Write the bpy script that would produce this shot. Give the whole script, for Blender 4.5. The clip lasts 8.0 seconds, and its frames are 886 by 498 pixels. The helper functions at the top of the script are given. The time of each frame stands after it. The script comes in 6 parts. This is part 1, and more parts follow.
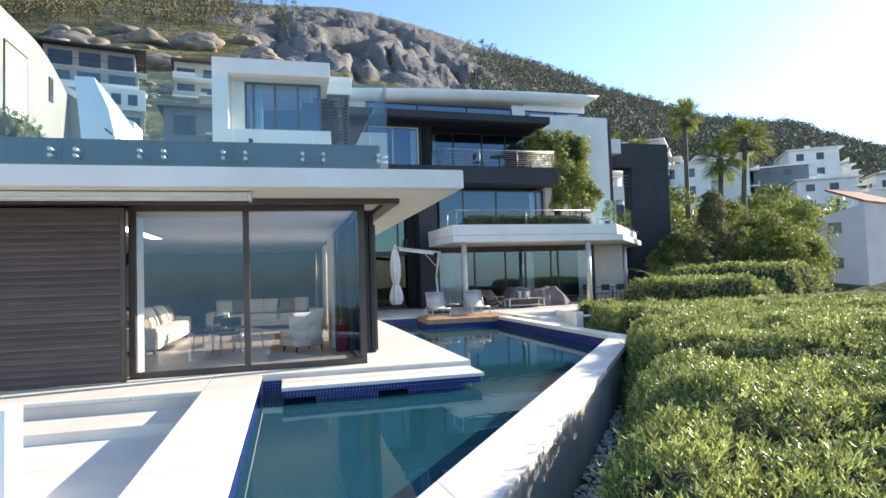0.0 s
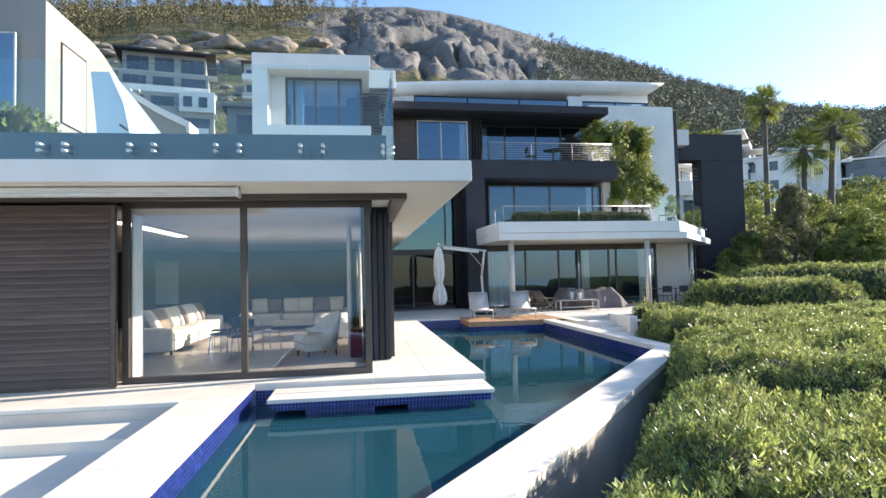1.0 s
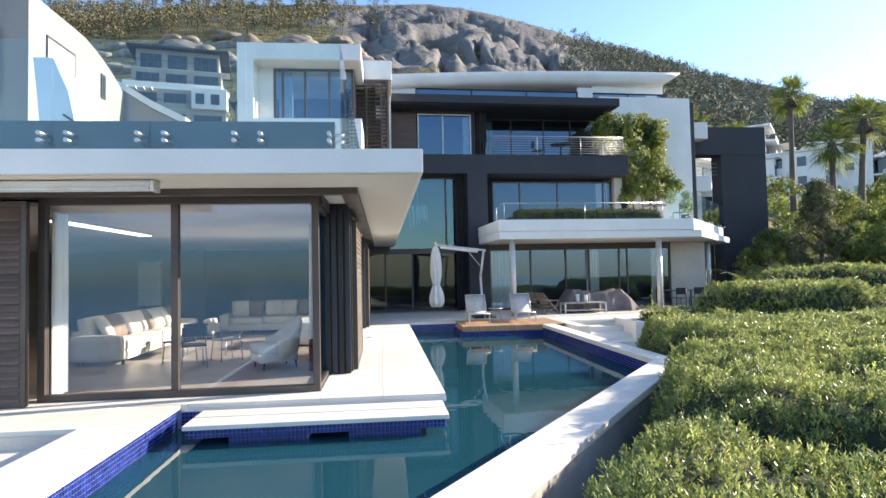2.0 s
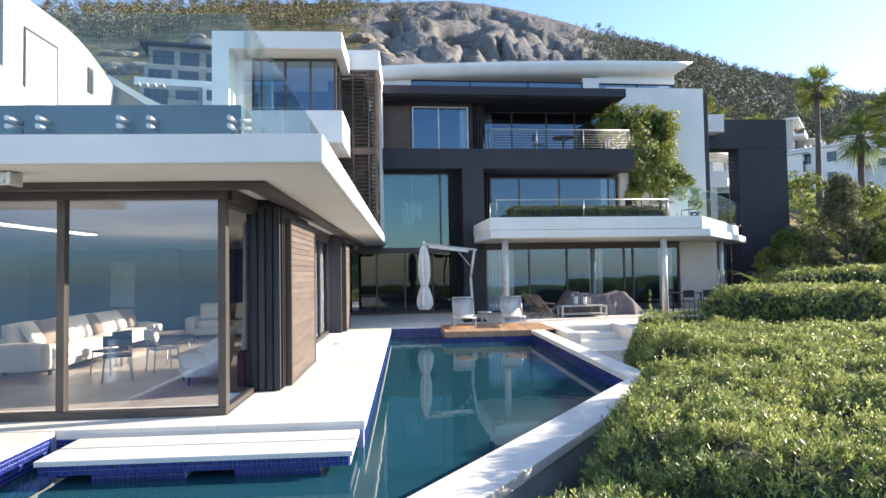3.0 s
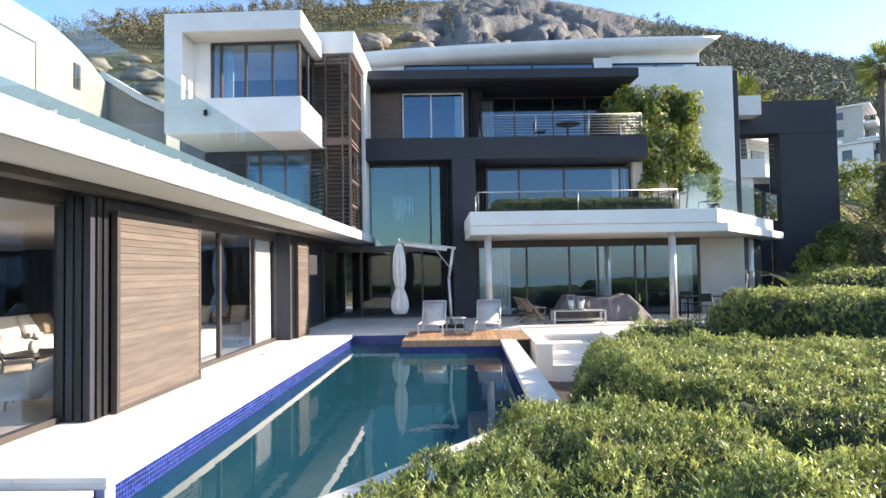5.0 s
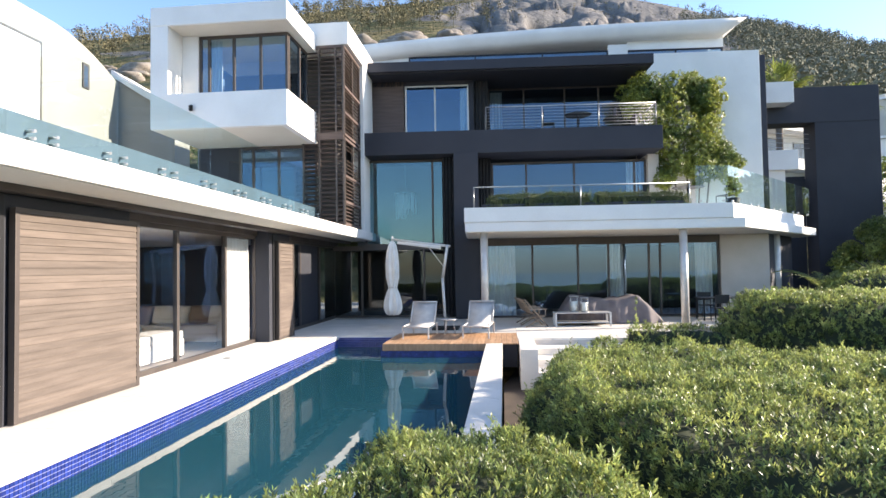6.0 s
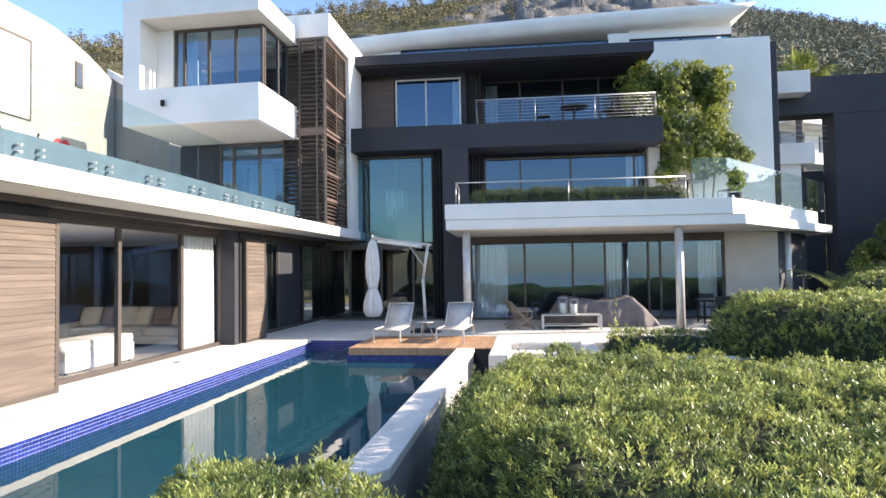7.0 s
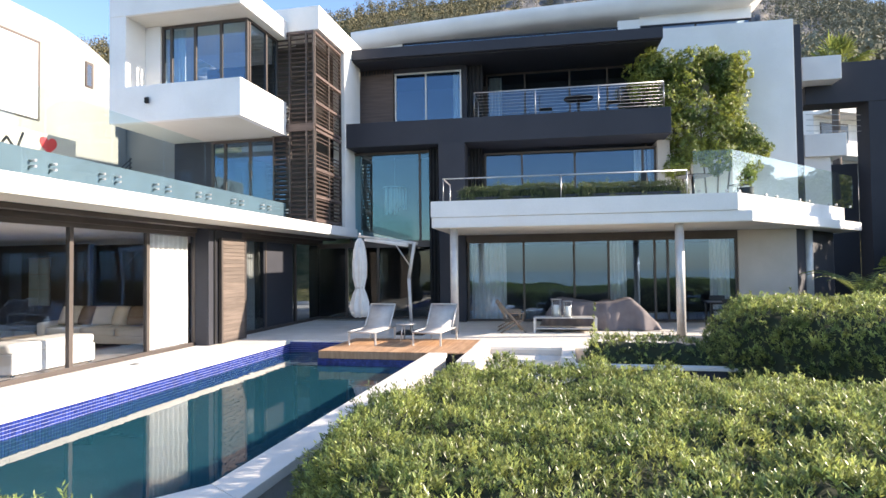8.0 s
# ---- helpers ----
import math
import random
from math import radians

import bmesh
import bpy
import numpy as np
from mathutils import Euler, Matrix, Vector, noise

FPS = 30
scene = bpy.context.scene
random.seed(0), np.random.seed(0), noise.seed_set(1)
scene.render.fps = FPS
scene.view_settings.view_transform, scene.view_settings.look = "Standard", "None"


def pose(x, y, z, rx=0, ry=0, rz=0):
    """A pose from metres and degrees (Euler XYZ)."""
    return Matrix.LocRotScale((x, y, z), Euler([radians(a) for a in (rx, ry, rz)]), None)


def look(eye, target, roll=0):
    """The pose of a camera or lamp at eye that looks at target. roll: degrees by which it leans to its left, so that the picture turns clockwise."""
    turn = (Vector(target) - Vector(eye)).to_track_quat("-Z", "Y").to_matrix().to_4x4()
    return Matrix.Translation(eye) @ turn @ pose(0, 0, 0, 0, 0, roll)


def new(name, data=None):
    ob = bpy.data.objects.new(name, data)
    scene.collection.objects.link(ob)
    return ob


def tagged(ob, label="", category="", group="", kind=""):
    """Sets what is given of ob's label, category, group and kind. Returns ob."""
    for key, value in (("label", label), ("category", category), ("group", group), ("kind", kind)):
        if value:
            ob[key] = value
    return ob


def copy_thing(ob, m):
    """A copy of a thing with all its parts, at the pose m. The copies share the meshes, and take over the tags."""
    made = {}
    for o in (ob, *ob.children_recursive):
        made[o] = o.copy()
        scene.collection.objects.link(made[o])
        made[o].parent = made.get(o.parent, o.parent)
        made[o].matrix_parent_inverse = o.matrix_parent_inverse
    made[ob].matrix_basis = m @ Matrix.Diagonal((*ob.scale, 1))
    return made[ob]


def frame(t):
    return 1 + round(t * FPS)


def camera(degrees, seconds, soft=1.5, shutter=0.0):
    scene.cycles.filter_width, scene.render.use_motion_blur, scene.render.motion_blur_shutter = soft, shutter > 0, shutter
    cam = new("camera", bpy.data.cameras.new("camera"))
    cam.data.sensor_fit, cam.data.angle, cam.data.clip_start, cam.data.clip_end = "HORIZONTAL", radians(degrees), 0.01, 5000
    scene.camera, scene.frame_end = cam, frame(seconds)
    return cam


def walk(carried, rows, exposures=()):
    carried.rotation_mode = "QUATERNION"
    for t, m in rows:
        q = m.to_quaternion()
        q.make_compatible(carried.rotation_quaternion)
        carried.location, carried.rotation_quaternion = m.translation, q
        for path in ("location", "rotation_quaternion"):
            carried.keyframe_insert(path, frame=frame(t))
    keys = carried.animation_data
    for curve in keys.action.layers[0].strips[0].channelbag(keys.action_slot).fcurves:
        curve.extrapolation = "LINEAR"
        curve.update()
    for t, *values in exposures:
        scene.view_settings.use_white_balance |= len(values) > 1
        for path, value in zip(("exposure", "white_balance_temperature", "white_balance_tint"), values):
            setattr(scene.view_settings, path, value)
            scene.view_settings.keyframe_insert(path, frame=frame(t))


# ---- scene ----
cam = camera(73.9, 8.0)
PATH = [
    (0, (0.329, -0.138, 1.533), (0.834, 1.795, 1.625), -1.9),
    (0.5, (0.974, 0.23, 1.565), (1.341, 2.194, 1.656), -1.5),
    (1, (1.497, 0.682, 1.598), (1.774, 2.661, 1.687), -1.4),
    (1.5, (2.009, 1.214, 1.631), (2.246, 3.199, 1.718), -1.4),
    (3, (3.997, 2.874, 1.796), (4.12, 4.869, 1.871), -1.0),
    (3.5, (4.707, 3.437, 1.786), (4.789, 5.434, 1.863), -1.1),
    (4, (5.377, 3.956, 1.821), (5.426, 5.954, 1.893), -0.9),
    (4.5, (6.031, 4.392, 1.826), (6.03, 6.391, 1.898), -0.9),
    (6, (8.102, 5.838, 1.843), (7.901, 7.827, 1.91), -0.9),
    (6.5, (8.766, 6.346, 1.875), (8.512, 8.329, 1.938), -0.8),
    (7, (9.353, 6.834, 1.811), (9.063, 8.812, 1.88), -0.9),
    (7.5, (10.029, 7.244, 1.823), (9.68, 9.212, 1.888), -0.9),
    (8, (10.722, 7.779, 1.87), (10.299, 9.733, 1.93), -0.7),
]
walk(cam, [(t, look(eye, target, roll)) for t, eye, target, roll in PATH], exposures=((0, 1.20, 6500, 10), (1.5, 1.27, 6530, 11), (3.5, 1.39, 6570, 13), (4.5, 1.44, 6580, 13), (8, 1.44, 6700, 15)))

# ---- light ----
SUN_TO = Vector((1.0, 0.20, 0.365)).normalized()
SUN_EL = math.asin(SUN_TO.z)
SUN_AZ = math.atan2(SUN_TO.x, SUN_TO.y)
world = bpy.data.worlds.new("sky")
scene.world = world
world.use_nodes = True
wn = world.node_tree.nodes
sky = wn.new("ShaderNodeTexSky")
sky.sky_type = "NISHITA"
sky.sun_disc = False
sky.sun_elevation = SUN_EL
sky.sun_rotation = SUN_AZ
sky.altitude = 0
sky.air_density = 1.0
sky.dust_density = 0.4
sky.ozone_density = 3.0
world.node_tree.links.new(sky.outputs[0], wn["Background"].inputs[0])
wn["Background"].inputs[1].default_value = 0.145
sun = new("sun", bpy.data.lights.new("sun", "SUN"))
sun.data.energy = 4.8
sun.data.angle = radians(0.6)
sun.data.color = (1.0, 0.89, 0.73)
sun.matrix_world = look((60, 12, 24), (60 - SUN_TO.x, 12 - SUN_TO.y, 24 - SUN_TO.z))


# ---- materials ----
def material(name, color, rough=0.6, metal=0.0, second=None, scale=3.0, fine=60.0, bump=0.15, spread=0.5, per_piece=0.0, spec=0.5, stretch=(1, 1, 1)):
    """A procedural surface: two colours mixed by noise of two sizes, with a fine relief."""
    m = bpy.data.materials.new(name)
    m.use_nodes = True
    n, l = m.node_tree.nodes, m.node_tree.links
    b = n["Principled BSDF"]
    second = second or tuple(c * 0.8 for c in color)
    geo = n.new("ShaderNodeNewGeometry")
    mp = n.new("ShaderNodeMapping")
    mp.inputs["Scale"].default_value = stretch
    l.new(geo.outputs["Position"], mp.inputs["Vector"])
    big, small = n.new("ShaderNodeTexNoise"), n.new("ShaderNodeTexNoise")
    for t, s in ((big, scale), (small, fine)):
        t.inputs["Scale"].default_value = s
        t.inputs["Detail"].default_value = 5
        l.new(mp.outputs[0], t.inputs["Vector"])
    add = n.new("ShaderNodeMath")
    add.operation = "MULTIPLY_ADD"
    add.inputs[1].default_value = 0.45
    l.new(small.outputs[0], add.inputs[0])
    l.new(big.outputs[0], add.inputs[2])
    ramp = n.new("ShaderNodeMapRange")
    ramp.inputs["From Min"].default_value = 0.725 - 0.30 * spread
    ramp.inputs["From Max"].default_value = 0.725 + 0.30 * spread
    l.new(add.outputs[0], ramp.inputs["Value"])
    mix = n.new("ShaderNodeMix")
    mix.data_type = "RGBA"
    mix.inputs["A"].default_value = (*color, 1)
    mix.inputs["B"].default_value = (*second, 1)
    l.new(ramp.outputs[0], mix.inputs["Factor"])
    col = mix.outputs["Result"]
    if per_piece:
        info = n.new("ShaderNodeObjectInfo")
        isl = n.new("ShaderNodeMath")
        isl.operation = "ADD"
        l.new(info.outputs["Random"], isl.inputs[0])
        l.new(geo.outputs["Random Per Island"], isl.inputs[1])
        fr = n.new("ShaderNodeMath")
        fr.operation = "FRACT"
        l.new(isl.outputs[0], fr.inputs[0])
        mr = n.new("ShaderNodeMapRange")
        mr.inputs["To Min"].default_value = 1 - per_piece
        mr.inputs["To Max"].default_value = 1 + per_piece
        l.new(fr.outputs[0], mr.inputs["Value"])
        hs = n.new("ShaderNodeHueSaturation")
        l.new(mr.outputs[0], hs.inputs["Value"])
        l.new(col, hs.inputs["Color"])
        col = hs.outputs[0]
    l.new(col, b.inputs["Base Color"])
    rr = n.new("ShaderNodeMapRange")
    rr.inputs["To Min"].default_value = max(0.02, rough - 0.08)
    rr.inputs["To Max"].default_value = min(1.0, rough + 0.08)
    l.new(big.outputs[0], rr.inputs["Value"])
    l.new(rr.outputs[0], b.inputs["Roughness"])
    b.inputs["Metallic"].default_value = metal
    b.inputs["Specular IOR Level"].default_value = spec
    if bump:
        bp = n.new("ShaderNodeBump")
        bp.inputs["Strength"].default_value = bump
        bp.inputs["Distance"].default_value = 0.01
        l.new(add.outputs[0], bp.inputs["Height"])
        l.new(bp.outputs[0], b.inputs["Normal"])
    return m


def glass_material(name, tint, head_on, grazing=0.9, power=4.0, gloss_tint=(0.93, 0.97, 1.0)):
    """A pane: see-through with a tint, and a mirror gloss that grows towards grazing."""
    m = bpy.data.materials.new(name)
    m.use_nodes = True
    n, l = m.node_tree.nodes, m.node_tree.links
    n.remove(n["Principled BSDF"])
    clear, gloss, mix, fr = (n.new("ShaderNode" + k) for k in ("BsdfTransparent", "BsdfGlossy", "MixShader", "LayerWeight"))
    clear.inputs[0].default_value = (*tint, 1)
    gloss.inputs["Roughness"].default_value = 0.0
    gloss.inputs[0].default_value = (*gloss_tint, 1)
    fr.inputs[0].default_value = 0.5
    pw, mx = n.new("ShaderNodeMath"), n.new("ShaderNodeMapRange")
    pw.operation = "POWER"
    pw.inputs[1].default_value = power
    l.new(fr.outputs["Facing"], pw.inputs[0])
    mx.inputs["To Min"].default_value = head_on
    mx.inputs["To Max"].default_value = grazing
    l.new(pw.outputs[0], mx.inputs["Value"])
    l.new(mx.outputs[0], mix.inputs[0])
    l.new(clear.outputs[0], mix.inputs[1])
    l.new(gloss.outputs[0], mix.inputs[2])
    l.new(mix.outputs[0], n["Material Output"].inputs[0])
    return m


WHITE = material("white_render", (0.80, 0.79, 0.77), 0.75, second=(0.72, 0.71, 0.69), scale=0.8, fine=40, bump=0.10)
CREAM = material("cream_soffit", (0.72, 0.68, 0.60), 0.8, second=(0.66, 0.62, 0.54), scale=0.6, fine=30, bump=0.05)
BEIGE = material("beige_render", (0.52, 0.47, 0.42), 0.85, second=(0.45, 0.41, 0.36), scale=1.2, fine=50)
CHARCOAL = material("charcoal_render", (0.022, 0.024, 0.034), 0.7, second=(0.030, 0.032, 0.043), scale=0.9, fine=45, bump=0.12)
POOLGREY = material("grey_wall_plaster", (0.44, 0.43, 0.41), 0.85, second=(0.33, 0.32, 0.31), scale=1.4, fine=35, bump=0.25)
BRONZE = material("bronze_aluminium", (0.105, 0.088, 0.080), 0.50, 0.5, second=(0.085, 0.071, 0.065), scale=2.0, fine=80, bump=0.04)
BLACKMETAL = material("black_metal", (0.018, 0.018, 0.020), 0.4, 0.2, bump=0.03)
TIMBER = material("weathered_timber", (0.132, 0.102, 0.084), 0.75, second=(0.094, 0.072, 0.059), scale=2.5, fine=35, bump=0.35, per_piece=0.16, stretch=(0.5, 0.5, 7))
DARKTIMBER = material("dark_timber", (0.120, 0.084, 0.074), 0.55, second=(0.086, 0.059, 0.052), scale=2.5, fine=35, bump=0.3, per_piece=0.18, stretch=(0.5, 0.5, 7))
TOWERTIMBER = material("stained_louvre_timber", (0.082, 0.058, 0.049), 0.6, second=(0.058, 0.040, 0.034), scale=2.5, fine=35, bump=0.3, per_piece=0.18, stretch=(0.5, 0.5, 7))
DECKWOOD = material("warm_deck_boards", (0.55, 0.34, 0.20), 0.6, second=(0.42, 0.24, 0.13), scale=2.2, fine=30, bump=0.3, per_piece=0.15, stretch=(8, 0.7, 1))
STONE = material("pale_limestone", (0.78, 0.73, 0.66), 0.7, second=(0.70, 0.65, 0.58), scale=1.6, fine=55, bump=0.12, per_piece=0.04)
STEPSTONE = material("grey_limestone", (0.64, 0.58, 0.52), 0.75, second=(0.55, 0.49, 0.43), scale=1.4, fine=50, bump=0.15, per_piece=0.05)
MOSAIC = material("cobalt_mosaic", (0.025, 0.046, 0.235), 0.2, second=(0.015, 0.030, 0.165), scale=9, fine=90, bump=0.05, per_piece=0.30)
GROUT = material("pale_grout", (0.36, 0.38, 0.56), 0.8, second=(0.30, 0.32, 0.48), scale=12)
POOLBED = material("teal_plaster", (0.070, 0.34, 0.42), 0.6, second=(0.055, 0.29, 0.36), scale=0.7, fine=14, bump=0.1)
STEEL = material("brushed_steel", (0.50, 0.50, 0.50), 0.36, 0.9, second=(0.42, 0.42, 0.43), bump=0.03)
PAINTSTEEL = material("pale_painted_steel", (0.62, 0.60, 0.57), 0.4, 0.3, second=(0.52, 0.50, 0.48), scale=4, bump=0.04)
FABRICWHITE = material("white_fabric", (0.78, 0.76, 0.73), 0.9, second=(0.70, 0.68, 0.65), scale=5, fine=150, bump=0.35)
MESHFABRIC = material("taupe_sling_fabric", (0.66, 0.62, 0.58), 0.85, second=(0.58, 0.54, 0.50), scale=6, fine=180, bump=0.3)
SLING = material("taupe_lounger_sling", (0.58, 0.54, 0.50), 0.85, second=(0.50, 0.46, 0.42), scale=6, fine=180, bump=0.3)
TEAK = material("weathered_teak", (0.34, 0.26, 0.19), 0.7, second=(0.24, 0.175, 0.125), scale=4, fine=40, bump=0.25, per_piece=0.15, stretch=(6, 1, 1))
COVER = material("grey_cover_cloth", (0.20, 0.175, 0.18), 0.85, second=(0.145, 0.125, 0.13), scale=2.5, fine=90, bump=0.3)
UPHOLSTERY = material("cream_upholstery", (0.76, 0.72, 0.65), 0.9, second=(0.68, 0.64, 0.57), scale=4, fine=160, bump=0.3)
CUSHIONBROWN = material("mocha_fabric", (0.30, 0.225, 0.16), 0.9, second=(0.24, 0.18, 0.125), scale=5, fine=140, bump=0.3)
REDLACQUER = material("red_fabric", (0.16, 0.012, 0.016), 0.7, second=(0.12, 0.01, 0.012), scale=4)
ROOMWALL = material("room_paint", (0.28, 0.268, 0.25), 0.85, second=(0.235, 0.225, 0.21), scale=0.7)
# dimness deep inside the rooms, put into the colour of walls and ceilings
ROOMDARK = material("room_dimness", (0.10, 0.095, 0.09), 0.85, second=(0.07, 0.066, 0.062), scale=0.7)
ROOMFLOOR = material("taupe_floor", (0.50, 0.43, 0.36), 0.35, second=(0.43, 0.37, 0.31), scale=1.5)
FLATSLATE = material("slate_upstand", (0.075, 0.115, 0.155), 0.6, second=(0.06, 0.095, 0.13), scale=1.2, fine=50)
PLASTICBLACK = material("black_fabric", (0.02, 0.02, 0.022), 0.6)
METALSHEET = material("pale_zinc_sheet", (0.62, 0.66, 0.70), 0.35, 0.55, second=(0.55, 0.59, 0.63), scale=1.0, bump=0.03)
FARPANE = material("far_window_glass", (0.05, 0.075, 0.11), 0.12, second=(0.025, 0.04, 0.06), scale=0.3, fine=2, bump=0)
PANE = glass_material("window_glass", (0.95, 0.96, 0.96), 0.08, gloss_tint=(0.28, 0.46, 0.76))
PANEDARK = glass_material("tinted_window_glass", (0.76, 0.86, 0.91), 0.12, gloss_tint=(0.46, 0.66, 0.92))
PANETEAL = glass_material("stair_hall_glass", (0.66, 0.82, 0.86), 0.115, gloss_tint=(0.55, 0.76, 0.86))
PANESHADE = glass_material("recessed_window_glass", (0.74, 0.81, 0.85), 0.10, gloss_tint=(0.46, 0.66, 0.92))
PANEWIDE = glass_material("patio_door_glass", (0.88, 0.92, 0.94), 0.12, gloss_tint=(0.38, 0.57, 0.88))
PANEDIM = glass_material("shaded_window_glass", (0.62, 0.67, 0.70), 0.035, 0.22)
RAILGLASS = glass_material("balustrade_glass", (0.90, 0.965, 0.96), 0.035, 0.6)
CLEARGLASS = glass_material("clear_glass", (0.95, 0.98, 0.98), 0.03)

LAMPGLOW = bpy.data.materials.new("lit_diffuser")
LAMPGLOW.use_nodes = True
LAMPGLOW.node_tree.nodes["Principled BSDF"].inputs["Emission Color"].default_value = (1.0, 0.90, 0.76, 1)
LAMPGLOW.node_tree.nodes["Principled BSDF"].inputs["Emission Strength"].default_value = 1.8

# ---- mesh helpers ----
HB = Matrix.Translation((8, 24, 0)) @ Matrix.Rotation(radians(2.6), 4, "Z") @ Matrix.Translation((-8, -24, 0))


def box(bm, x0, x1, y0, y1, z0, z1, bevel=0.0):
    """Add an upright block, with its edges rounded by bevel."""
    r = bmesh.ops.create_cube(bm, size=1.0)
    vs = r["verts"]
    for v in vs:
        v.co = Vector((x0 + (v.co.x + 0.5) * (x1 - x0), y0 + (v.co.y + 0.5) * (y1 - y0), z0 + (v.co.z + 0.5) * (z1 - z0)))
    if bevel:
        es = list({e for v in vs for e in v.link_edges})
        bmesh.ops.bevel(bm, geom=es, offset=bevel, segments=2, affect="EDGES", profile=0.6)
    return bm


def block(x0, x1, y0, y1, z0, z1, bevel=0.012):
    return box(bmesh.new(), x0, x1, y0, y1, z0, z1, bevel)


def prism(points, z0, z1, bevel=0.0):
    """An upright prism over a flat outline."""
    bm = bmesh.new()
    low = [bm.verts.new((x, y, z0)) for x, y in points]
    high = [bm.verts.new((x, y, z1)) for x, y in points]
    k = len(points)
    bm.faces.new(low[::-1])
    bm.faces.new(high)
    for i in range(k):
        bm.faces.new((low[i], low[(i + 1) % k], high[(i + 1) % k], high[i]))
    bmesh.ops.recalc_face_normals(bm, faces=bm.faces)
    if bevel:
        bmesh.ops.bevel(bm, geom=list(bm.edges), offset=bevel, segments=2, affect="EDGES")
    return bm


def rod(bm, a, b, r0, r1=None, sides=10):
    """Add a round bar from a to b."""
    a, b = Vector(a), Vector(b)
    r1 = r0 if r1 is None else r1
    q = (b - a).to_track_quat("Z", "Y").to_matrix()
    rings = []
    for c, r in ((a, r0), (b, r1)):
        rings.append([bm.verts.new(c + q @ Vector((r * math.cos(2 * math.pi * i / sides), r * math.sin(2 * math.pi * i / sides), 0))) for i in range(sides)])
    for i in range(sides):
        f = bm.faces.new((rings[0][i], rings[0][(i + 1) % sides], rings[1][(i + 1) % sides], rings[1][i]))
        f.smooth = True
    bm.faces.new(rings[0][::-1])
    bm.faces.new(rings[1])
    return bm


def bar(a, b, r0, r1=None, sides=10):
    return rod(bmesh.new(), a, b, r0, r1, sides)


def loft(rows, closed=False, cap=False, smooth=True):
    """A skin over rows of equally many points."""
    bm = bmesh.new()
    vs = [[bm.verts.new(p) for p in r] for r in rows]
    k = len(rows[0])
    for i in range(len(rows) - 1):
        for j in range(k if closed else k - 1):
            f = bm.faces.new((vs[i][j], vs[i][(j + 1) % k], vs[i + 1][(j + 1) % k], vs[i + 1][j]))
            f.smooth = smooth
    if cap:
        bm.faces.new(vs[0][::-1])
        bm.faces.new(vs[-1])
    bmesh.ops.recalc_face_normals(bm, faces=bm.faces)
    return bm


def mesh_of(name, bm, mat):
    me = bpy.data.meshes.new(name)
    bm.to_mesh(me)
    bm.free()
    me.materials.append(mat)
    return me


def part(name, bm, mat, parent, label=""):
    """Link a bmesh as one mesh under a thing or a part."""
    ob = new(name, mesh_of(name, bm, mat))
    ob.parent = parent
    if label:
        ob["label"] = label
    return ob


def piece(name, me, parent, m):
    """Another object on a shared mesh."""
    ob = new(name, me)
    ob.parent = parent
    ob.matrix_basis = m
    return ob


def thing(name, label, category, m=None, group="", kind=""):
    ob = new(name)
    ob.empty_display_size = 0.2
    ob.matrix_basis = m or Matrix()
    return tagged(ob, label, category, group, kind)


def solid(name, bm, mat, label, category="", kind="", group=""):
    """A thing of one mesh."""
    return tagged(new(name, mesh_of(name, bm, mat)), label, category, group, kind)


def raw(name, verts, faces, mat, smooth=False):
    """A mesh from numpy arrays: verts (n,3), faces (k,4) or (k,3)."""
    me = bpy.data.meshes.new(name)
    verts, faces = np.asarray(verts, np.float32), np.asarray(faces, np.int32)
    k = faces.shape[1]
    me.vertices.add(len(verts))
    me.vertices.foreach_set("co", verts.ravel())
    me.loops.add(faces.size)
    me.loops.foreach_set("vertex_index", faces.ravel())
    me.polygons.add(len(faces))
    me.polygons.foreach_set("loop_start", np.arange(0, faces.size, k, dtype=np.int32))
    me.polygons.foreach_set("use_smooth", np.full(len(faces), smooth))
    me.update(calc_edges=True)
    me.materials.append(mat)
    return me


def window(parent, m, width, height, splits, name="window", frame_w=0.06, depth=0.09, glass=None, metal=None, label=""):
    """A glazed unit in the plane y=0 of m, from x=0 to width, z=0 to height: frame, mullions at splits, panes."""
    glass, metal = glass or PANE, metal or BRONZE
    w = frame_w
    ob = part(name, block(0, width, -depth / 2, depth / 2, 0, w, 0.004), metal, parent, label)
    ob.matrix_basis = m
    part("head", block(0, width, -depth / 2, depth / 2, height - w, height, 0.004), metal, ob)
    part("jamb", block(0, w, -depth / 2 + 0.003, depth / 2 - 0.003, w, height - w, 0.004), metal, ob)
    part("jamb", block(width - w, width, -depth / 2 + 0.003, depth / 2 - 0.003, w, height - w, 0.004), metal, ob)
    xs = [0.0] + list(splits) + [width]
    for s in splits:
        part("mullion", block(s - w / 2, s + w / 2, -depth / 2 + 0.004, depth / 2 - 0.004, w, height - w, 0.004), metal, ob)
    for a, b in zip(xs[:-1], xs[1:]):
        p = part("pane", block(a + w * 0.5, b - w * 0.5, -0.006, 0.006, w * 0.6, height - w * 0.6, 0), glass, ob)
        p.visible_shadow = False
    return ob


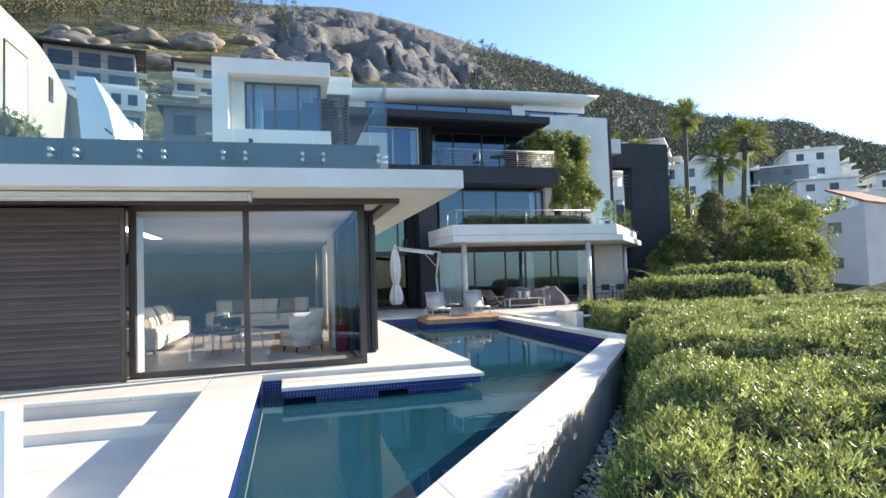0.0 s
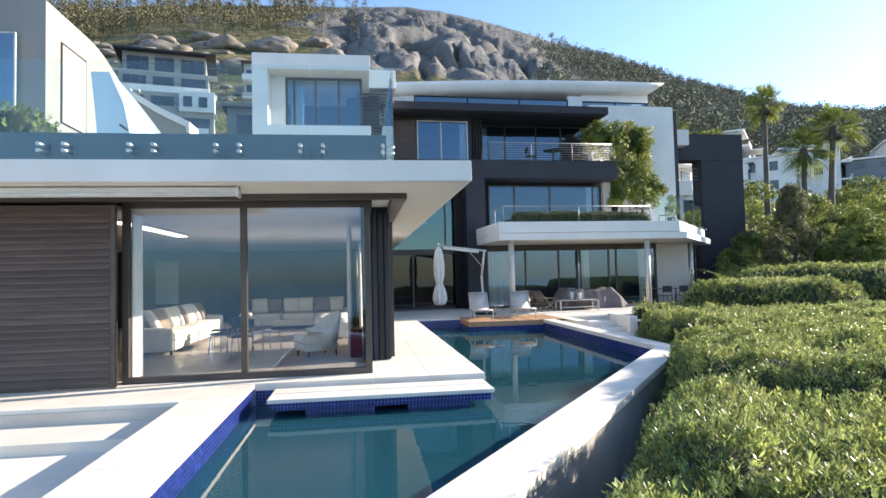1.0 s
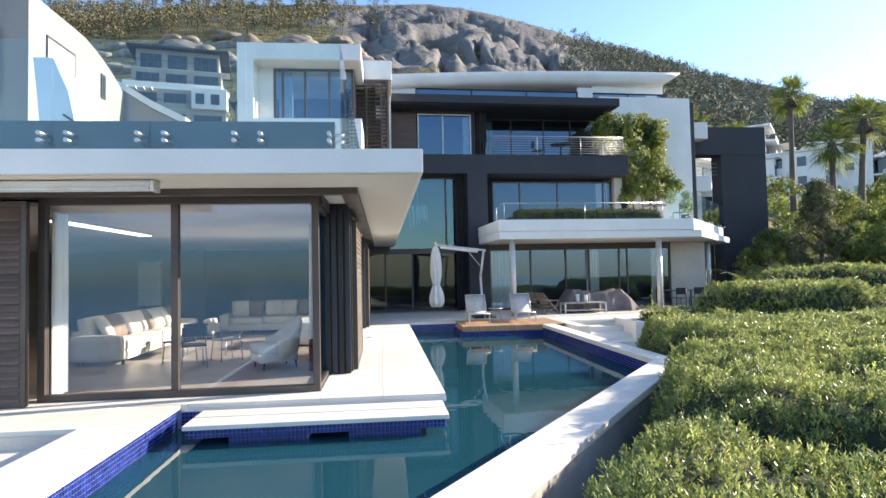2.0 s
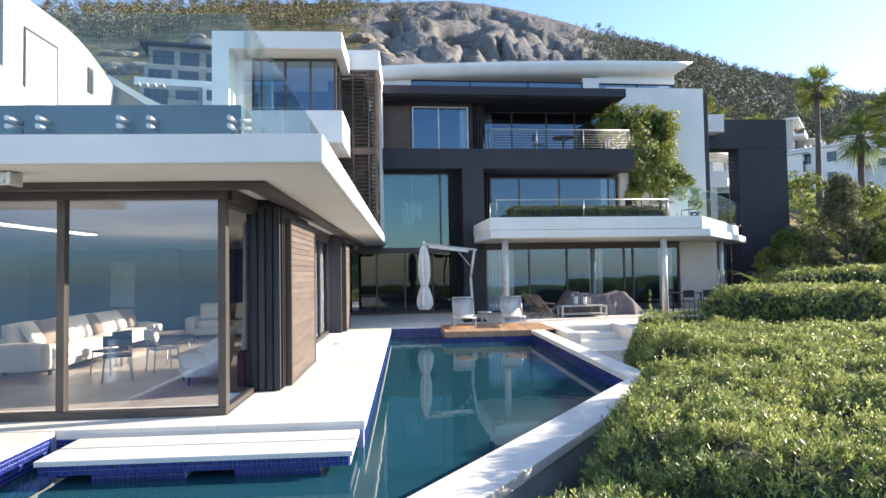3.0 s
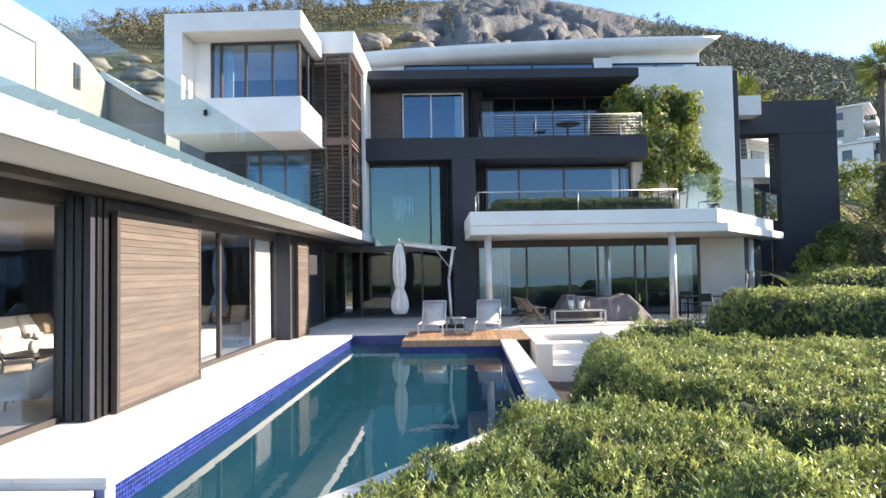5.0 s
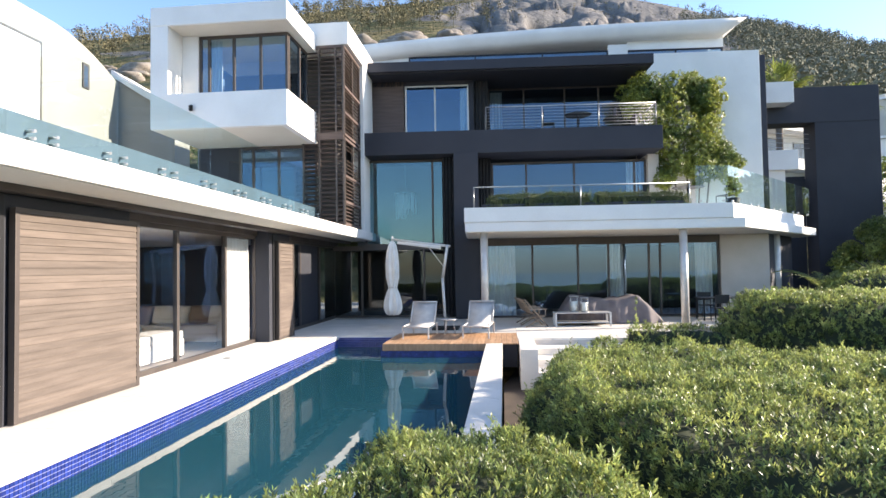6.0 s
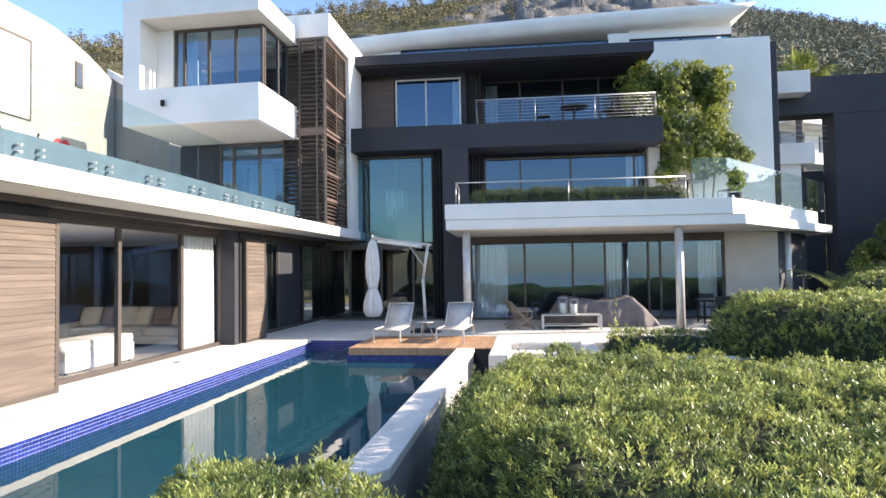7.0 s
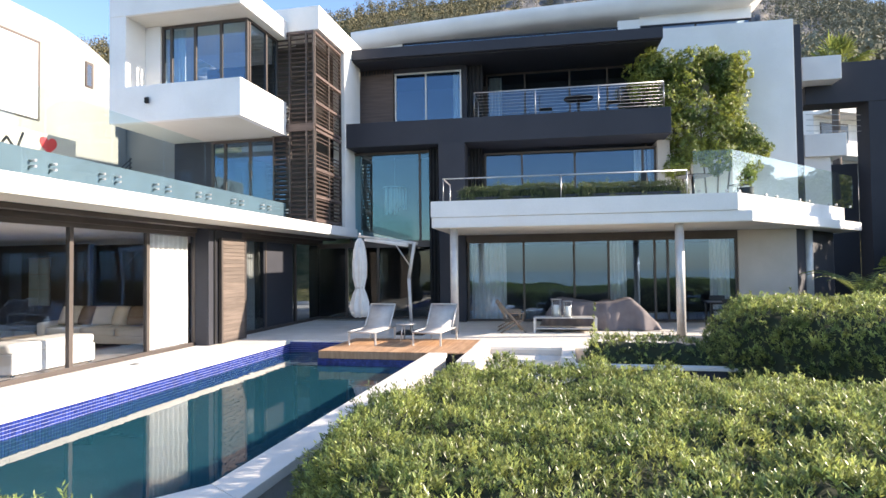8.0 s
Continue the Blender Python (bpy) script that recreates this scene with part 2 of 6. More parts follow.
def curtain(parent, x0, x1, y, z0, z1, waves, mat, name="curtain", along="x", amp=0.05, label=""):
    """A hanging cloth with folds and thickness."""
    rows = []
    k = waves * 8
    for z in (z0, z0 + 0.4 * (z1 - z0), z1):
        row = []
        for side in (0.0, 0.006):
            seq = range(k + 1) if side == 0 else range(k, -1, -1)
            for i in seq:
                u = i / k
                d = amp * math.sin(2 * math.pi * waves * u + 0.7 * math.sin(5 * u)) * (1.0 if z < z1 else 0.7) + side
                q = x0 + (x1 - x0) * u
                row.append((q, y + d, z) if along == "x" else (y + d, q, z))
        rows.append(row)
    return part(name, loft(rows, closed=True, cap=False), mat, parent, label)

# ---- ground, pool and terraces ----
WATER = -0.325
deck = thing("floor", "pale limestone pool deck of large slabs in sunlight", "floor", kind="structure")
part("bedding", prism([(-14, 9.0), (-0.93, 9.0), (-0.93, 10.2), (3.40, 10.2), (3.40, 22.2), (5.1, 22.2), (5.1, 22.7), (8.4, 22.7), (8.4, 21.4), (13, 21.4), (13, 24.2), (17.8, 24.6), (21, 31), (21, 40), (-14, 40)], -0.5, -0.052), STEPSTONE, deck)


def paving(x0, x1, y0, y1, nx, ny, gap=0.0025):
    """Rows of slabs with open joints."""
    w, d = (x1 - x0) / nx, (y1 - y0) / ny
    me = mesh_of("paving_slab", block(gap, w - gap, gap, d - gap, -0.055, 0.0, 0.002), STONE)
    for i in range(nx):
        for j in range(ny):
            piece("paving_slab", me, deck, pose(x0 + i * w, y0 + j * d, 0))


paving(-9.3, -0.93, 9.0, 10.66, 9, 2)
paving(-0.93, 3.46, 10.14, 10.68, 5, 1)
paving(1.66, 3.46, 10.68, 22.18, 2, 13)
paving(1.66, 5.1, 22.18, 28.3, 4, 7)
paving(5.1, 8.45, 22.7, 27.7, 4, 6)
paving(8.45, 12.95, 21.4, 27.7, 5, 7)
paving(12.95, 17.45, 24.2, 27.7, 5, 4)

pool = thing("swimming_pool", "L-shaped pool with cobalt mosaic walls and teal water", "pool", kind="structure")
# basin bed and walls
part("bed", prism([(-0.3, 1.6), (0.0, 1.6), (7.9, 12.2), (7.9, 22.4), (-0.3, 22.4)], -1.5, -1.35), POOLBED, pool, "teal plaster pool floor")
PW = -1.9
part("submerged_wall", block(3.28, 3.43, 10.3, 22.2, PW, WATER - 0.05, 0), POOLBED, pool)
part("submerged_wall", block(-0.3, 3.43, 10.15, 10.30, PW, WATER - 0.05, 0), POOLBED, pool)
part("submerged_wall", block(3.43, 5.12, 22.17, 22.3, PW, WATER - 0.05, 0), POOLBED, pool)
part("submerged_wall", block(-0.34, -0.20, 2.2, 10.15, PW, WATER - 0.05, 0), POOLBED, pool)
part("basin_wall", block(3.28, 3.44, 10.3, 22.2, WATER - 0.05, -0.055, 0), GROUT, pool)
part("basin_wall", block(-0.3, 3.44, 10.14, 10.30, WATER - 0.05, -0.055, 0), GROUT, pool)
part("basin_wall", block(3.44, 5.12, 22.16, 22.3, WATER - 0.05, -0.055, 0), GROUT, pool)
part("basin_wall", block(-0.34, -0.19, 2.2, 10.14, WATER - 0.05, -0.055, 0), GROUT, pool)
part("basin_wall", block(5.12, 7.80, 20.32, 20.46, PW, -0.18, 0), MOSAIC, pool)
part("basin_wall", block(5.02, 5.16, 20.4, 22.2, PW, -0.18, 0), MOSAIC, pool)
INNER = [(-0.2, 2.2), (7.62, 12.42), (7.66, 20.35)]
OUTER = [(-0.2, 1.25), (8.05, 12.15), (8.06, 20.35)]


def strip(i, z0, z1, name, mat, a=0.0, b=1.0, bevel=0.0):
    (p, q), (r, s) = (INNER[i], INNER[i + 1]), (OUTER[i], OUTER[i + 1])

    def mixp(u, v, k):
        return (u[0] + (v[0] - u[0]) * k, u[1] + (v[1] - u[1]) * k)
    return part(name, prism([mixp(p, r, a), mixp(q, s, a), mixp(q, s, b), mixp(p, r, b)], z0, z1, bevel), mat, pool)


for i in (0, 1):
    strip(i, -2.0, -0.10, "outer_wall", POOLGREY, 0.12, 0.94)
    strip(i, WATER - 0.05, -0.10, "basin_wall", GROUT, 0.05, 0.12)
    strip(i, -2.0, WATER - 0.05, "submerged_wall", POOLBED, 0.06, 0.12)
# coping stones
for i, count in ((0, 5), (1, 4)):
    for k in range(count):
        a, b = (k + 0.0006) / count, (k + 0.9994) / count
        pts = []
        for edge, f in ((INNER, a), (INNER, b), (OUTER, b), (OUTER, a)):
            p, q = edge[i], edge[i + 1]
            pts.append((p[0] + (q[0] - p[0]) * f, p[1] + (q[1] - p[1]) * f))
        part("coping_stone", prism(pts, -0.10, 0.0, 0.003), STONE, pool)
water = new("water", mesh_of("water", prism([(-0.2, 2.0), (0.0, 2.0), (7.75, 12.3), (7.75, 22.3), (-0.2, 22.3)], WATER - 0.002, WATER), POOLBED))
water.data.materials.clear()
water.parent = pool
wm = bpy.data.materials.new("pool_water")
wm.use_nodes = True
n_, l_ = wm.node_tree.nodes, wm.node_tree.links
n_.remove(n_["Principled BSDF"])
clear, gloss, mixs, fres, nz, bmp = (n_.new("ShaderNode" + k) for k in ("BsdfTransparent", "BsdfGlossy", "MixShader", "LayerWeight", "TexNoise", "Bump"))
clear.inputs[0].default_value = (0.42, 0.76, 0.80, 1)
gloss.inputs["Roughness"].default_value = 0.0
fres.inputs[0].default_value = 0.5
pw_, mr_ = n_.new("ShaderNodeMath"), n_.new("ShaderNodeMapRange")
pw_.operation = "POWER"
pw_.inputs[1].default_value = 4.5
mr_.inputs["To Min"].default_value = 0.025
mr_.inputs["To Max"].default_value = 0.95
l_.new(fres.outputs["Facing"], pw_.inputs[0])
l_.new(pw_.outputs[0], mr_.inputs["Value"])
nz.inputs["Scale"].default_value = 3.0
nz.inputs["Detail"].default_value = 2
bmp.inputs["Strength"].default_value = 0.05
bmp.inputs["Distance"].default_value = 0.03
geo_ = n_.new("ShaderNodeNewGeometry")
l_.new(geo_.outputs["Position"], nz.inputs["Vector"])
# ripples spread from the inlet under the platform
inlet, fall, chop, ripple = (n_.new("ShaderNode" + k) for k in ("VectorMath", "MapRange", "TexNoise", "Math"))
inlet.operation = "DISTANCE"
inlet.inputs[1].default_value = (5.3, 19.6, WATER)
l_.new(geo_.outputs["Position"], inlet.inputs[0])
fall.inputs["From Min"].default_value = 0.2
fall.inputs["From Max"].default_value = 2.6
fall.inputs["To Min"].default_value = 3.2
fall.inputs["To Max"].default_value = 0.12
l_.new(inlet.outputs["Value"], fall.inputs["Value"])
chop.inputs["Scale"].default_value = 5.5
chop.inputs["Detail"].default_value = 1
l_.new(geo_.outputs["Position"], chop.inputs["Vector"])
ripple.operation = "MULTIPLY_ADD"
l_.new(chop.outputs[0], ripple.inputs[0])
l_.new(fall.outputs[0], ripple.inputs[1])
l_.new(nz.outputs[0], ripple.inputs[2])
l_.new(ripple.outputs[0], bmp.inputs["Height"])
l_.new(bmp.outputs[0], gloss.inputs["Normal"])
l_.new(bmp.outputs[0], fres.inputs["Normal"])
l_.new(mr_.outputs[0], mixs.inputs[0])
body, mixb = n_.new("ShaderNodeBsdfDiffuse"), n_.new("ShaderNodeMixShader")
body.inputs[0].default_value = (0.016, 0.080, 0.108, 1)
mixb.inputs[0].default_value = 0.85
l_.new(clear.outputs[0], mixb.inputs[1])
l_.new(body.outputs[0], mixb.inputs[2])
l_.new(mixb.outputs[0], mixs.inputs[1])
l_.new(gloss.outputs[0], mixs.inputs[2])
l_.new(mixs.outputs[0], n_["Material Output"].inputs[0])
water.data.materials.append(wm)
water["label"] = "calm teal water"
water.visible_shadow = False

part("nosing", block(3.395, 3.462, 10.14, 22.18, -0.105, -0.057, 0.004), STONE, pool)
part("nosing", block(-0.15, 3.46, 10.135, 10.20, -0.105, -0.057, 0.004), STONE, pool)
# side ledge beside the pool and the garden stairs
part("ledge", prism([(-0.90, 1.5), (-0.30, 1.5), (-0.30, 10.14), (-0.90, 10.14)], -1.2, -0.06), STONE, pool)
for k in range(9):
    part("ledge_slab", block(-0.92, -0.15, 1.3 + k * 0.98, 1.3 + k * 0.98 + 0.974, -0.06, 0.0, 0.006), STONE, pool)
stairs = thing("garden_stairs", "wide limestone steps down to a lower terrace", "stairs", kind="structure")
part("step", block(-9, -0.925, 8.06, 8.984, -1.0, -0.21, 0.006), STONE, stairs)
part("riser", block(-9, -0.925, 8.985, 8.998, -1.0, -0.056, 0), STEPSTONE, stairs)
slab_mesh = mesh_of("terrace_slab", block(0.002, 1.148, 0.002, 1.148, -0.06, 0.0, 0.002), STONE)
for i in range(8):
    for j in range(9):
        piece("terrace_slab", slab_mesh, stairs, pose(-0.92 - 1.15 * (i + 1), 8.06 - 1.15 * (j + 1), -0.34))
part("lower_terrace", block(-14, -0.92, -2.4, 8.06, -1.2, -0.41, 0), STEPSTONE, stairs)
part("side_wall", block(-3.4, -2.07, 5.8, 6.15, -0.42, 0.50, 0.01), WHITE, stairs, "low white wall on the lower terrace")

# stepping slabs over the water in front of the glass corner
steps = thing("pool_bench", "two limestone slabs on a cobalt mosaic plinth in the pool", "bench", kind="structure")
part("slab", block(0.17, 3.40, 9.66, 10.04, -0.13, -0.075, 0.006), STONE, steps)
part("slab", block(0.17, 3.40, 9.19, 9.62, -0.13, -0.075, 0.006), STONE, steps)
part("plinth", block(0.20, 3.37, 9.225, 10.0, -0.235, -0.132, 0), GROUT, steps)
for a, b in ((0.69, 1.65), (2.15, 3.05)):
    part("pier", block(a, b, 9.30, 9.95, -1.3, -0.236, 0), GROUT, steps)

# ---- the wing ----
wing = thing("villa_wing", "low white modern wing with a roof terrace and dark sliding frames", "house")
SOF, TOP1 = 2.967, 3.27
part("roof_slab", prism([(-16, 9.1), (3.13, 9.1), (3.13, 28.75), (-16, 28.75)], SOF, TOP1, 0.01), WHITE, wing, "white rendered roof slab")
part("soffit", prism([(-16, 9.16), (3.07, 9.16), (3.07, 28.7), (-16, 28.7)], SOF - 0.012, SOF - 0.002), CREAM, wing, "cream soffit")
part("inner_ceiling", block(-16, 1.5, 10.9, 28.3, 2.80, 2.86, 0), WHITE, wing)
part("room_floor", block(-16, 1.55, 10.75, 28.3, -0.04, 0.012, 0), ROOMFLOOR, wing)
part("threshold", block(-9, 1.5, 10.77, 11.22, 0.0125, 0.018, 0), STONE, wing, "pale stone strip inside the glass")
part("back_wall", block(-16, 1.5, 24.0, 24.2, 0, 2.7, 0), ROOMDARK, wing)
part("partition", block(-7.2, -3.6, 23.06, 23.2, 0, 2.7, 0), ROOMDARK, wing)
part("side_wall", block(-9.2, -9, 10.8, 24, 0, 2.7, 0), ROOMWALL, wing)
part("head_beam", block(-16, 1.64, 10.62, 10.80, 2.89, SOF - 0.014, 0.004), BRONZE, wing)
part("head_beam", block(1.52, 1.70, 10.80, 28.3, 2.78, SOF - 0.014, 0.004), BRONZE, wing)
part("track", block(-16, 2.26, 10.24, 10.40, 2.86, SOF - 0.014, 0.004), BRONZE, wing)
part("track", block(2.02, 2.26, 10.40, 28.2, 2.86, SOF - 0.014, 0.004), BRONZE, wing)
window(wing, pose(-2.26, 10.70, 0.0), 3.92, 2.89, [1.86], frame_w=0.10, depth=0.12, label="large sliding glass front")
window(wing, pose(1.60, 10.76, 0.0, 0, 0, 90), 1.50, 2.80, [], frame_w=0.08, depth=0.10)
window(wing, pose(1.60, 15.05, 0.0, 0, 0, 90), 5.75, 2.78, [1.98, 4.02], frame_w=0.09, depth=0.10, label="sliding glass doors to the pool deck")
window(wing, pose(1.60, 22.3, 0.0, 0, 0, 90), 5.9, 2.78, [1.9, 3.9], frame_w=0.09, depth=0.10, glass=PANEDIM)
part("pier", block(1.52, 2.02, 12.16, 12.50, 0, SOF - 0.014, 0.006), CHARCOAL, wing)
part("pier", block(1.52, 2.0, 12.50, 14.95, 0, 2.86, 0.006), CHARCOAL, wing)
part("pier", block(1.52, 2.02, 20.72, 21.10, 0, SOF - 0.014, 0.006), CHARCOAL, wing)
part("pier", block(1.52, 2.0, 21.10, 22.25, 0, 2.86, 0.006), CHARCOAL, wing)
part("pier", block(1.45, 1.62, 24.1, 26.0, 0, 2.85, 0.006), CHARCOAL, wing)
for k in range(4):
    part("folded_frame", block(1.60 + 0.115 * k, 1.69 + 0.115 * k, 12.10, 12.155 + 0.02 * (k % 2), 0.02, 2.84, 0.006), CHARCOAL if k % 2 else BLACKMETAL, wing)
for y0, y1 in ((12.22, 12.30), (12.36, 12.44), (20.92, 21.0)):
    part("folded_frame", block(2.022, 2.055, y0, y1, 0.02, 2.84, 0.006), BLACKMETAL, wing)


def shutter(length, height, count, m, mat):
    """A sliding screen of overlapping boards in a frame, along x."""
    ob = thing("sliding_shutter", "sliding shutter of horizontal timber boards in a dark frame", "shutter", m)
    part("rail", block(0.004, length - 0.004, -0.03, 0.05, 0.003, 0.07, 0.004), BRONZE, ob)
    part("rail", block(0.004, length - 0.004, -0.03, 0.05, height - 0.07, height - 0.003, 0.004), BRONZE, ob)
    part("stile", block(0, 0.07, -0.034, 0.054, 0, height, 0.004), BRONZE, ob)
    part("stile", block(length - 0.07, length, -0.034, 0.054, 0, height, 0.004), BRONZE, ob)
    step = (height - 0.14) / count
    bm = bmesh.new()
    proud = 0.048 if mat is DARKTIMBER else 0.030
    sect = [(-proud, 0.0), (-proud + 0.003, step * 0.25), (-0.016, step * 0.92), (-0.016, step * 0.98), (0.014, step * 0.98), (0.014, 0.0)]
    loft_rows = [[(x, y, z) for y, z in sect] for x in (0.07, length - 0.07)]
    me = mesh_of("slat", loft(loft_rows, closed=True, cap=True, smooth=False), mat)
    bm.free()
    for k in range(count):
        piece("slat", me, ob, pose(0, 0, 0.07 + k * step))
    return ob


shutter(2.72, 2.80, 26, pose(-4.96, 10.36, 0.01), DARKTIMBER)
shutter(2.72, 2.80, 26, pose(-7.72, 10.36, 0.01), DARKTIMBER)
shutter(2.50, 2.68, 26, pose(2.10, 12.52, 0.01, 0, 0, 90), TIMBER)
shutter(1.16, 2.66, 26, pose(2.10, 21.10, 0.01, 0, 0, 90), TIMBER)

# roof terrace: upstand, glass balustrade with paired bolts
part("upstand", block(-16, 1.95, 10.35, 10.50, TOP1, 3.93, 0.006), FLATSLATE, wing, "slate-grey upstand")
part("upstand", block(1.80, 1.95, 10.50, 24.9, TOP1, 3.93, 0.006), FLATSLATE, wing)
rail = thing("glass_balustrade", "frameless glass balustrade with paired steel bolts on the roof terrace", "balustrade")
edges = [-5.60, -4.32, -3.05, -1.79, -0.53, 0.75, 2.05]
edges = [-8.1, -6.85] + edges
for a, b in zip(edges[:-1], edges[1:]):
    p = part("pane", block(a + 0.008, b - 0.008, 10.09, 10.108, 3.32, 4.98, 0.003), RAILGLASS, rail)
    p.visible_shadow = False
    for bx in (a + 0.18, b - 0.17):
        for z in (3.60, 3.70):
            part("bolt", bar((bx, 10.07, z), (bx, 10.34, z), 0.030, sides=12), STEEL, rail)
ys = [10.1 + 1.49 * k for k in range(11)]
for a, b in zip(ys[:-1], ys[1:]):
    p = part("pane", block(2.04, 2.058, a + 0.008, b - 0.008, 3.32, 4.98, 0.003), RAILGLASS, rail)
    p.visible_shadow = False
    for by in (a + 0.2, b - 0.2):
        for z in (3.62, 3.72):
            part("bolt", bar((2.08, by, z), (1.94, by, z), 0.023, sides=12), STEEL, rail)

awning = thing("retracted_awning", "white retracted awning cassette under the roof slab", "awning")
part("cassette", block(-9, -0.26, 9.42, 9.60, 2.82, 2.945, 0.03), WHITE, awning)
part("end_cap", block(-0.27, -0.22, 9.40, 9.62, 2.80, 2.95, 0.015), PAINTSTEEL, awning)
part("front_bar", block(-9, -0.28, 9.39, 9.42, 2.815, 2.86, 0.01), PAINTSTEEL, awning)

# upper storeys of the wing
upper = thing("wing_upper_storeys", "white cantilevered box and slatted timber tower over the wing", "house")
part("room_front_wall", block(-2.2, -0.82, 25.1, 25.3, TOP1, 6.1, 0.004), CHARCOAL, upper)
window(upper, pose(-0.8, 25.1, TOP1 + 0.02), 2.75, 2.80, [0.5, 1.4], frame_w=0.09, glass=PANEDARK)
part("box_floor", prism([(-2.24, 22.31), (1.93, 22.31), (1.93, 25.2), (-2.24, 25.2)], 6.105, 6.32, 0.0), CREAM, upper)
part("box_front", block(-2.25, 1.95, 22.28, 22.46, 6.10, 7.16, 0.02), WHITE, upper)
part("box_front", block(1.75, 1.947, 22.462, 25.1, 6.104, 7.157, 0.0), WHITE, upper)
part("box_side", block(-2.27, -1.72, 22.29, 25.6, 6.11, 9.78, 0.02), WHITE, upper)
part("box_roof", block(-2.26, 1.96, 22.27, 25.6, 9.22, 9.79, 0.02), WHITE, upper)
part("box_ceiling", block(-1.7, 1.9, 22.34, 25.6, 9.205, 9.217, 0), CREAM, upper)
part("box_jamb", block(-1.72, -1.2, 23.1, 23.3, 7.1, 9.2, 0.01), WHITE, upper)
window(upper, pose(-1.2, 23.2, 6.9), 2.85, 2.3, [0.32, 1.12, 1.98], frame_w=0.08, glass=PANEDARK)
curtain(upper, -1.05, -0.55, 23.42, 6.95, 9.15, 5, FABRICWHITE)
window(upper, pose(1.62, 23.26, 6.9, 0, 0, 90), 1.72, 2.3, [1.0], frame_w=0.07, glass=PANESHADE)
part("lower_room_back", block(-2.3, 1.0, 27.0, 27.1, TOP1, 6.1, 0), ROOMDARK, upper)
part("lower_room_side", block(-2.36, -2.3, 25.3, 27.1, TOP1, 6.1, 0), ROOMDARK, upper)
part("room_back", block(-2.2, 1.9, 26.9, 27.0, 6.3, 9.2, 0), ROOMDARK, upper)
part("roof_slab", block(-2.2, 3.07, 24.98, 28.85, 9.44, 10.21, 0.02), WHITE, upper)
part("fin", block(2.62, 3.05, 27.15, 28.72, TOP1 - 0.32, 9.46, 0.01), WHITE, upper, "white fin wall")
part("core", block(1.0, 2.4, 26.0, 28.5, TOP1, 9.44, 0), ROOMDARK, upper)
# white stair flank beside the room on the roof terrace
tstair = thing("terrace_stair", "white sloping stair flank with thin dark rails on the roof terrace", "stairs")
rows = [[(x, y, z) for x, z in ((-5.2, TOP1), (-5.2, 3.55), (-3.3, 4.95), (-2.42, 4.95), (-2.42, TOP1))] for y in (24.3, 25.0)]
part("flank", loft(rows, closed=True, cap=True, smooth=False), WHITE, tstair)
for k in range(6):
    part("tread", block(-5.2 + 0.31 * k, -4.9 + 0.31 * k, 25.0, 26.2, TOP1, 3.5 + 0.23 * k, 0.006), WHITE, tstair)
for k in range(3):
    part("rail", bar((-4.7, 24.32, 4.15 + 0.14 * k), (-3.2, 24.32, 5.25 + 0.14 * k), 0.016, sides=6), BLACKMETAL, tstair)
for u in (0.05, 0.95):
    part("post", bar((-4.7 + 1.5 * u, 24.32, 3.85 + 1.1 * u), (-4.7 + 1.5 * u, 24.32, 4.5 + 1.1 * u), 0.02, sides=6), BLACKMETAL, tstair)
# slatted tower
louv = thing("slatted_screen", "tall dark timber louvre screen wrapping the corner", "screen")
LX0 = 1.50
for z0, z1 in ((3.34, 6.30), (6.36, 9.42)):
    for x in (LX0, 2.06, 2.64, 2.88):
        part("post", block(x - 0.03, x + 0.03, 24.93, 25.03, z0, z1, 0.004), BRONZE, louv)
    for y in (25.0, 26.08, 27.12):
        part("post", block(2.85, 2.93, y - 0.03, y + 0.03, z0, z1, 0.004), BRONZE, louv)
    for z in (z0, z1 - 0.09):
        part("rail", block(LX0, 2.9, 24.94, 25.03, z, z + 0.09, 0.004), DARKTIMBER, louv)
    for z in (z0, z0 + 0.75, z0 + 1.62, z1 - 0.09):
        part("rail", block(2.86, 2.94, 25.0, 27.14, z, z + 0.09, 0.004), DARKTIMBER, louv)
part("rail", block(LX0, 2.9, 24.92, 25.04, 6.22, 6.46, 0.006), DARKTIMBER, louv)


def louvre(length, axis, mat):
    """One tilted blade, along x or y."""
    bm = bmesh.new()
    if axis == "X":
        box(bm, 0, length, -0.058, 0.058, -0.011, 0.011, 0.004)
    else:
        box(bm, -0.058, 0.058, 0, length, -0.011, 0.011, 0.004)
    bmesh.ops.rotate(bm, verts=bm.verts, matrix=Matrix.Rotation(radians(38), 3, axis))
    return mesh_of("slat", bm, mat)


slat_a, slat_b = louvre(0.53, "X", TOWERTIMBER), louvre(1.00, "Y", TOWERTIMBER)
slat_c = louvre(0.22, "X", TOWERTIMBER)
for k in range(41):
    z = 3.44 + 0.147 * k
    if 6.10 < z < 6.50 or z > 9.34:
        continue
    piece("slat", slat_a, louv, pose(LX0 + 0.02, 24.98, z))
    piece("slat", slat_a, louv, pose(2.09, 24.98, z))
    piece("slat", slat_c, louv, pose(2.65, 24.98, z))
for k in range(48):
    z = 3.44 + 0.125 * k
    if 5.6 < z < 5.9 or 6.18 < z < 6.45 or z > 9.33:
        continue
    piece("slat", slat_b, louv, pose(2.89, 25.04, z))
    piece("slat", slat_b, louv, pose(2.89, 26.10, z))

# ---- the main house, turned a little against the wing ----
main = thing("villa_main", "three-storey white and charcoal modern villa with deep balconies", "house", HB)


def mpart(name, bm, mat, label=""):
    return part(name, bm, mat, main, label)


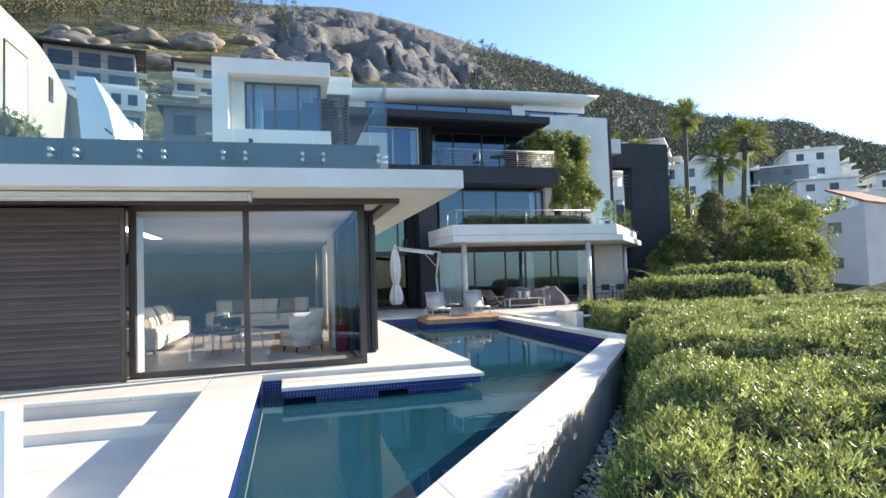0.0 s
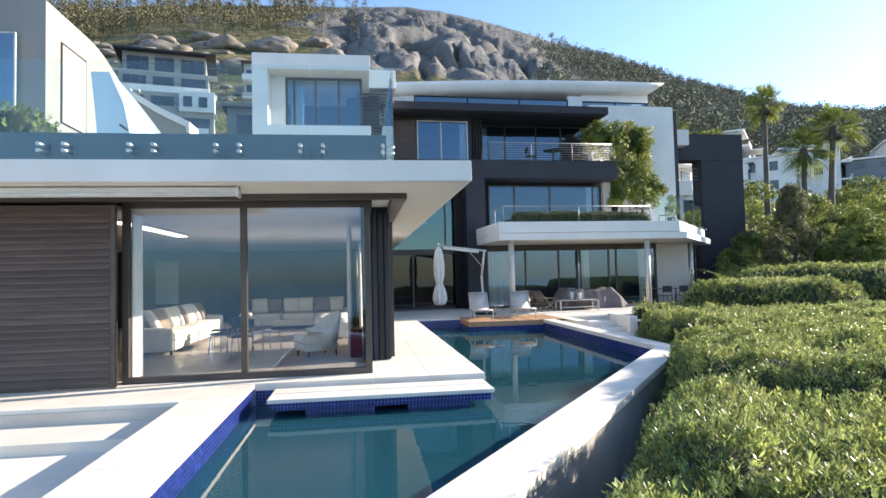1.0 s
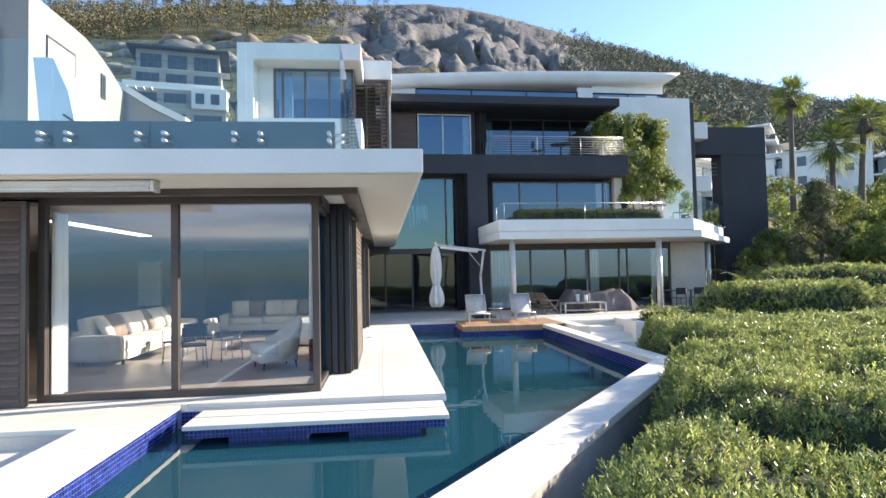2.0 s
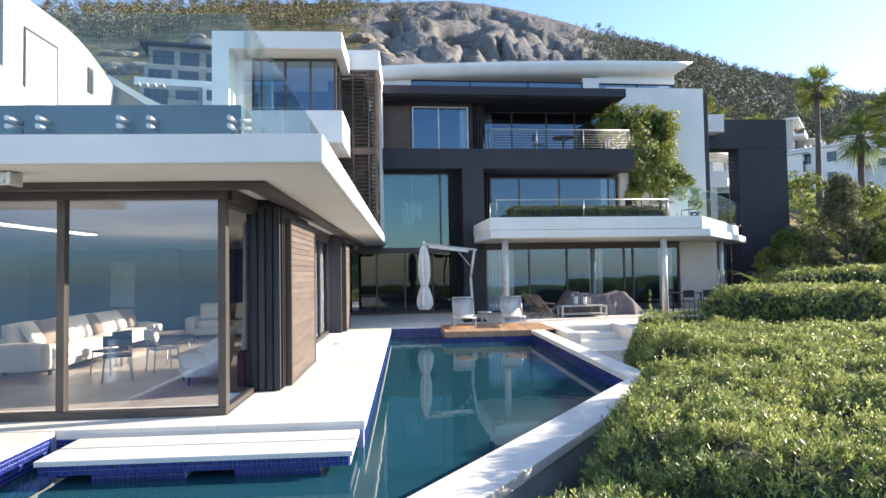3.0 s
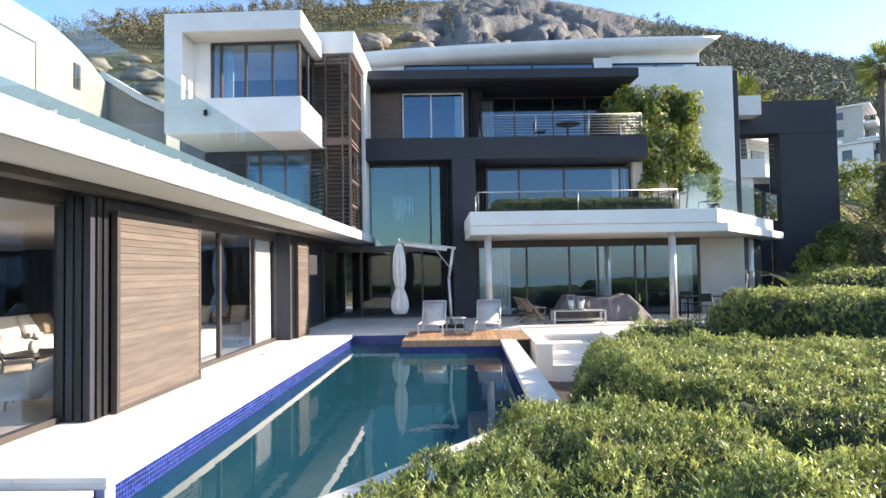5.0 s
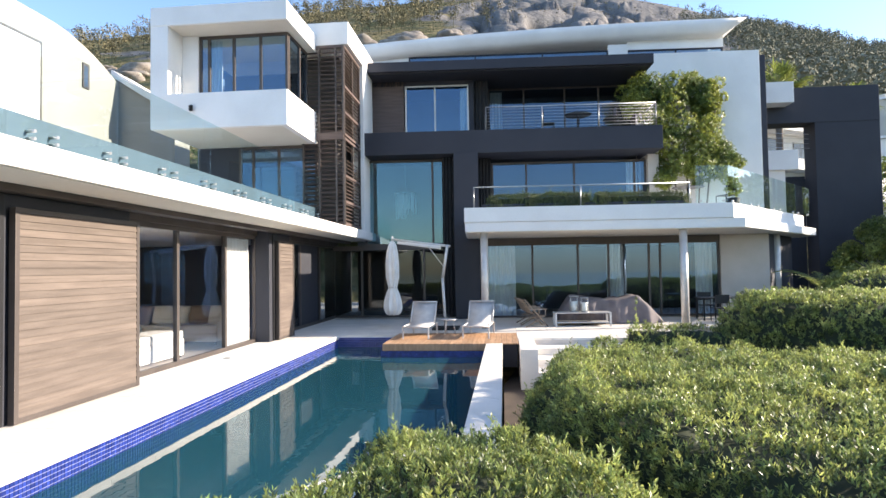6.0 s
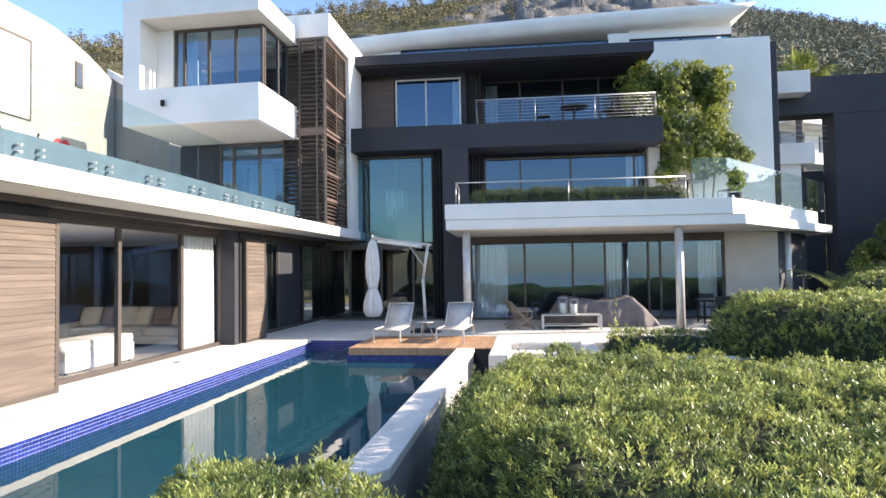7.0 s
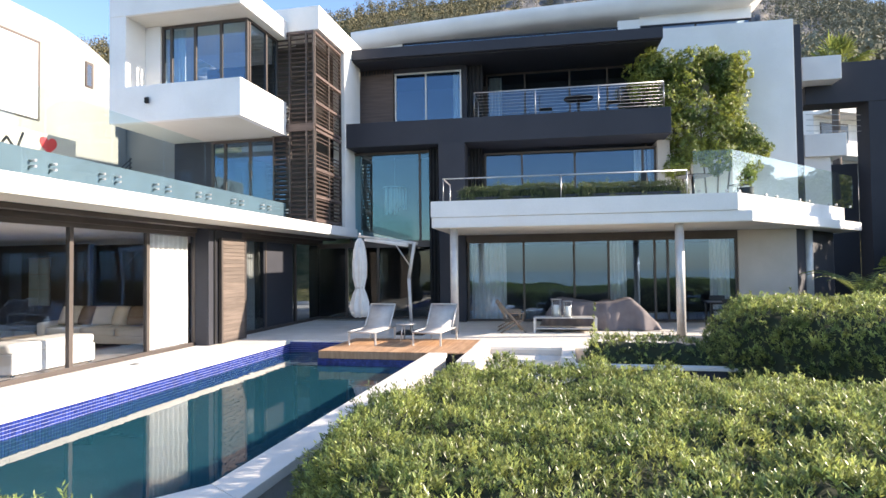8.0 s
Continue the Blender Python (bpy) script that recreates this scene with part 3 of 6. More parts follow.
# ground floor
mpart("inner_floor", block(2.0, 17.5, 27.7, 33, -0.03, 0.012, 0), ROOMFLOOR)
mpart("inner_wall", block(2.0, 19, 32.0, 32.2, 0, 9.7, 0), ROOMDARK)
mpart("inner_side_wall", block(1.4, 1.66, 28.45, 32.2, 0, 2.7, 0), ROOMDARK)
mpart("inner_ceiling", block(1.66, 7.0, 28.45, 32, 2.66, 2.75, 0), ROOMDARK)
mpart("inner_ceiling", block(7.0, 17.5, 27.6, 32, 2.72, 2.9, 0), ROOMWALL)
mpart("wall", block(16.05, 17.75, 27.5, 27.75, 0, 2.92, 0.006), BEIGE, "beige rendered wall")
mpart("wall", prism([(17.75, 27.5), (20.3, 30.9), (20.1, 31.1), (17.55, 27.75)], 0, 2.92), CHARCOAL)
mpart("wall", block(6.52, 7.42, 27.40, 28.3, 0, 6.1, 0.006), CHARCOAL, "charcoal pier")
window(main, pose(7.45, 27.62, 0.02), 8.6, 2.70, [1.9, 3.55, 4.65, 6.1, 6.5], frame_w=0.07, glass=PANEWIDE, label="wide sliding glass wall")
mpart("lintel", block(7.42, 16.05, 27.55, 27.7, 2.72, 2.93, 0), BRONZE)
window(main, pose(3.05, 28.35, 2.75), 3.45, 3.3, [2.62], frame_w=0.08, glass=PANETEAL, label="double-height window")
window(main, pose(1.7, 28.35, 0.02), 4.8, 2.65, [1.2, 2.4, 3.6], frame_w=0.08, glass=PANEDIM)
mpart("lintel", block(1.6, 6.52, 28.3, 28.45, 2.67, 2.76, 0), BRONZE)
# terrace slab of the first floor
mpart("terrace_slab", prism([(6.97, 23.63), (15.25, 23.68), (20.85, 30.1), (20.85, 32), (6.97, 32)], 2.94, 3.22, 0.012), WHITE, "white terrace slab with a lower lip")
mpart("parapet", prism([(6.95, 23.6), (14.9, 23.64), (19.95, 29.3), (19.95, 32), (6.95, 32)], 3.225, 3.67, 0.012), WHITE, "white terrace parapet band")
mpart("soffit", prism([(7.01, 23.66), (14.87, 23.71), (20.75, 30.1), (20.75, 31.9), (7.01, 31.9)], 2.925, 2.937), CREAM)
for x, y in ((7.54, 23.95), (13.53, 23.95), (18.38, 28.3)):
    mpart("column", bar((x, y, 0), (x, y, 2.94), 0.115 if x < 18 else 0.15, sides=20), PAINTSTEEL, "round pale steel column")
# first floor
window(main, pose(7.95, 28.9, 3.7), 5.95, 2.25, [1.35, 3.2, 5.5], frame_w=0.07, glass=PANESHADE)
mpart("wall", block(13.9, 14.3, 28.6, 30.0, 3.67, 6.1, 0), BEIGE)
mpart("inner_wall", block(7.4, 14, 30.6, 30.7, 3.67, 6.1, 0), ROOMDARK)
# second floor balcony
mpart("balcony", block(3.2, 14.14, 27.5, 30.0, 6.10, 6.95, 0.01), CHARCOAL, "charcoal balcony band")
window(main, pose(4.55, 29.25, 7.0), 2.55, 2.2, [1.2], frame_w=0.06, glass=PANEDARK, metal=PAINTSTEEL)
mpart("wall", block(3.2, 4.5, 29.2, 29.5, 6.95, 9.42, 0), DARKTIMBER)
mpart("wall", block(3.2, 7.15, 29.2, 29.5, 9.2, 9.42, 0), CHARCOAL)
window(main, pose(7.9, 30.55, 6.97), 6.0, 2.4, [1.5, 3.2, 4.6], frame_w=0.07, glass=PANESHADE)
mpart("wall", block(7.12, 7.3, 29.25, 30.6, 6.95, 9.42, 0), CHARCOAL)
mpart("ceiling", block(3.2, 14, 28.2, 32, 9.38, 9.42, 0), CHARCOAL)
mpart("canopy", block(3.2, 14.06, 28.05, 31.3, 9.42, 9.79, 0.01), CHARCOAL, "charcoal canopy")
# white wall with the creeper
mpart("wall", block(13.95, 18.85, 30.05, 30.35, 3.67, 10.49, 0.015), WHITE, "tall white wall")
mpart("wall", block(18.85, 19.1, 30.1, 34, 0, 10.3, 0.01), CHARCOAL)
# clerestory and the swept roof
mpart("clerestory_wall", block(3.1, 18.3, 32.3, 32.5, 9.7, 11.35, 0), WHITE)
window(main, pose(4.6, 30.35, 9.8), 8.3, 0.98, [2.8, 5.6], frame_w=0.05, glass=PANEDARK, metal=CHARCOAL)
window(main, pose(13.7, 30.5, 10.5), 3.9, 0.30, [2.0], frame_w=0.05, glass=PANEDARK, metal=CHARCOAL)
mpart("clerestory_wall", block(12.9, 13.7, 30.3, 30.5, 9.8, 11.0, 0), WHITE)
mpart("clerestory_wall", block(13.7, 17.6, 30.42, 30.6, 10.80, 11.3, 0), WHITE)
mpart("clerestory_wall", block(3.1, 4.6, 30.3, 30.5, 9.8, 10.75, 0), PAINTSTEEL)
rows = []
for k in range(17):
    u = k / 16
    x = 2.6 + (18.35 - 2.6) * u
    zf = 11.22 + 0.55 * (1 - (1 - u) ** 2.0)
    s = 0.85 * max(0.0, (u - 0.9) / 0.1)
    rows.append([(x, 29.9, zf), (x - 0.3 * s, 29.93, zf - 0.20), (x - 0.7 * s, 30.01, zf - 0.42), (x - s, 30.16, zf - 0.58), (x - s, 31.75, zf - 0.62), (x - s, 36, zf - 0.6), (x, 36, zf + 0.1), (x, 30.2, zf + 0.06)])
mpart("roof", loft(rows, closed=True, cap=True), WHITE, "white up-swept roof with curved soffit")
mpart("back_wall", block(2, 19, 35, 35.2, 0, 11, 0), WHITE)

# ---- charcoal portal beside the house ----
portal = thing("portal_frame", "tall charcoal rendered portal frame", "gate")
part("lintel", block(20.3, 25.42, 34.5, 35.6, 8.35, 10.0, 0.01), CHARCOAL, portal)
part("pillar", block(22.6, 25.42, 34.52, 35.58, -0.5, 8.36, 0.01), CHARCOAL, portal)

wl = thing("wall_lamp", "small black twin wall lamp on the white box", "lamp")
part("plate", block(-1.03, -0.93, 22.24, 22.28, 6.62, 6.80, 0.006), BLACKMETAL, wl)
part("head", bar((-0.98, 22.20, 6.74), (-0.90, 22.12, 6.70), 0.045, sides=12), BLACKMETAL, wl)
part("head", bar((-0.98, 22.20, 6.66), (-0.90, 22.12, 6.62), 0.045, sides=12), BLACKMETAL, wl)

# ---- timber platform and stone steps at the end of the pool ----
platform = thing("timber_platform", "warm hardwood platform over the end of the pool", "deck", kind="structure")
for k in range(24):
    x = 5.09 + k * 0.14
    y0 = 20.30 if x < 7.64 else 20.38
    part("board", block(x, x + 0.134, y0, 22.68, -0.028, 0.0, 0.003), DECKWOOD, platform)
part("fascia", block(5.09, 7.66, 20.305, 20.335, -0.17, -0.03, 0.003), DECKWOOD, platform)
part("fascia", block(5.095, 5.125, 20.34, 22.2, -0.17, -0.03, 0.003), DECKWOOD, platform)
part("joist_bed", block(5.14, 8.42, 20.5, 22.68, -0.6, -0.034, 0), CHARCOAL, platform)
gsteps = thing("stone_steps", "pale stone steps with low flanking walls", "stairs", kind="structure")
part("flank", block(8.46, 8.86, 19.25, 22.6, -0.95, -0.002, 0.01), STONE, gsteps)
part("step", block(8.86, 10.50, 20.7, 21.42, -0.95, -0.17, 0.01), STONE, gsteps)
part("step", block(8.86, 10.50, 20.0, 20.72, -0.95, -0.34, 0.01), STONE, gsteps)
part("step", block(8.86, 10.50, 19.2, 20.02, -0.95, -0.51, 0.01), STONE, gsteps)
part("flank", block(10.50, 10.78, 19.7, 21.5, -0.95, 0.05, 0.01), STONE, gsteps)
kerb = thing("garden_wall", "low dark garden wall with a pale cap", "wall", kind="structure")
part("body", block(10.78, 24, 19.55, 19.72, -0.95, -0.12, 0), CHARCOAL, kerb)
part("cap", block(10.78, 24, 19.50, 19.76, -0.12, -0.06, 0.006), STONE, kerb)

# ---- mosaic tiles ----
TS = 0.05
tile_mesh = mesh_of("mosaic_tile", block(0.004, TS - 0.004, -0.006, 0.004, 0.004, TS - 0.004, 0.0), MOSAIC)


def tiles(origin, yaw, length, rows_n, single):
    """Mosaic on an upright face that starts at origin and runs along yaw; rows go down."""
    m = Matrix.Translation(origin) @ Matrix.Rotation(radians(yaw), 4, "Z")
    cols = int(length / TS)
    if single:
        for i in range(cols):
            for j in range(rows_n):
                piece("mosaic_tile", tile_mesh, single, m @ Matrix.Translation((i * TS, 0, -(j + 1) * TS)))
        return
    b = np.array([(x, y, z) for x in (0.004, TS - 0.004) for y in (-0.006, 0.004) for z in (0.004, TS - 0.004)])
    q = np.array([(0, 1, 3, 2), (4, 6, 7, 5), (0, 4, 5, 1), (2, 3, 7, 6), (0, 2, 6, 4), (1, 5, 7, 3)])
    off = np.array([(i * TS, 0, -(j + 1) * TS) for i in range(cols) for j in range(rows_n)])
    v = (b[None] + off[:, None]).reshape(-1, 3)
    f = (q[None] + 8 * np.arange(len(off))[:, None, None]).reshape(-1, 4)
    ob = new("mosaic_rest", raw("mosaic_rest", v, f, MOSAIC))
    ob.parent = pool
    ob.matrix_basis = m
    ob["kind"] = "stuff"


tiles((0.20, 9.217, -0.134), 0, 3.17, 2, steps)
tiles((0.69, 9.292, -0.236), 0, 0.97, 3, steps)
tiles((2.15, 9.292, -0.236), 0, 0.91, 3, steps)
tiles((3.447, 10.30, -0.106), 90, 11.9, 9, None)
tiles((-0.14, 10.13, -0.106), 0, 3.55, 5, None)
tiles((-0.185, 2.3, -0.062), 90, 7.8, 8, None)
tiles((3.46, 22.155, -0.06), 0, 1.6, 8, None)
tiles((5.12, 20.31, -0.18), 0, 2.6, 6, None)
tiles((7.668, 20.3, -0.102), -90.3, 7.88, 6, None)
tiles((7.60, 12.42, -0.102), 180 + math.degrees(math.atan2(10.22, 7.82)), 12.85, 5, None)

# ---- railings ----


def steel_rail(parent_label, pts, z0, height, wires, m, posts=1.9):
    """A steel handrail with posts and thin horizontal bars along pts."""
    ob = thing("balcony_railing", parent_label, "railing", m)
    for (ax, ay), (bx, by) in zip(pts[:-1], pts[1:]):
        part("handrail", bar((ax, ay, z0 + height), (bx, by, z0 + height), 0.021), STEEL, ob)
        ln = math.hypot(bx - ax, by - ay)
        for k in range(wires):
            z = z0 + height * (0.12 + 0.78 * k / max(1, wires - 1))
            part("wire", bar((ax, ay, z), (bx, by, z), 0.0065, sides=6), STEEL, ob)
        cnt = max(1, round(ln / posts))
        for k in range(cnt + 1):
            x, y = ax + (bx - ax) * k / cnt, ay + (by - ay) * k / cnt
            part("post", bar((x, y, z0), (x, y, z0 + height), 0.02), STEEL, ob)
    return ob


steel_rail("steel balcony railing with horizontal bars", [(7.75, 29.0), (7.75, 27.62), (13.95, 27.62), (13.95, 29.4)], 6.95, 0.86, 7, HB)
steel_rail("steel handrail behind the terrace planter", [(7.25, 25.2), (7.25, 23.95), (13.75, 23.95)], 3.67, 0.66, 0, HB, 3.2)
trail = thing("glass_balustrade", "frameless glass balustrade at the angled terrace corner", "balustrade", HB)
seg = [(13.85, 23.75), (14.82, 23.78), (16.3, 25.38), (17.8, 27.0), (19.3, 28.6), (20.5, 29.9)]
for (ax, ay), (bx, by) in zip(seg[:-1], seg[1:]):
    ln, an = math.hypot(bx - ax, by - ay), math.degrees(math.atan2(by - ay, bx - ax))
    p = part("pane", block(0.01, ln - 0.01, -0.008, 0.008, 0.0, 1.12, 0.003), RAILGLASS, trail)
    p.matrix_basis = pose(ax, ay, 3.68, 0, 0, an)
    p.visible_shadow = False
    for f in (0.15, 0.85):
        b = part("bolt", bar((ln * f, -0.03, 0.06), (ln * f, 0.03, 0.06), 0.035, sides=12), STEEL, trail)
        b.matrix_basis = pose(ax, ay, 3.68, 0, 0, an)
planter = thing("terrace_planter", "long dark planter trough on the terrace edge", "planter", HB)
part("trough", block(7.5, 13.7, 24.0, 24.75, 3.67, 3.80, 0.01), CHARCOAL, planter)

# ---- cantilever umbrella, folded ----
umb = thing("cantilever_umbrella", "folded white cantilever umbrella on a bent steel pole", "umbrella")
part("base_plate", block(5.95, 6.75, 23.4, 24.2, 0.0, 0.07, 0.015), BLACKMETAL, umb)
part("pole", bar((6.33, 23.80, 0.05), (6.26, 23.80, 1.55), 0.045), PAINTSTEEL, umb)
part("pole", bar((6.26, 23.80, 1.55), (6.42, 23.86, 2.58), 0.045), PAINTSTEEL, umb)
part("arm", bar((6.50, 23.86, 2.53), (4.60, 24.30, 2.80), 0.042), PAINTSTEEL, umb)
part("sleeve", bar((6.20, 23.92, 2.50), (4.80, 24.25, 2.69), 0.06, 0.045), FABRICWHITE, umb)
part("brace", bar((6.30, 23.80, 1.9), (5.75, 24.0, 2.62), 0.014), PAINTSTEEL, umb)
part("hub", bar((4.62, 24.30, 2.66), (4.62, 24.30, 2.90), 0.05, 0.03), PAINTSTEEL, umb)
rows = []
for z, r in ((2.74, 0.05), (2.62, 0.11), (2.35, 0.16), (2.0, 0.185), (1.6, 0.18), (1.32, 0.125), (1.25, 0.115), (1.1, 0.17), (0.85, 0.235), (0.62, 0.25), (0.45, 0.21)):
    rows.append([(4.62 + r * (1 + 0.24 * math.cos(7 * a + z)) * math.cos(a), 24.30 + r * (1 + 0.24 * math.cos(7 * a + z)) * math.sin(a), z + 0.05 * math.cos(7 * a) * (z < 0.6)) for a in [2 * math.pi * i / 42 for i in range(42)]])
part("canopy", loft(rows, closed=True, cap=True), FABRICWHITE, umb, "folded white canopy tied at the waist")
part("strap", bar((4.62, 24.30, 1.25), (4.62, 24.30, 1.32), 0.135), MESHFABRIC, umb)


def lounger(m):
    """A sling sun lounger, foot end at the origin, head towards +y."""
    ob = thing("sun_lounger", "pale steel sun lounger with taupe sling fabric and raised back", "lounger", m, group="sun loungers")
    w, seat = 0.72, 0.32
    for x in (0.02, w - 0.02):
        part("side_rail", bar((x, 0, seat), (x, 1.45, seat), 0.022), PAINTSTEEL, ob)
        for y in (0.04, 1.42):
            part("leg", block(x - 0.02, x + 0.02, y - 0.02, y + 0.02, 0, seat, 0.005), PAINTSTEEL, ob)
        part("back_rail", bar((x, 1.02, seat + 0.02), (x, 1.46, 0.90), 0.02), PAINTSTEEL, ob)
    part("foot_rail", bar((0.02, 0, seat), (w - 0.02, 0, seat), 0.022), PAINTSTEEL, ob)
    part("head_rail", bar((0.02, 1.46, 0.90), (w - 0.02, 1.46, 0.90), 0.02), PAINTSTEEL, ob)
    part("brace", bar((0.05, 1.42, seat), (0.05, 1.32, 0.66), 0.012), PAINTSTEEL, ob)
    rws = []
    for y, z in ((0.01, seat + 0.012), (0.35, seat - 0.004), (0.7, seat - 0.006), (1.02, seat + 0.03), (1.24, 0.60), (1.45, 0.89)):
        rws.append([(0.03, y, z), (w / 2, y + 0.01, z - 0.012), (w - 0.03, y, z), (w - 0.03, y, z - 0.012), (w / 2, y + 0.01, z - 0.024), (0.03, y, z - 0.012)])
    part("sling", loft(rws, closed=True, cap=True), SLING, ob)
    return ob


lg = lounger(pose(5.42, 21.25, 0.0, 0, 0, -3))
copy_thing(lg, pose(7.0, 21.35, 0.0, 0, 0, -5))
st = thing("side_table", "small round slatted side table between the loungers", "table")
part("top", bar((6.55, 22.45, 0.40), (6.55, 22.45, 0.425), 0.25, sides=24), PAINTSTEEL, st)
for a in range(3):
    part("leg", bar((6.55 + 0.2 * math.cos(a * 2.1), 22.45 + 0.2 * math.sin(a * 2.1), 0), (6.55 + 0.12 * math.cos(a * 2.1), 22.45 + 0.12 * math.sin(a * 2.1), 0.40), 0.014), PAINTSTEEL, st)
gl = thing("drinking_glass", "clear drinking glass on the side table", "glass")
part("bowl", bar((6.53, 22.45, 0.426), (6.53, 22.45, 0.55), 0.035, 0.042, 14), CLEARGLASS, gl)

# ---- outdoor sitting group under the terrace ----
tb = thing("coffee_table", "long low pale slatted coffee table", "table", pose(9.68, 24.35, 0, 0, 0, 1))
for k in range(7):
    part("slat", block(0.0, 1.72, 0.02 + k * 0.095, 0.105 + k * 0.095, 0.40, 0.425, 0.004), PAINTSTEEL, tb)
for x in (0.0, 1.66):
    for y in (0.02, 0.62):
        part("leg", block(x, x + 0.06, y, y + 0.06, 0, 0.40, 0.006), PAINTSTEEL, tb)
    part("stretcher", block(x + 0.015, x + 0.045, 0.08, 0.62, 0.33, 0.395, 0.004), PAINTSTEEL, tb)
part("shelf", block(0.06, 1.66, 0.06, 0.64, 0.10, 0.13, 0.004), PAINTSTEEL, tb)


def lantern(m, s):
    ob = thing("lantern", "glass hurricane lantern with a pale candle on the table", "lantern", m, group="lanterns on the table")
    part("base", bar((0, 0, 0), (0, 0, 0.02), 0.10 * s, sides=16), STEEL, ob)
    part("glass", bar((0, 0, 0.02), (0, 0, 0.32 * s), 0.095 * s, sides=18), CLEARGLASS, ob)
    part("rim", bar((0, 0, 0.32 * s), (0, 0, 0.335 * s), 0.10 * s, sides=18), STEEL, ob)
    for k in range(4):
        a = math.pi * (0.25 + 0.5 * k)
        part("post", bar((0.1 * s * math.cos(a), 0.1 * s * math.sin(a), 0.02), (0.1 * s * math.cos(a), 0.1 * s * math.sin(a), 0.32 * s), 0.009, sides=6), STEEL, ob)
    part("candle", bar((0, 0, 0.022), (0, 0, 0.22 * s), 0.055 * s, sides=12), FABRICWHITE, ob)
    return ob


lantern(pose(10.30, 24.68, 0.426), 1.5)
lantern(pose(10.62, 24.62, 0.426), 1.35)
cv = bmesh.new()
gx_, gy_ = 44, 22
grid = []
for i in range(gx_ + 1):
    row = []
    for j in range(gy_ + 1):
        u, v = i / gx_, j / gy_
        x, y = 9.75 + 3.45 * u, 25.15 + 1.35 * v
        ex = min(u, 1 - u) * 3.45 / (0.75 if u > 0.5 else 0.55)
        ey = min(v, 1 - v) * 1.35 / 0.22
        e = min(1.0, ex) ** 0.75 * min(1.0, ey) ** 0.6
        fold = noise.fractal(Vector((x * 2.1, y * 2.4, 1.3)), 1.0, 2.0, 3)
        z = 0.02 + e * (0.80 + 0.05 * math.sin(3 * u * math.pi) + 0.07 * fold)
        push = 0.10 * fold * (1 - e)
        row.append(cv.verts.new((x + push, y - 0.14 * (1 - min(1, ey)) * math.sin(24 * u + 3 * fold) * (v < 0.5), max(0.005, z))))
    grid.append(row)
for i in range(gx_):
    for j in range(gy_):
        f = cv.faces.new((grid[i][j], grid[i + 1][j], grid[i + 1][j + 1], grid[i][j + 1]))
        f.smooth = True
solid("covered_sofa", cv, COVER, "outdoor sofa under a draped grey dust cover", "sofa")


def folding_chair(m, label):
    """A low slatted folding armchair, front towards -y."""
    ob = thing("folding_chair", label, "chair", m, group="low patio chairs")
    for x in (0.0, 0.56):
        part("back_leg", bar((x, -0.12, 0), (x, 0.62, 0.86), 0.02), TEAK, ob)
        part("front_leg", bar((x, 0.60, 0), (x, -0.05, 0.36), 0.02), TEAK, ob)
        part("arm", block(x - 0.03, x + 0.03, -0.08, 0.48, 0.53, 0.56, 0.008), TEAK, ob)
        part("arm_post", bar((x, -0.04, 0.36), (x, -0.04, 0.53), 0.015), TEAK, ob)
    for k in range(6):
        part("seat_slat", block(0.0, 0.56, -0.06 + k * 0.085, 0.005 + k * 0.085, 0.34 - k * 0.012, 0.36 - k * 0.012, 0.004), TEAK, ob)
    for k in range(6):
        part("back_slat", block(0.0, 0.56, 0.40 + k * 0.045, 0.42 + k * 0.045, 0.42 + k * 0.075, 0.475 + k * 0.075, 0.004), TEAK, ob)
    return ob


folding_chair(pose(9.35, 24.35, 0, 0, 0, 105), "low weathered teak folding chair beside the coffee table")
folding_chair(pose(9.2, 25.3, 0, 0, 0, 100), "low weathered teak folding chair facing the covered sofa")


def dining_chair(m):
    ob = thing("dining_chair", "black metal dining chair under the terrace", "chair", m, group="patio dining chairs")
    part("seat", block(0, 0.45, 0, 0.45, 0.43, 0.46, 0.01), BLACKMETAL, ob)
    part("backrest", block(0, 0.45, 0.42, 0.45, 0.60, 0.88, 0.01), BLACKMETAL, ob)
    for x in (0.01, 0.44):
        for y in (0.01, 0.44):
            part("leg", bar((x, y, 0), (x, y, 0.43 if y < 0.2 else 0.88), 0.014), BLACKMETAL, ob)
    return ob


dt = thing("patio_table", "dark rectangular patio dining table", "table")
part("tabletop", block(14.6, 16.3, 26.0, 26.9, 0.72, 0.75, 0.008), BLACKMETAL, dt)
for x in (14.65, 16.2):
    for y in (26.05, 26.8):
        part("leg", block(x, x + 0.05, y, y + 0.05, 0, 0.72, 0.004), BLACKMETAL, dt)
dc = dining_chair(pose(14.8, 25.4, 0, 0, 0, 180) @ pose(-0.45, -0.45, 0))
copy_thing(dc, pose(15.6, 25.4, 0, 0, 0, 180) @ pose(-0.45, -0.45, 0))
copy_thing(dc, pose(14.9, 27.0, 0))

# ---- curtains and the rooms behind the glass ----
drapes = thing("curtains", "floor-length pale curtains behind the sliding glass", "curtain")
curtain(drapes, 19.22, 20.72, 1.46, 0.03, 2.68, 9, FABRICWHITE, along="y")
curtain(drapes, 10.88, 11.36, -2.20, 0.03, 2.72, 4, FABRICWHITE, along="y", amp=0.03)
curtain(drapes, 13.0, 14.4, 1.25, 0.03, 2.68, 10, FABRICWHITE, along="y")
curtain(drapes, 23.6, 24.2, 1.32, 0.03, 2.68, 5, MESHFABRIC, along="y")
drapes2 = thing("curtains", "pale curtains drawn aside in the main house", "curtain", HB)
curtain(drapes2, 7.55, 8.75, 27.95, 0.03, 2.65, 8, FABRICWHITE)
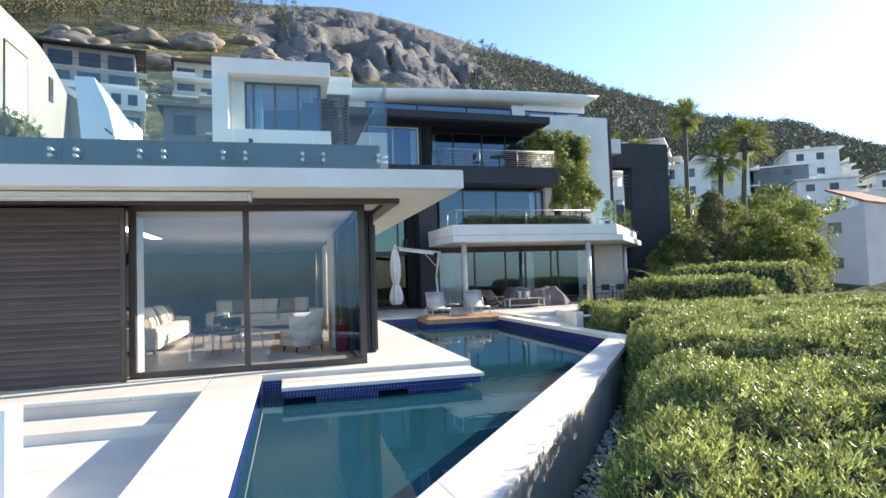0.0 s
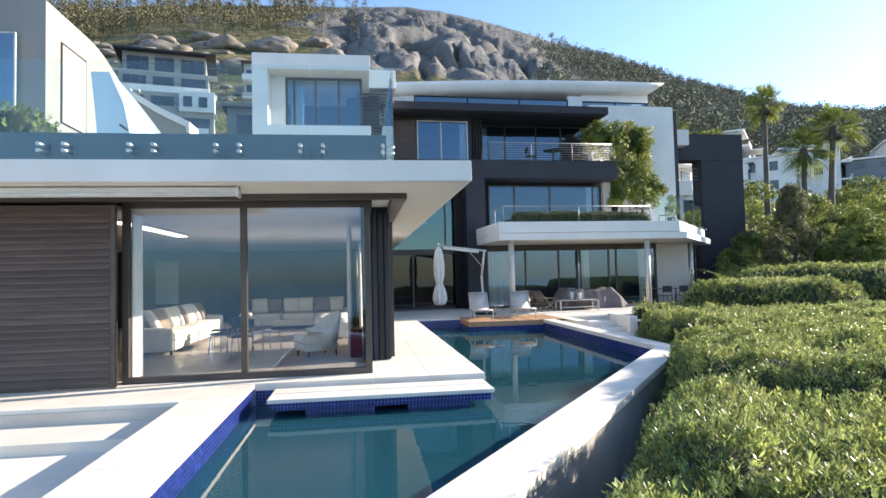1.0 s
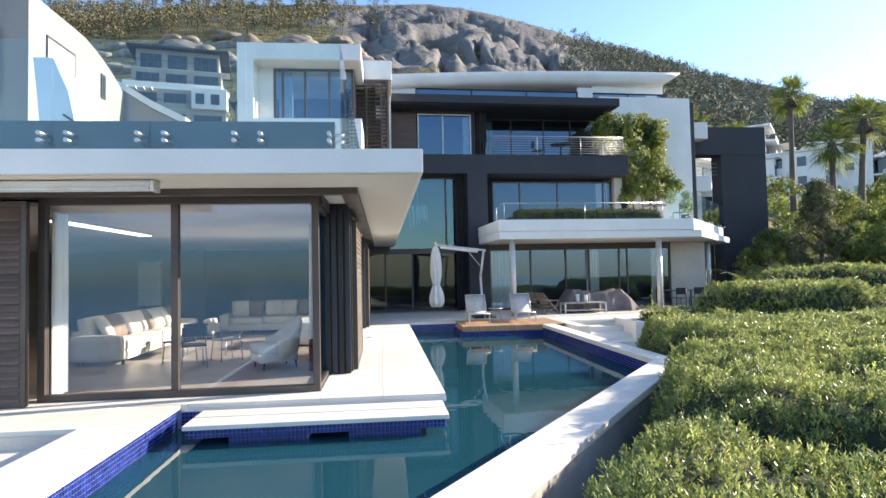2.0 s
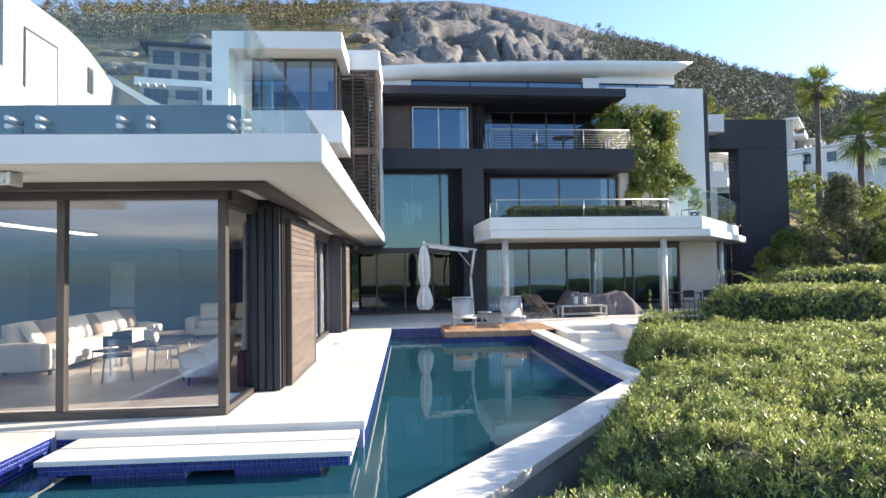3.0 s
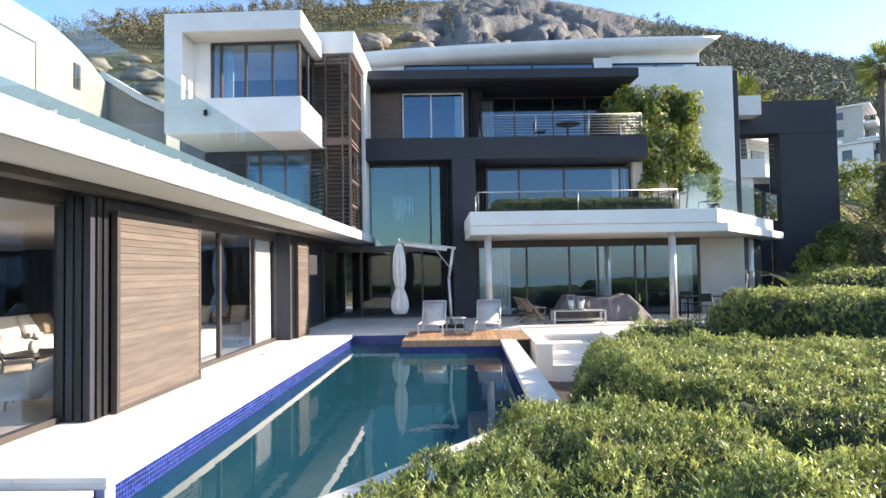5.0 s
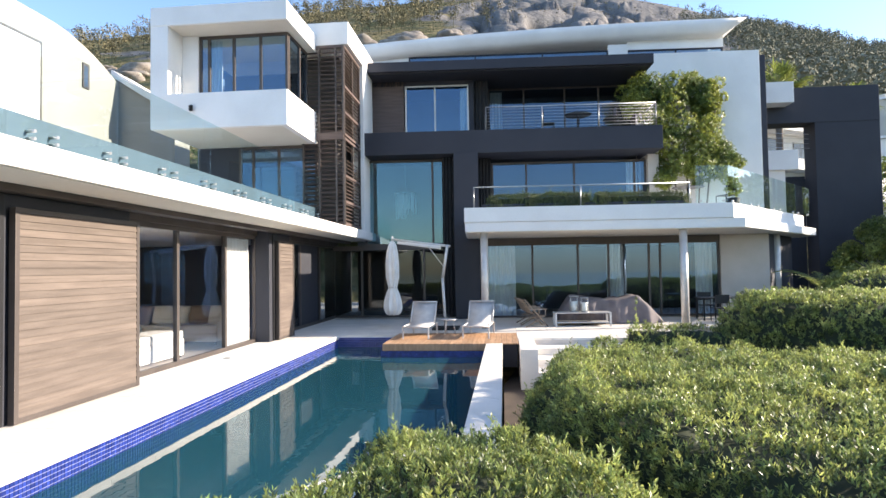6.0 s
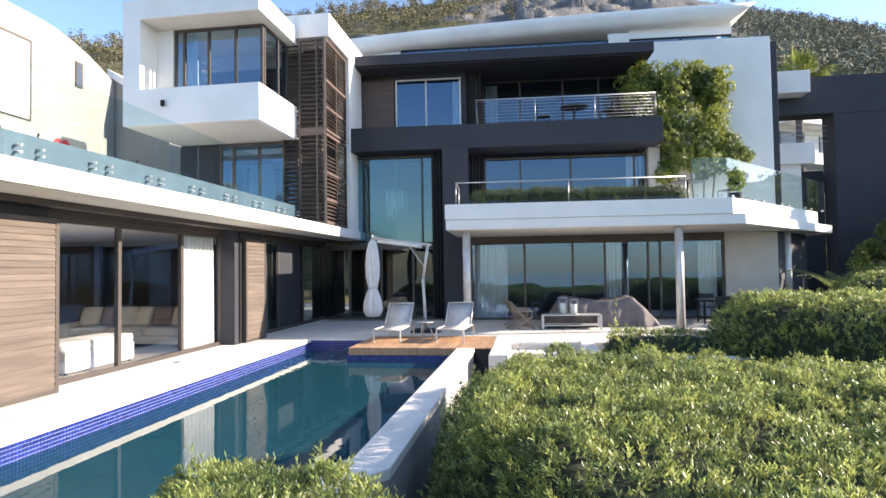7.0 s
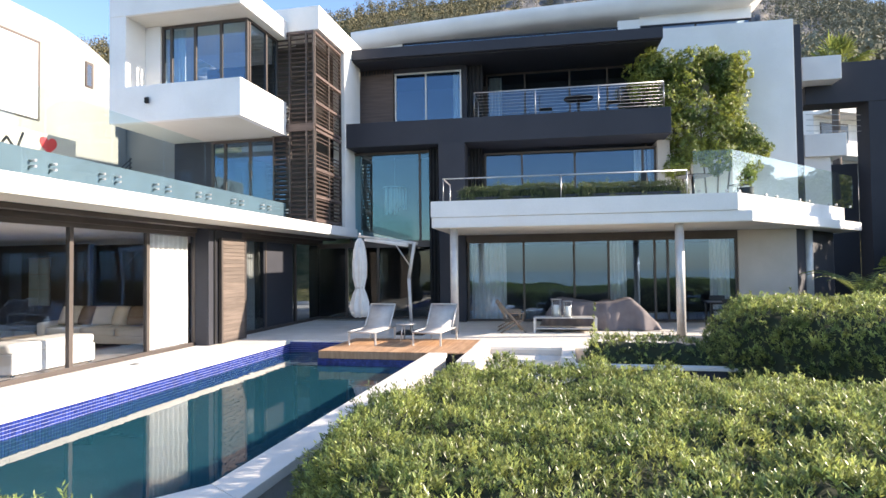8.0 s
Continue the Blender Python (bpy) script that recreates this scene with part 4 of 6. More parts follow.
curtain(drapes2, 12.1, 12.7, 27.95, 0.03, 2.65, 5, FABRICWHITE)
curtain(drapes2, 15.3, 15.9, 27.95, 0.03, 2.65, 5, FABRICWHITE)
curtain(drapes2, 13.2, 13.75, 29.15, 3.72, 5.9, 5, FABRICWHITE)
curtain(drapes2, 8.0, 8.5, 30.8, 7.0, 9.3, 4, FABRICWHITE)
curtain(drapes2, 6.75, 7.05, 29.5, 7.0, 9.15, 3, FABRICWHITE)
drapes3 = thing("dark_blind", "dark folded outdoor blind between window bays", "blind", HB)
curtain(drapes3, 7.32, 7.88, 29.4, 6.97, 9.4, 4, PLASTICBLACK, name="blind")
curtain(drapes3, 7.45, 7.9, 28.6, 3.7, 6.08, 4, PLASTICBLACK, name="blind")
curtain(drapes3, 6.05, 6.5, 28.1, 0.05, 6.08, 4, PLASTICBLACK, name="blind")


def cushion(w, d, t, puff=0.25):
    """A soft block with bulging faces, centred on its base."""
    bm = bmesh.new()
    bmesh.ops.create_cube(bm, size=1.0)
    bmesh.ops.subdivide_edges(bm, edges=bm.edges, cuts=4, use_grid_fill=True)
    for v in bm.verts:
        x, y, z = v.co
        kx, ky, kz = (1 - (2 * x) ** 4 * 0.5), (1 - (2 * y) ** 4 * 0.5), (1 - (2 * z) ** 4 * 0.5)
        v.co = Vector((x * w * (0.93 + 0.07 * ky * kz), y * d * (0.93 + 0.07 * kx * kz), (z * (1 - puff + puff * kx * ky) + 0.5) * t))
    for f in bm.faces:
        f.smooth = True
    return bm


def sofa(m, length, label):
    """A deep sofa with loose cushions, front towards -y."""
    ob = thing("sofa", label, "sofa", m, group="living room sofas")
    part("base", block(0, length, 0, 0.98, 0.10, 0.30, 0.04), UPHOLSTERY, ob)
    part("back_frame", block(0, length, 0.86, 1.05, 0.10, 0.70, 0.05), UPHOLSTERY, ob)
    nseat = max(2, round(length / 1.0))
    wide = length / nseat
    for k in range(nseat):
        x = (k + 0.5) * wide
        c = part("seat_cushion", cushion(wide, 0.86, 0.24, 0.3), UPHOLSTERY, ob)
        c.matrix_basis = pose(x, 0.42, 0.27)
        c = part("back_cushion", cushion(wide * 0.96, 0.56, 0.26, 0.5), UPHOLSTERY, ob)
        c.matrix_basis = pose(x, 0.88, 0.66, 76) @ pose(0, 0, -0.05)
    for k in range(nseat * 2):
        c = part("pillow", cushion(0.50, 0.50, 0.19, 0.75), CUSHIONBROWN if k % 3 == 1 else UPHOLSTERY, ob)
        c.matrix_basis = pose((k + 0.5) * length / (2 * nseat), 0.60 + 0.03 * (k % 2), 0.70, 60 + 6 * (k % 2), 0, 14 * (-1) ** k)
    for x in (-0.24, length):
        a = part("arm", cushion(0.26, 1.02, 0.52, 0.22), UPHOLSTERY, ob)
        a.matrix_basis = pose(x + 0.12, 0.50, 0.10)
    for x in (0.05, length - 0.1):
        for y in (0.05, 0.85):
            part("foot", block(x, x + 0.05, y, y + 0.05, 0.012, 0.10, 0.004), BLACKMETAL, ob)
    return ob


sofa(pose(-2.55, 14.2, 0, 0, 0, 90), 4.4, "long cream sofa with brown and cream pillows")
sofa(pose(-2.05, 20.0, 0, 0, 0, 0), 3.0, "cream sofa facing the pool front")


def armchair(m):
    """A high-backed tub armchair, front towards -y."""
    ob = thing("armchair", "white upholstered tub armchair on short dark legs by the window", "armchair", m)
    rws = []
    for i in range(19):
        t = i / 18
        a = math.pi * (-0.10 + 1.20 * t)
        back = max(0.0, math.sin(a))
        h = 0.56 + 0.36 * back ** 1.2
        cx, cy = 0.38 * math.cos(a), 0.36 * math.sin(a)
        flare = 1.0 + 0.10 * back
        rws.append([(cx * 0.86, cy * 0.84, 0.14), (cx * 1.04, cy * 1.04, 0.34), (cx * 1.10 * flare, cy * 1.14 * flare, h - 0.05), (cx * 1.04 * flare, cy * 1.08 * flare, h), (cx * 0.92 * flare, cy * 0.92 * flare, h - 0.03), (cx * 0.80, cy * 0.76, 0.36), (cx * 0.74, cy * 0.68, 0.16)])
    part("shell", loft(rws, closed=True, cap=True), FABRICWHITE, ob)
    part("seat", cushion(0.62, 0.70, 0.20), FABRICWHITE, ob).matrix_basis = pose(0, -0.10, 0.28)
    part("seat_base", cushion(0.66, 0.72, 0.16, 0.1), FABRICWHITE, ob).matrix_basis = pose(0, -0.08, 0.14)
    for x in (-0.26, 0.26):
        for y in (-0.34, 0.24):
            part("leg", bar((x * 1.08, y * 1.05, 0.012), (x, y, 0.16), 0.014, 0.022), BLACKMETAL, ob)
    return ob


armchair(pose(0.62, 13.15, 0, 0, 0, -62))
db = thing("daybed", "low white upholstered daybed behind the sliding doors", "daybed")
part("base", block(0.28, 1.14, 16.3, 18.15, 0.05, 0.42, 0.04), FABRICWHITE, db)
part("mattress", cushion(0.86, 1.86, 0.18, 0.12), FABRICWHITE, db).matrix_basis = pose(0.71, 17.22, 0.41)
for x in (0.32, 1.05):
    for y in (16.35, 18.05):
        part("foot", block(x, x + 0.05, y, y + 0.05, 0.012, 0.06, 0.004), BLACKMETAL, db)
lt = thing("lounge_table", "low black lounge table with thin metal legs", "table")
part("top", block(-1.75, -0.75, 15.0, 16.3, 0.38, 0.42, 0.006), BLACKMETAL, lt)
for x in (-1.71, -0.82):
    for y in (15.04, 16.22):
        part("leg", bar((x, y, 0.012), (x, y, 0.38), 0.014), STEEL, lt)


def wire_chair(m):
    """A small chair on a wire frame."""
    ob = thing("wire_chair", "small chair with a dark seat on a bent wire frame", "chair", m, group="wire chairs")
    part("seat", block(-0.22, 0.22, -0.22, 0.22, 0.42, 0.46, 0.015), BLACKMETAL, ob)
    for x in (-0.2, 0.2):
        for y in (-0.2, 0.2):
            part("leg", bar((x * 1.15, y * 1.15, 0.012), (x, y, 0.42), 0.012), STEEL, ob)
        part("back_post", bar((x, 0.2, 0.44), (x, 0.27, 0.80), 0.012), STEEL, ob)
    part("back_band", block(-0.22, 0.22, 0.25, 0.28, 0.62, 0.80, 0.01), BLACKMETAL, ob)
    return ob


wc = wire_chair(pose(-1.02, 13.45, 0, 0, 0, 205))
copy_thing(wc, pose(-1.5, 14.2, 0, 0, 0, 250))
ws = wire_chair(pose(-0.62, 14.35, 0, 0, 0, 130))
tagged(ws, "small white shell chair on thin pale legs")
for ch_ in ws.children:
    if ch_.name.startswith(("seat", "back_band")):
        ch_.data.materials.clear()
        ch_.data.materials.append(FABRICWHITE)
nt = thing("nest_table", "small wire-legged dark side table", "table")
part("top", block(-2.0, -1.7, 15.1, 15.4, 0.42, 0.45, 0.006), BLACKMETAL, nt)
for x in (-1.97, -1.73):
    for y in (15.13, 15.37):
        part("leg", bar((x, y, 0.012), (x, y, 0.42), 0.010), STEEL, nt)
vs_ = thing("vase", "pale vase with cream flowers on the lounge table", "vase")
part("body", loft([[(-1.3 + r * math.cos(a), 15.6 + r * math.sin(a), z - 0.02) for a in [2 * math.pi * i / 16 for i in range(16)]] for z, r in ((0.44, 0.06), (0.52, 0.09), (0.60, 0.08), (0.66, 0.05))], closed=True, cap=True), FABRICWHITE, vs_)
for k in range(9):
    fl = part("flower", cushion(0.10, 0.10, 0.09, 0.6), UPHOLSTERY, vs_)
    fl.matrix_basis = pose(-1.3 + 0.09 * math.cos(k * 2.4), 15.6 + 0.09 * math.sin(k * 2.4), 0.65 + 0.03 * (k % 3))
rb = thing("red_stool", "dark red upholstered cube stool by the window corner", "stool")
part("seat", cushion(0.24, 0.34, 0.12), REDLACQUER, rb).matrix_basis = pose(1.38, 12.7, 0.44)
part("body", block(1.26, 1.50, 12.53, 12.87, 0.012, 0.45, 0.02), REDLACQUER, rb)
pic = thing("framed_picture", "tall pale blue picture of six framed panels in the living room", "picture")
part("frame", block(-5.80, -5.02, 23.0, 23.05, 0.80, 2.30, 0.008), STEEL, pic)
PALEBLUE = material("pale_blue_print", (0.50, 0.62, 0.68), 0.5, second=(0.40, 0.54, 0.62), scale=5, fine=30, bump=0.02)
for i in range(2):
    for j in range(3):
        part("panel", block(-5.77 + 0.37 * i, -5.42 + 0.37 * i, 22.985, 23.0, 0.83 + 0.485 * j, 1.29 + 0.485 * j, 0.004), PALEBLUE, pic)
cl = thing("ceiling_light", "long recessed ceiling light trough", "lamp")
part("housing", block(-3.15, -2.8, 12.3, 16.4, 2.74, 2.80, 0.01), WHITE, cl)
part("diffuser", block(-3.10, -2.85, 12.35, 16.35, 2.725, 2.738, 0), LAMPGLOW, cl, "lit white diffuser")
dn = thing("dining_table", "dark dining table in the back of the living room", "table")
part("tabletop", block(-1.6, 0.6, 20.6, 21.6, 0.71, 0.75, 0.01), BLACKMETAL, dn)
for x in (-1.5, 0.45):
    for y in (20.7, 21.45):
        part("leg", block(x, x + 0.06, y, y + 0.06, 0.012, 0.71, 0.004), BLACKMETAL, dn)

ch = thing("chandelier", "hanging chandelier of thin glass rods in the stair hall", "lamp", HB)
part("stem", bar((4.5, 29.3, 4.87), (4.5, 29.3, 6.0), 0.01, sides=6), STEEL, ch)
part("plate", bar((4.5, 29.3, 4.85), (4.5, 29.3, 4.89), 0.45, sides=20), STEEL, ch)
for k in range(22):
    a, r = k * 2.4, 0.42 * math.sqrt((k + 0.5) / 22)
    part("drop", bar((4.5 + r * math.cos(a), 29.3 + r * math.sin(a), 4.85 - 0.6 - 0.5 * ((k * 7) % 5) / 5), (4.5 + r * math.cos(a), 29.3 + r * math.sin(a), 4.85), 0.026, sides=6), FABRICWHITE, ch)

# ---- neighbouring buildings ----
OCHREWALL = material("cream_house_render", (0.50, 0.475, 0.42), 0.85, second=(0.43, 0.41, 0.36), scale=0.5, fine=20)
NEARCREAM = material("warm_cream_render", (0.325, 0.31, 0.288), 0.9, second=(0.285, 0.272, 0.252), scale=0.45, fine=18, bump=0.15)
GREYWALL = material("grey_house_render", (0.20, 0.22, 0.24), 0.85, second=(0.16, 0.175, 0.19), scale=0.5, fine=20)
PINKWALL = material("blush_house_render", (0.76, 0.67, 0.63), 0.85, second=(0.69, 0.60, 0.57), scale=0.5, fine=20)
ROOFTILE = material("terracotta_tiles", (0.36, 0.13, 0.075), 0.8, second=(0.28, 0.10, 0.06), scale=2, fine=12)
nb = thing("curved_white_house", "neighbouring white house with a curved parapet", "house")
rows = []
for k in range(15):
    u = k / 14
    y = 24.1 + 7.9 * u
    z = 12.25 - 0.1 * u - 1.25 * max(0, (u - 0.45) / 0.55) ** 1.8
    rows.append([(-10.0, y, 2.6), (-10.0, y, z), (-10.35, y, z + 0.02), (-18, y, z + 0.02), (-18, y, 2.6)])
part("body", loft(rows, closed=True, cap=True, smooth=False), NEARCREAM, nb)
for y0, y1, z0, z1 in ((25.2, 27.25, 7.9, 11.1), (29.55, 29.95, 10.0, 11.1)):
    part("window_reveal", block(-10.012, -9.94, y0, y1, z0, z1, 0), BRONZE, nb)
    part("pane", block(-10.0, -9.93, y0 + 0.06, y1 - 0.12, z0 + 0.05, z1 - 0.12, 0), PANEDARK if y0 > 29 else FABRICWHITE, nb)
window(nb, pose(-16.5, 23.88, 8.0), 5.6, 2.9, [1.8, 3.7], glass=PANEDARK, metal=PAINTSTEEL)
part("annexe", block(-16, -10.2, 32.3, 38, 2, 9.4, 0.02), NEARCREAM, nb)
rows = [[(x, y, z) for x, z in ((-10.3, 2.0), (-10.3, 11.25), (-8.6, 10.15), (-7.2, 9.45), (-7.2, 2.0))] for y in (32.06, 33.4)]
part("sloping_wall", loft(rows, closed=True, cap=True, smooth=False), NEARCREAM, nb)
rows = [[(x, y, z) for x, z in ((-10.3, 11.26), (-10.3, 11.58), (-8.55, 10.5), (-7.05, 9.75), (-7.05, 9.2), (-7.19, 9.2), (-7.19, 9.46), (-8.6, 10.17))] for y in (31.9, 33.6)]
part("sloping_parapet", loft(rows, closed=True, cap=True, smooth=False), WHITE, nb)
part("annexe_roof", block(-16.3, -9.9, 32.1, 38.3, 9.4, 9.7, 0.02), GREYWALL, nb)
curl = thing("curved_roof_shell", "curved pale zinc roof shell over the roof terrace stair", "roof")
for k in range(4):
    rows = []
    for i in range(7):
        u = (k + i / 6 * 0.985) / 4
        y, z = 13.55 + 2.3 * u, 5.98 - 1.75 * u ** 1.35
        cx = -3.62 + 0.95 * u ** 1.15
        hh = z - 3.3
        rows.append([(cx + 0.62, y, 3.3), (cx + 0.46, y, 3.3 + hh * 0.45), (cx + 0.30, y, 3.3 + hh * 0.75), (cx + 0.02, y, z), (cx - 0.34, y, z), (cx - 0.26, y, 3.3 + hh * 0.7), (cx - 0.10, y, 3.3)])
    part("panel", loft(rows, closed=True, cap=True, smooth=False), METALSHEET, curl)
part("rail", bar((-3.35, 13.42, 4.85), (-2.55, 14.6, 4.15), 0.022), BRONZE, curl)


mu = thing("painted_panel", "pale terrace screen panel with a red heart and black strokes", "panel")
part("board", block(-3.62, -3.55, 18.6, 22.45, TOP1, 5.72, 0.01), BEIGE, mu)
part("heart", prism([(0.30 * 16 * math.sin(a) ** 3 / 17, 0.30 * (13 * math.cos(a) - 5 * math.cos(2 * a) - 2 * math.cos(3 * a) - math.cos(4 * a)) / 17) for a in [2 * math.pi * i / 28 for i in range(28)]], 0, 0.012), material("red_paint", (0.55, 0.03, 0.04), 0.6, second=(0.48, 0.025, 0.035)), mu).matrix_basis = Matrix(((0, 0, 1, -3.547), (1, 0, 0, 21.5), (0, 1, 0, 5.42), (0, 0, 0, 1)))
for (y0, z0), (y1, z1) in (((20.5, 5.0), (20.72, 5.6)), ((20.0, 5.05), (20.25, 5.4)), ((20.25, 5.4), (20.5, 5.1)), ((19.2, 5.0), (19.5, 5.6)), ((19.5, 5.6), (19.75, 5.1))):
    part("stroke", bar((-3.545, y0, z0), (-3.545, y1, z1), 0.035, sides=6), BLACKMETAL, mu)


def chair_terrace(m):
    ob = thing("terrace_chair", "dark terrace chair with a red cushion", "chair", m)
    part("seat", cushion(0.5, 0.5, 0.14), REDLACQUER, ob).matrix_basis = pose(0.25, 0.25, 0.42)
    part("backrest", block(0, 0.5, 0.46, 0.50, 0.5, 0.95, 0.02), REDLACQUER, ob)
    for x in (0.02, 0.48):
        for y in (0.02, 0.48):
            part("leg", bar((x, y, 0), (x, y, 0.42), 0.018), BLACKMETAL, ob)
    return ob


chair_terrace(pose(-1.2, 18.6, TOP1, 0, 0, 200))


hr = random.Random(31)


def villa(m, w, d, h, storeys, wall, label, roof=None, bays=3, category="house", balcony=True):
    """A stepped modern hillside house with storeys, windows, balconies; front towards -y."""
    ob = thing("hillside_house", label, category, m, group="hillside houses")
    sh = h / storeys
    part("wall", block(0, w, 0, d, -6, h, 0.02), wall, ob)
    part("roof", block(-0.4, w + 0.4, -0.8, d + 0.4, h, h + 0.25, 0.02), roof or GREYWALL, ob)
    for s in range(storeys):
        z = s * sh
        if balcony:
            part("balcony", block(-0.2, w + 0.2, -1.5, 0, z - 0.15, z + 0.12, 0.02), WHITE, ob)
            part("parapet", block(-0.2, w * (0.45 + 0.25 * (s % 2)), -1.5, -1.4, z + 0.12, z + 0.75, 0.02), wall if s % 2 else WHITE, ob)
            g = part("balustrade", block(w * (0.46 + 0.25 * (s % 2)), w + 0.2, -1.48, -1.46, z + 0.12, z + 1.0, 0), RAILGLASS, ob)
            g.visible_shadow = False
        bw = w / bays
        for k in range(bays):
            wide = hr.uniform(0.45, 0.8)
            x0 = (k + 0.5) * bw - bw * wide / 2
            top = z + sh * hr.choice((0.66, 0.78, 0.82))
            wd = part("window", block(x0, x0 + bw * wide, -0.06, 0.02, z + 0.4, top, 0), BRONZE, ob)
            nn = hr.choice((1, 2, 3))
            for q in range(nn):
                part("pane", block(x0 + 0.06 + q * (bw * wide - 0.06) / nn, x0 + (q + 1) * (bw * wide - 0.06) / nn, -0.075, -0.061, z + 0.46, top - 0.06, 0), FARPANE, wd)
        for yy in (d * 0.3, d * 0.7):
            part("window", block(-0.04, 0.02, yy, yy + 1.2, z + 0.8, z + sh * 0.75, 0), FARPANE, ob)
    part("annexe", block(w * 0.55, w + hr.uniform(0.8, 2.2), -hr.uniform(1.6, 3.0), d * 0.6, -6, sh * 0.9, 0.02), wall, ob)
    part("annexe_roof", block(w * 0.52, w + 2.3, -3.2, d * 0.62, sh * 0.9, sh * 0.9 + 0.16, 0.02), WHITE, ob)
    part("chimney", block(w * 0.2, w * 0.2 + 0.8, d * 0.5, d * 0.5 + 0.8, h, h + 1.1, 0.02), wall, ob)
    return ob




def terraced_house(m, w, d, storeys, label):
    """A hillside block that steps back storey by storey, with bands of glass and long terraces; front towards -y."""
    ob = thing("hillside_house", label, "house", m, group="hillside houses")
    sh = 2.55
    part("footing", block(0, w, -3.6, d, -6, 0, 0), TERRACEWALL, ob)
    for s in range(storeys):
        z, y0 = s * sh, -1.15 * (storeys - 1 - s)
        inset = 0.25 * s
        part("wall", block(inset, w - 0.3 * s, y0, d, z, z + sh, 0.02), TERRACEWALL, ob)
        part("slab", block(-0.3, w + 0.3, y0 - 1.1, y0 + 0.3, z - 0.18, z + 0.10, 0.02), OCHREWALL if s % 2 else WHITE, ob)
        if s < storeys - 1:
            part("parapet", block(-0.25 + w * 0.34 * (s % 2), w * (0.62 if s % 2 else 0.95), y0 - 1.08, y0 - 0.98, z + 0.10, z + 0.72, 0.02), TERRACEWALL if s % 2 else WHITE, ob)
        for k in range(5):
            part("rail_post", bar((w * 0.1 + k * w * 0.2, y0 - 1.0, z + 0.1), (w * 0.1 + k * w * 0.2, y0 - 1.0, z + 1.0), 0.025, sides=6), BLACKMETAL, ob)
        part("handrail", bar((0, y0 - 1.0, z + 1.0), (w, y0 - 1.0, z + 1.0), 0.025, sides=6), BLACKMETAL, ob)
        for x0, x1, n in ((0.05, 0.30, 3), (0.37, 0.60, 2), (0.68, 0.96, 3)):
            if s == 1 and x0 > 0.6:
                continue
            xa, xb = inset + x0 * (w - 2 * inset), inset + x1 * (w - 2 * inset)
            wd = part("window", block(xa, xb, y0 - 0.06, y0 + 0.02, z + 0.35, z + 2.05, 0), BRONZE, ob)
            for q in range(n):
                step = (xb - xa - 0.08) / n
                part("pane", block(xa + 0.08 + q * step, xa + (q + 1) * step, y0 - 0.075, y0 - 0.061, z + 0.45, z + 1.97, 0), FARPANE, wd)
    part("white_bay", block(w * 0.66, w + 0.1, -1.15 * (storeys - 2) - 1.6, 0, sh * 1.05, sh * 1.95, 0.02), WHITE, ob, "white projecting bay")
    for x in (0.70, 0.85):
        part("bay_window", block(w * x, w * x + 0.9, -1.15 * (storeys - 2) - 1.66, -1.15 * (storeys - 2) - 1.58, sh * 1.25, sh * 1.7, 0), FARPANE, ob)
    for k in range(4):
        part("pergola_beam", block(0.3 + k * 0.8, 0.45 + k * 0.8, -1.15 * 2 - 1.0, -1.0, sh * 2 - 0.3, sh * 2 - 0.15, 0.01), WHITE, ob)
    part("roof", block(-0.1, w + 0.2, -0.9, d + 0.3, storeys * sh, storeys * sh + 0.22, 0.02), CHARCOAL, ob, "dark overhanging flat roof")
    return ob


# wall colour darkened to carry the shade on this house front
TERRACEWALL = material("shaded_beige_render", (0.36, 0.345, 0.32), 0.85, second=(0.29, 0.28, 0.26), scale=0.5, fine=20)
terraced_house(pose(-25.4, 70.0, 17.6, 0, 0, 12), 10.4, 9, 4, "shaded grey terraced hillside house with window bands under a dark roof")
villa(pose(-14.8, 88.0, 25.0, 0, 0, 8), 6.0, 8, 8.0, 3, OCHREWALL, "pale hillside house with a dark pergola roof", roof=DARKTIMBER, bays=2)
villa(pose(-9.5, 52.0, 11.0, 0, 0, 4), 6.5, 8, 5.2, 2, GREYWALL, "blue-grey gabled neighbour house", bays=2, balcony=False)
villa(pose(-1.8, 60, 13.0, 0, 0, 0), 8, 8, 6, 2, OCHREWALL, "pale house on the slope", bays=3)
for x, y, z, w, h, n, lab in ((64.5, 90.5, 19.5, 7.5, 5.0, 2, "cream hillside house with a flat roof"), (62.6, 86.0, 12.3, 8.0, 6.0, 2, "white hillside house with balconies"), (68.2, 82.5, 13.0, 7.0, 6.0, 2, "white stepped hillside house"), (75.5, 82.0, 15.0, 9.5, 5.4, 2, "broad white house with a flat roof"), (83.0, 77.5, 13.5, 8.0, 4.4, 2, "dark-fronted hillside house with balconies"), (97, 84, 17.0, 11.0, 5.5, 2, "white hillside house with sail-like roofs"), (84, 70, 9.5, 7.0, 5.0, 2, "white hillside house above the trees"), (92, 72, 8.5, 9.0, 4.5, 2, "pale hillside house with a long balcony"), (109, 92, 16.5, 10.0, 4.5, 1, "white house high on the slope"), (57.0, 92.0, 17, 6.0, 5.0, 2, "pale hillside house with two storeys")):
    villa(pose(x, y, z, 0, 0, hr.choice((44, 50, 56, 62))), w, 8, h, n, GREYWALL if "dark" in lab else (OCHREWALL if "cream" in lab else WHITE), lab, roof=WHITE, bays=3)
pk = thing("gabled_house", "blush-coloured house with a terracotta roof and small windows", "house")
base = [(44.6, 40.9, 5.4), (46.9, 38.4, 6.5), (56.0, 40.3, 6.1), (54.0, 46.5, 5.4)]
bm = bmesh.new()
lo, hi = [bm.verts.new((x, y, -4)) for x, y, z in base], [bm.verts.new(p) for p in base]
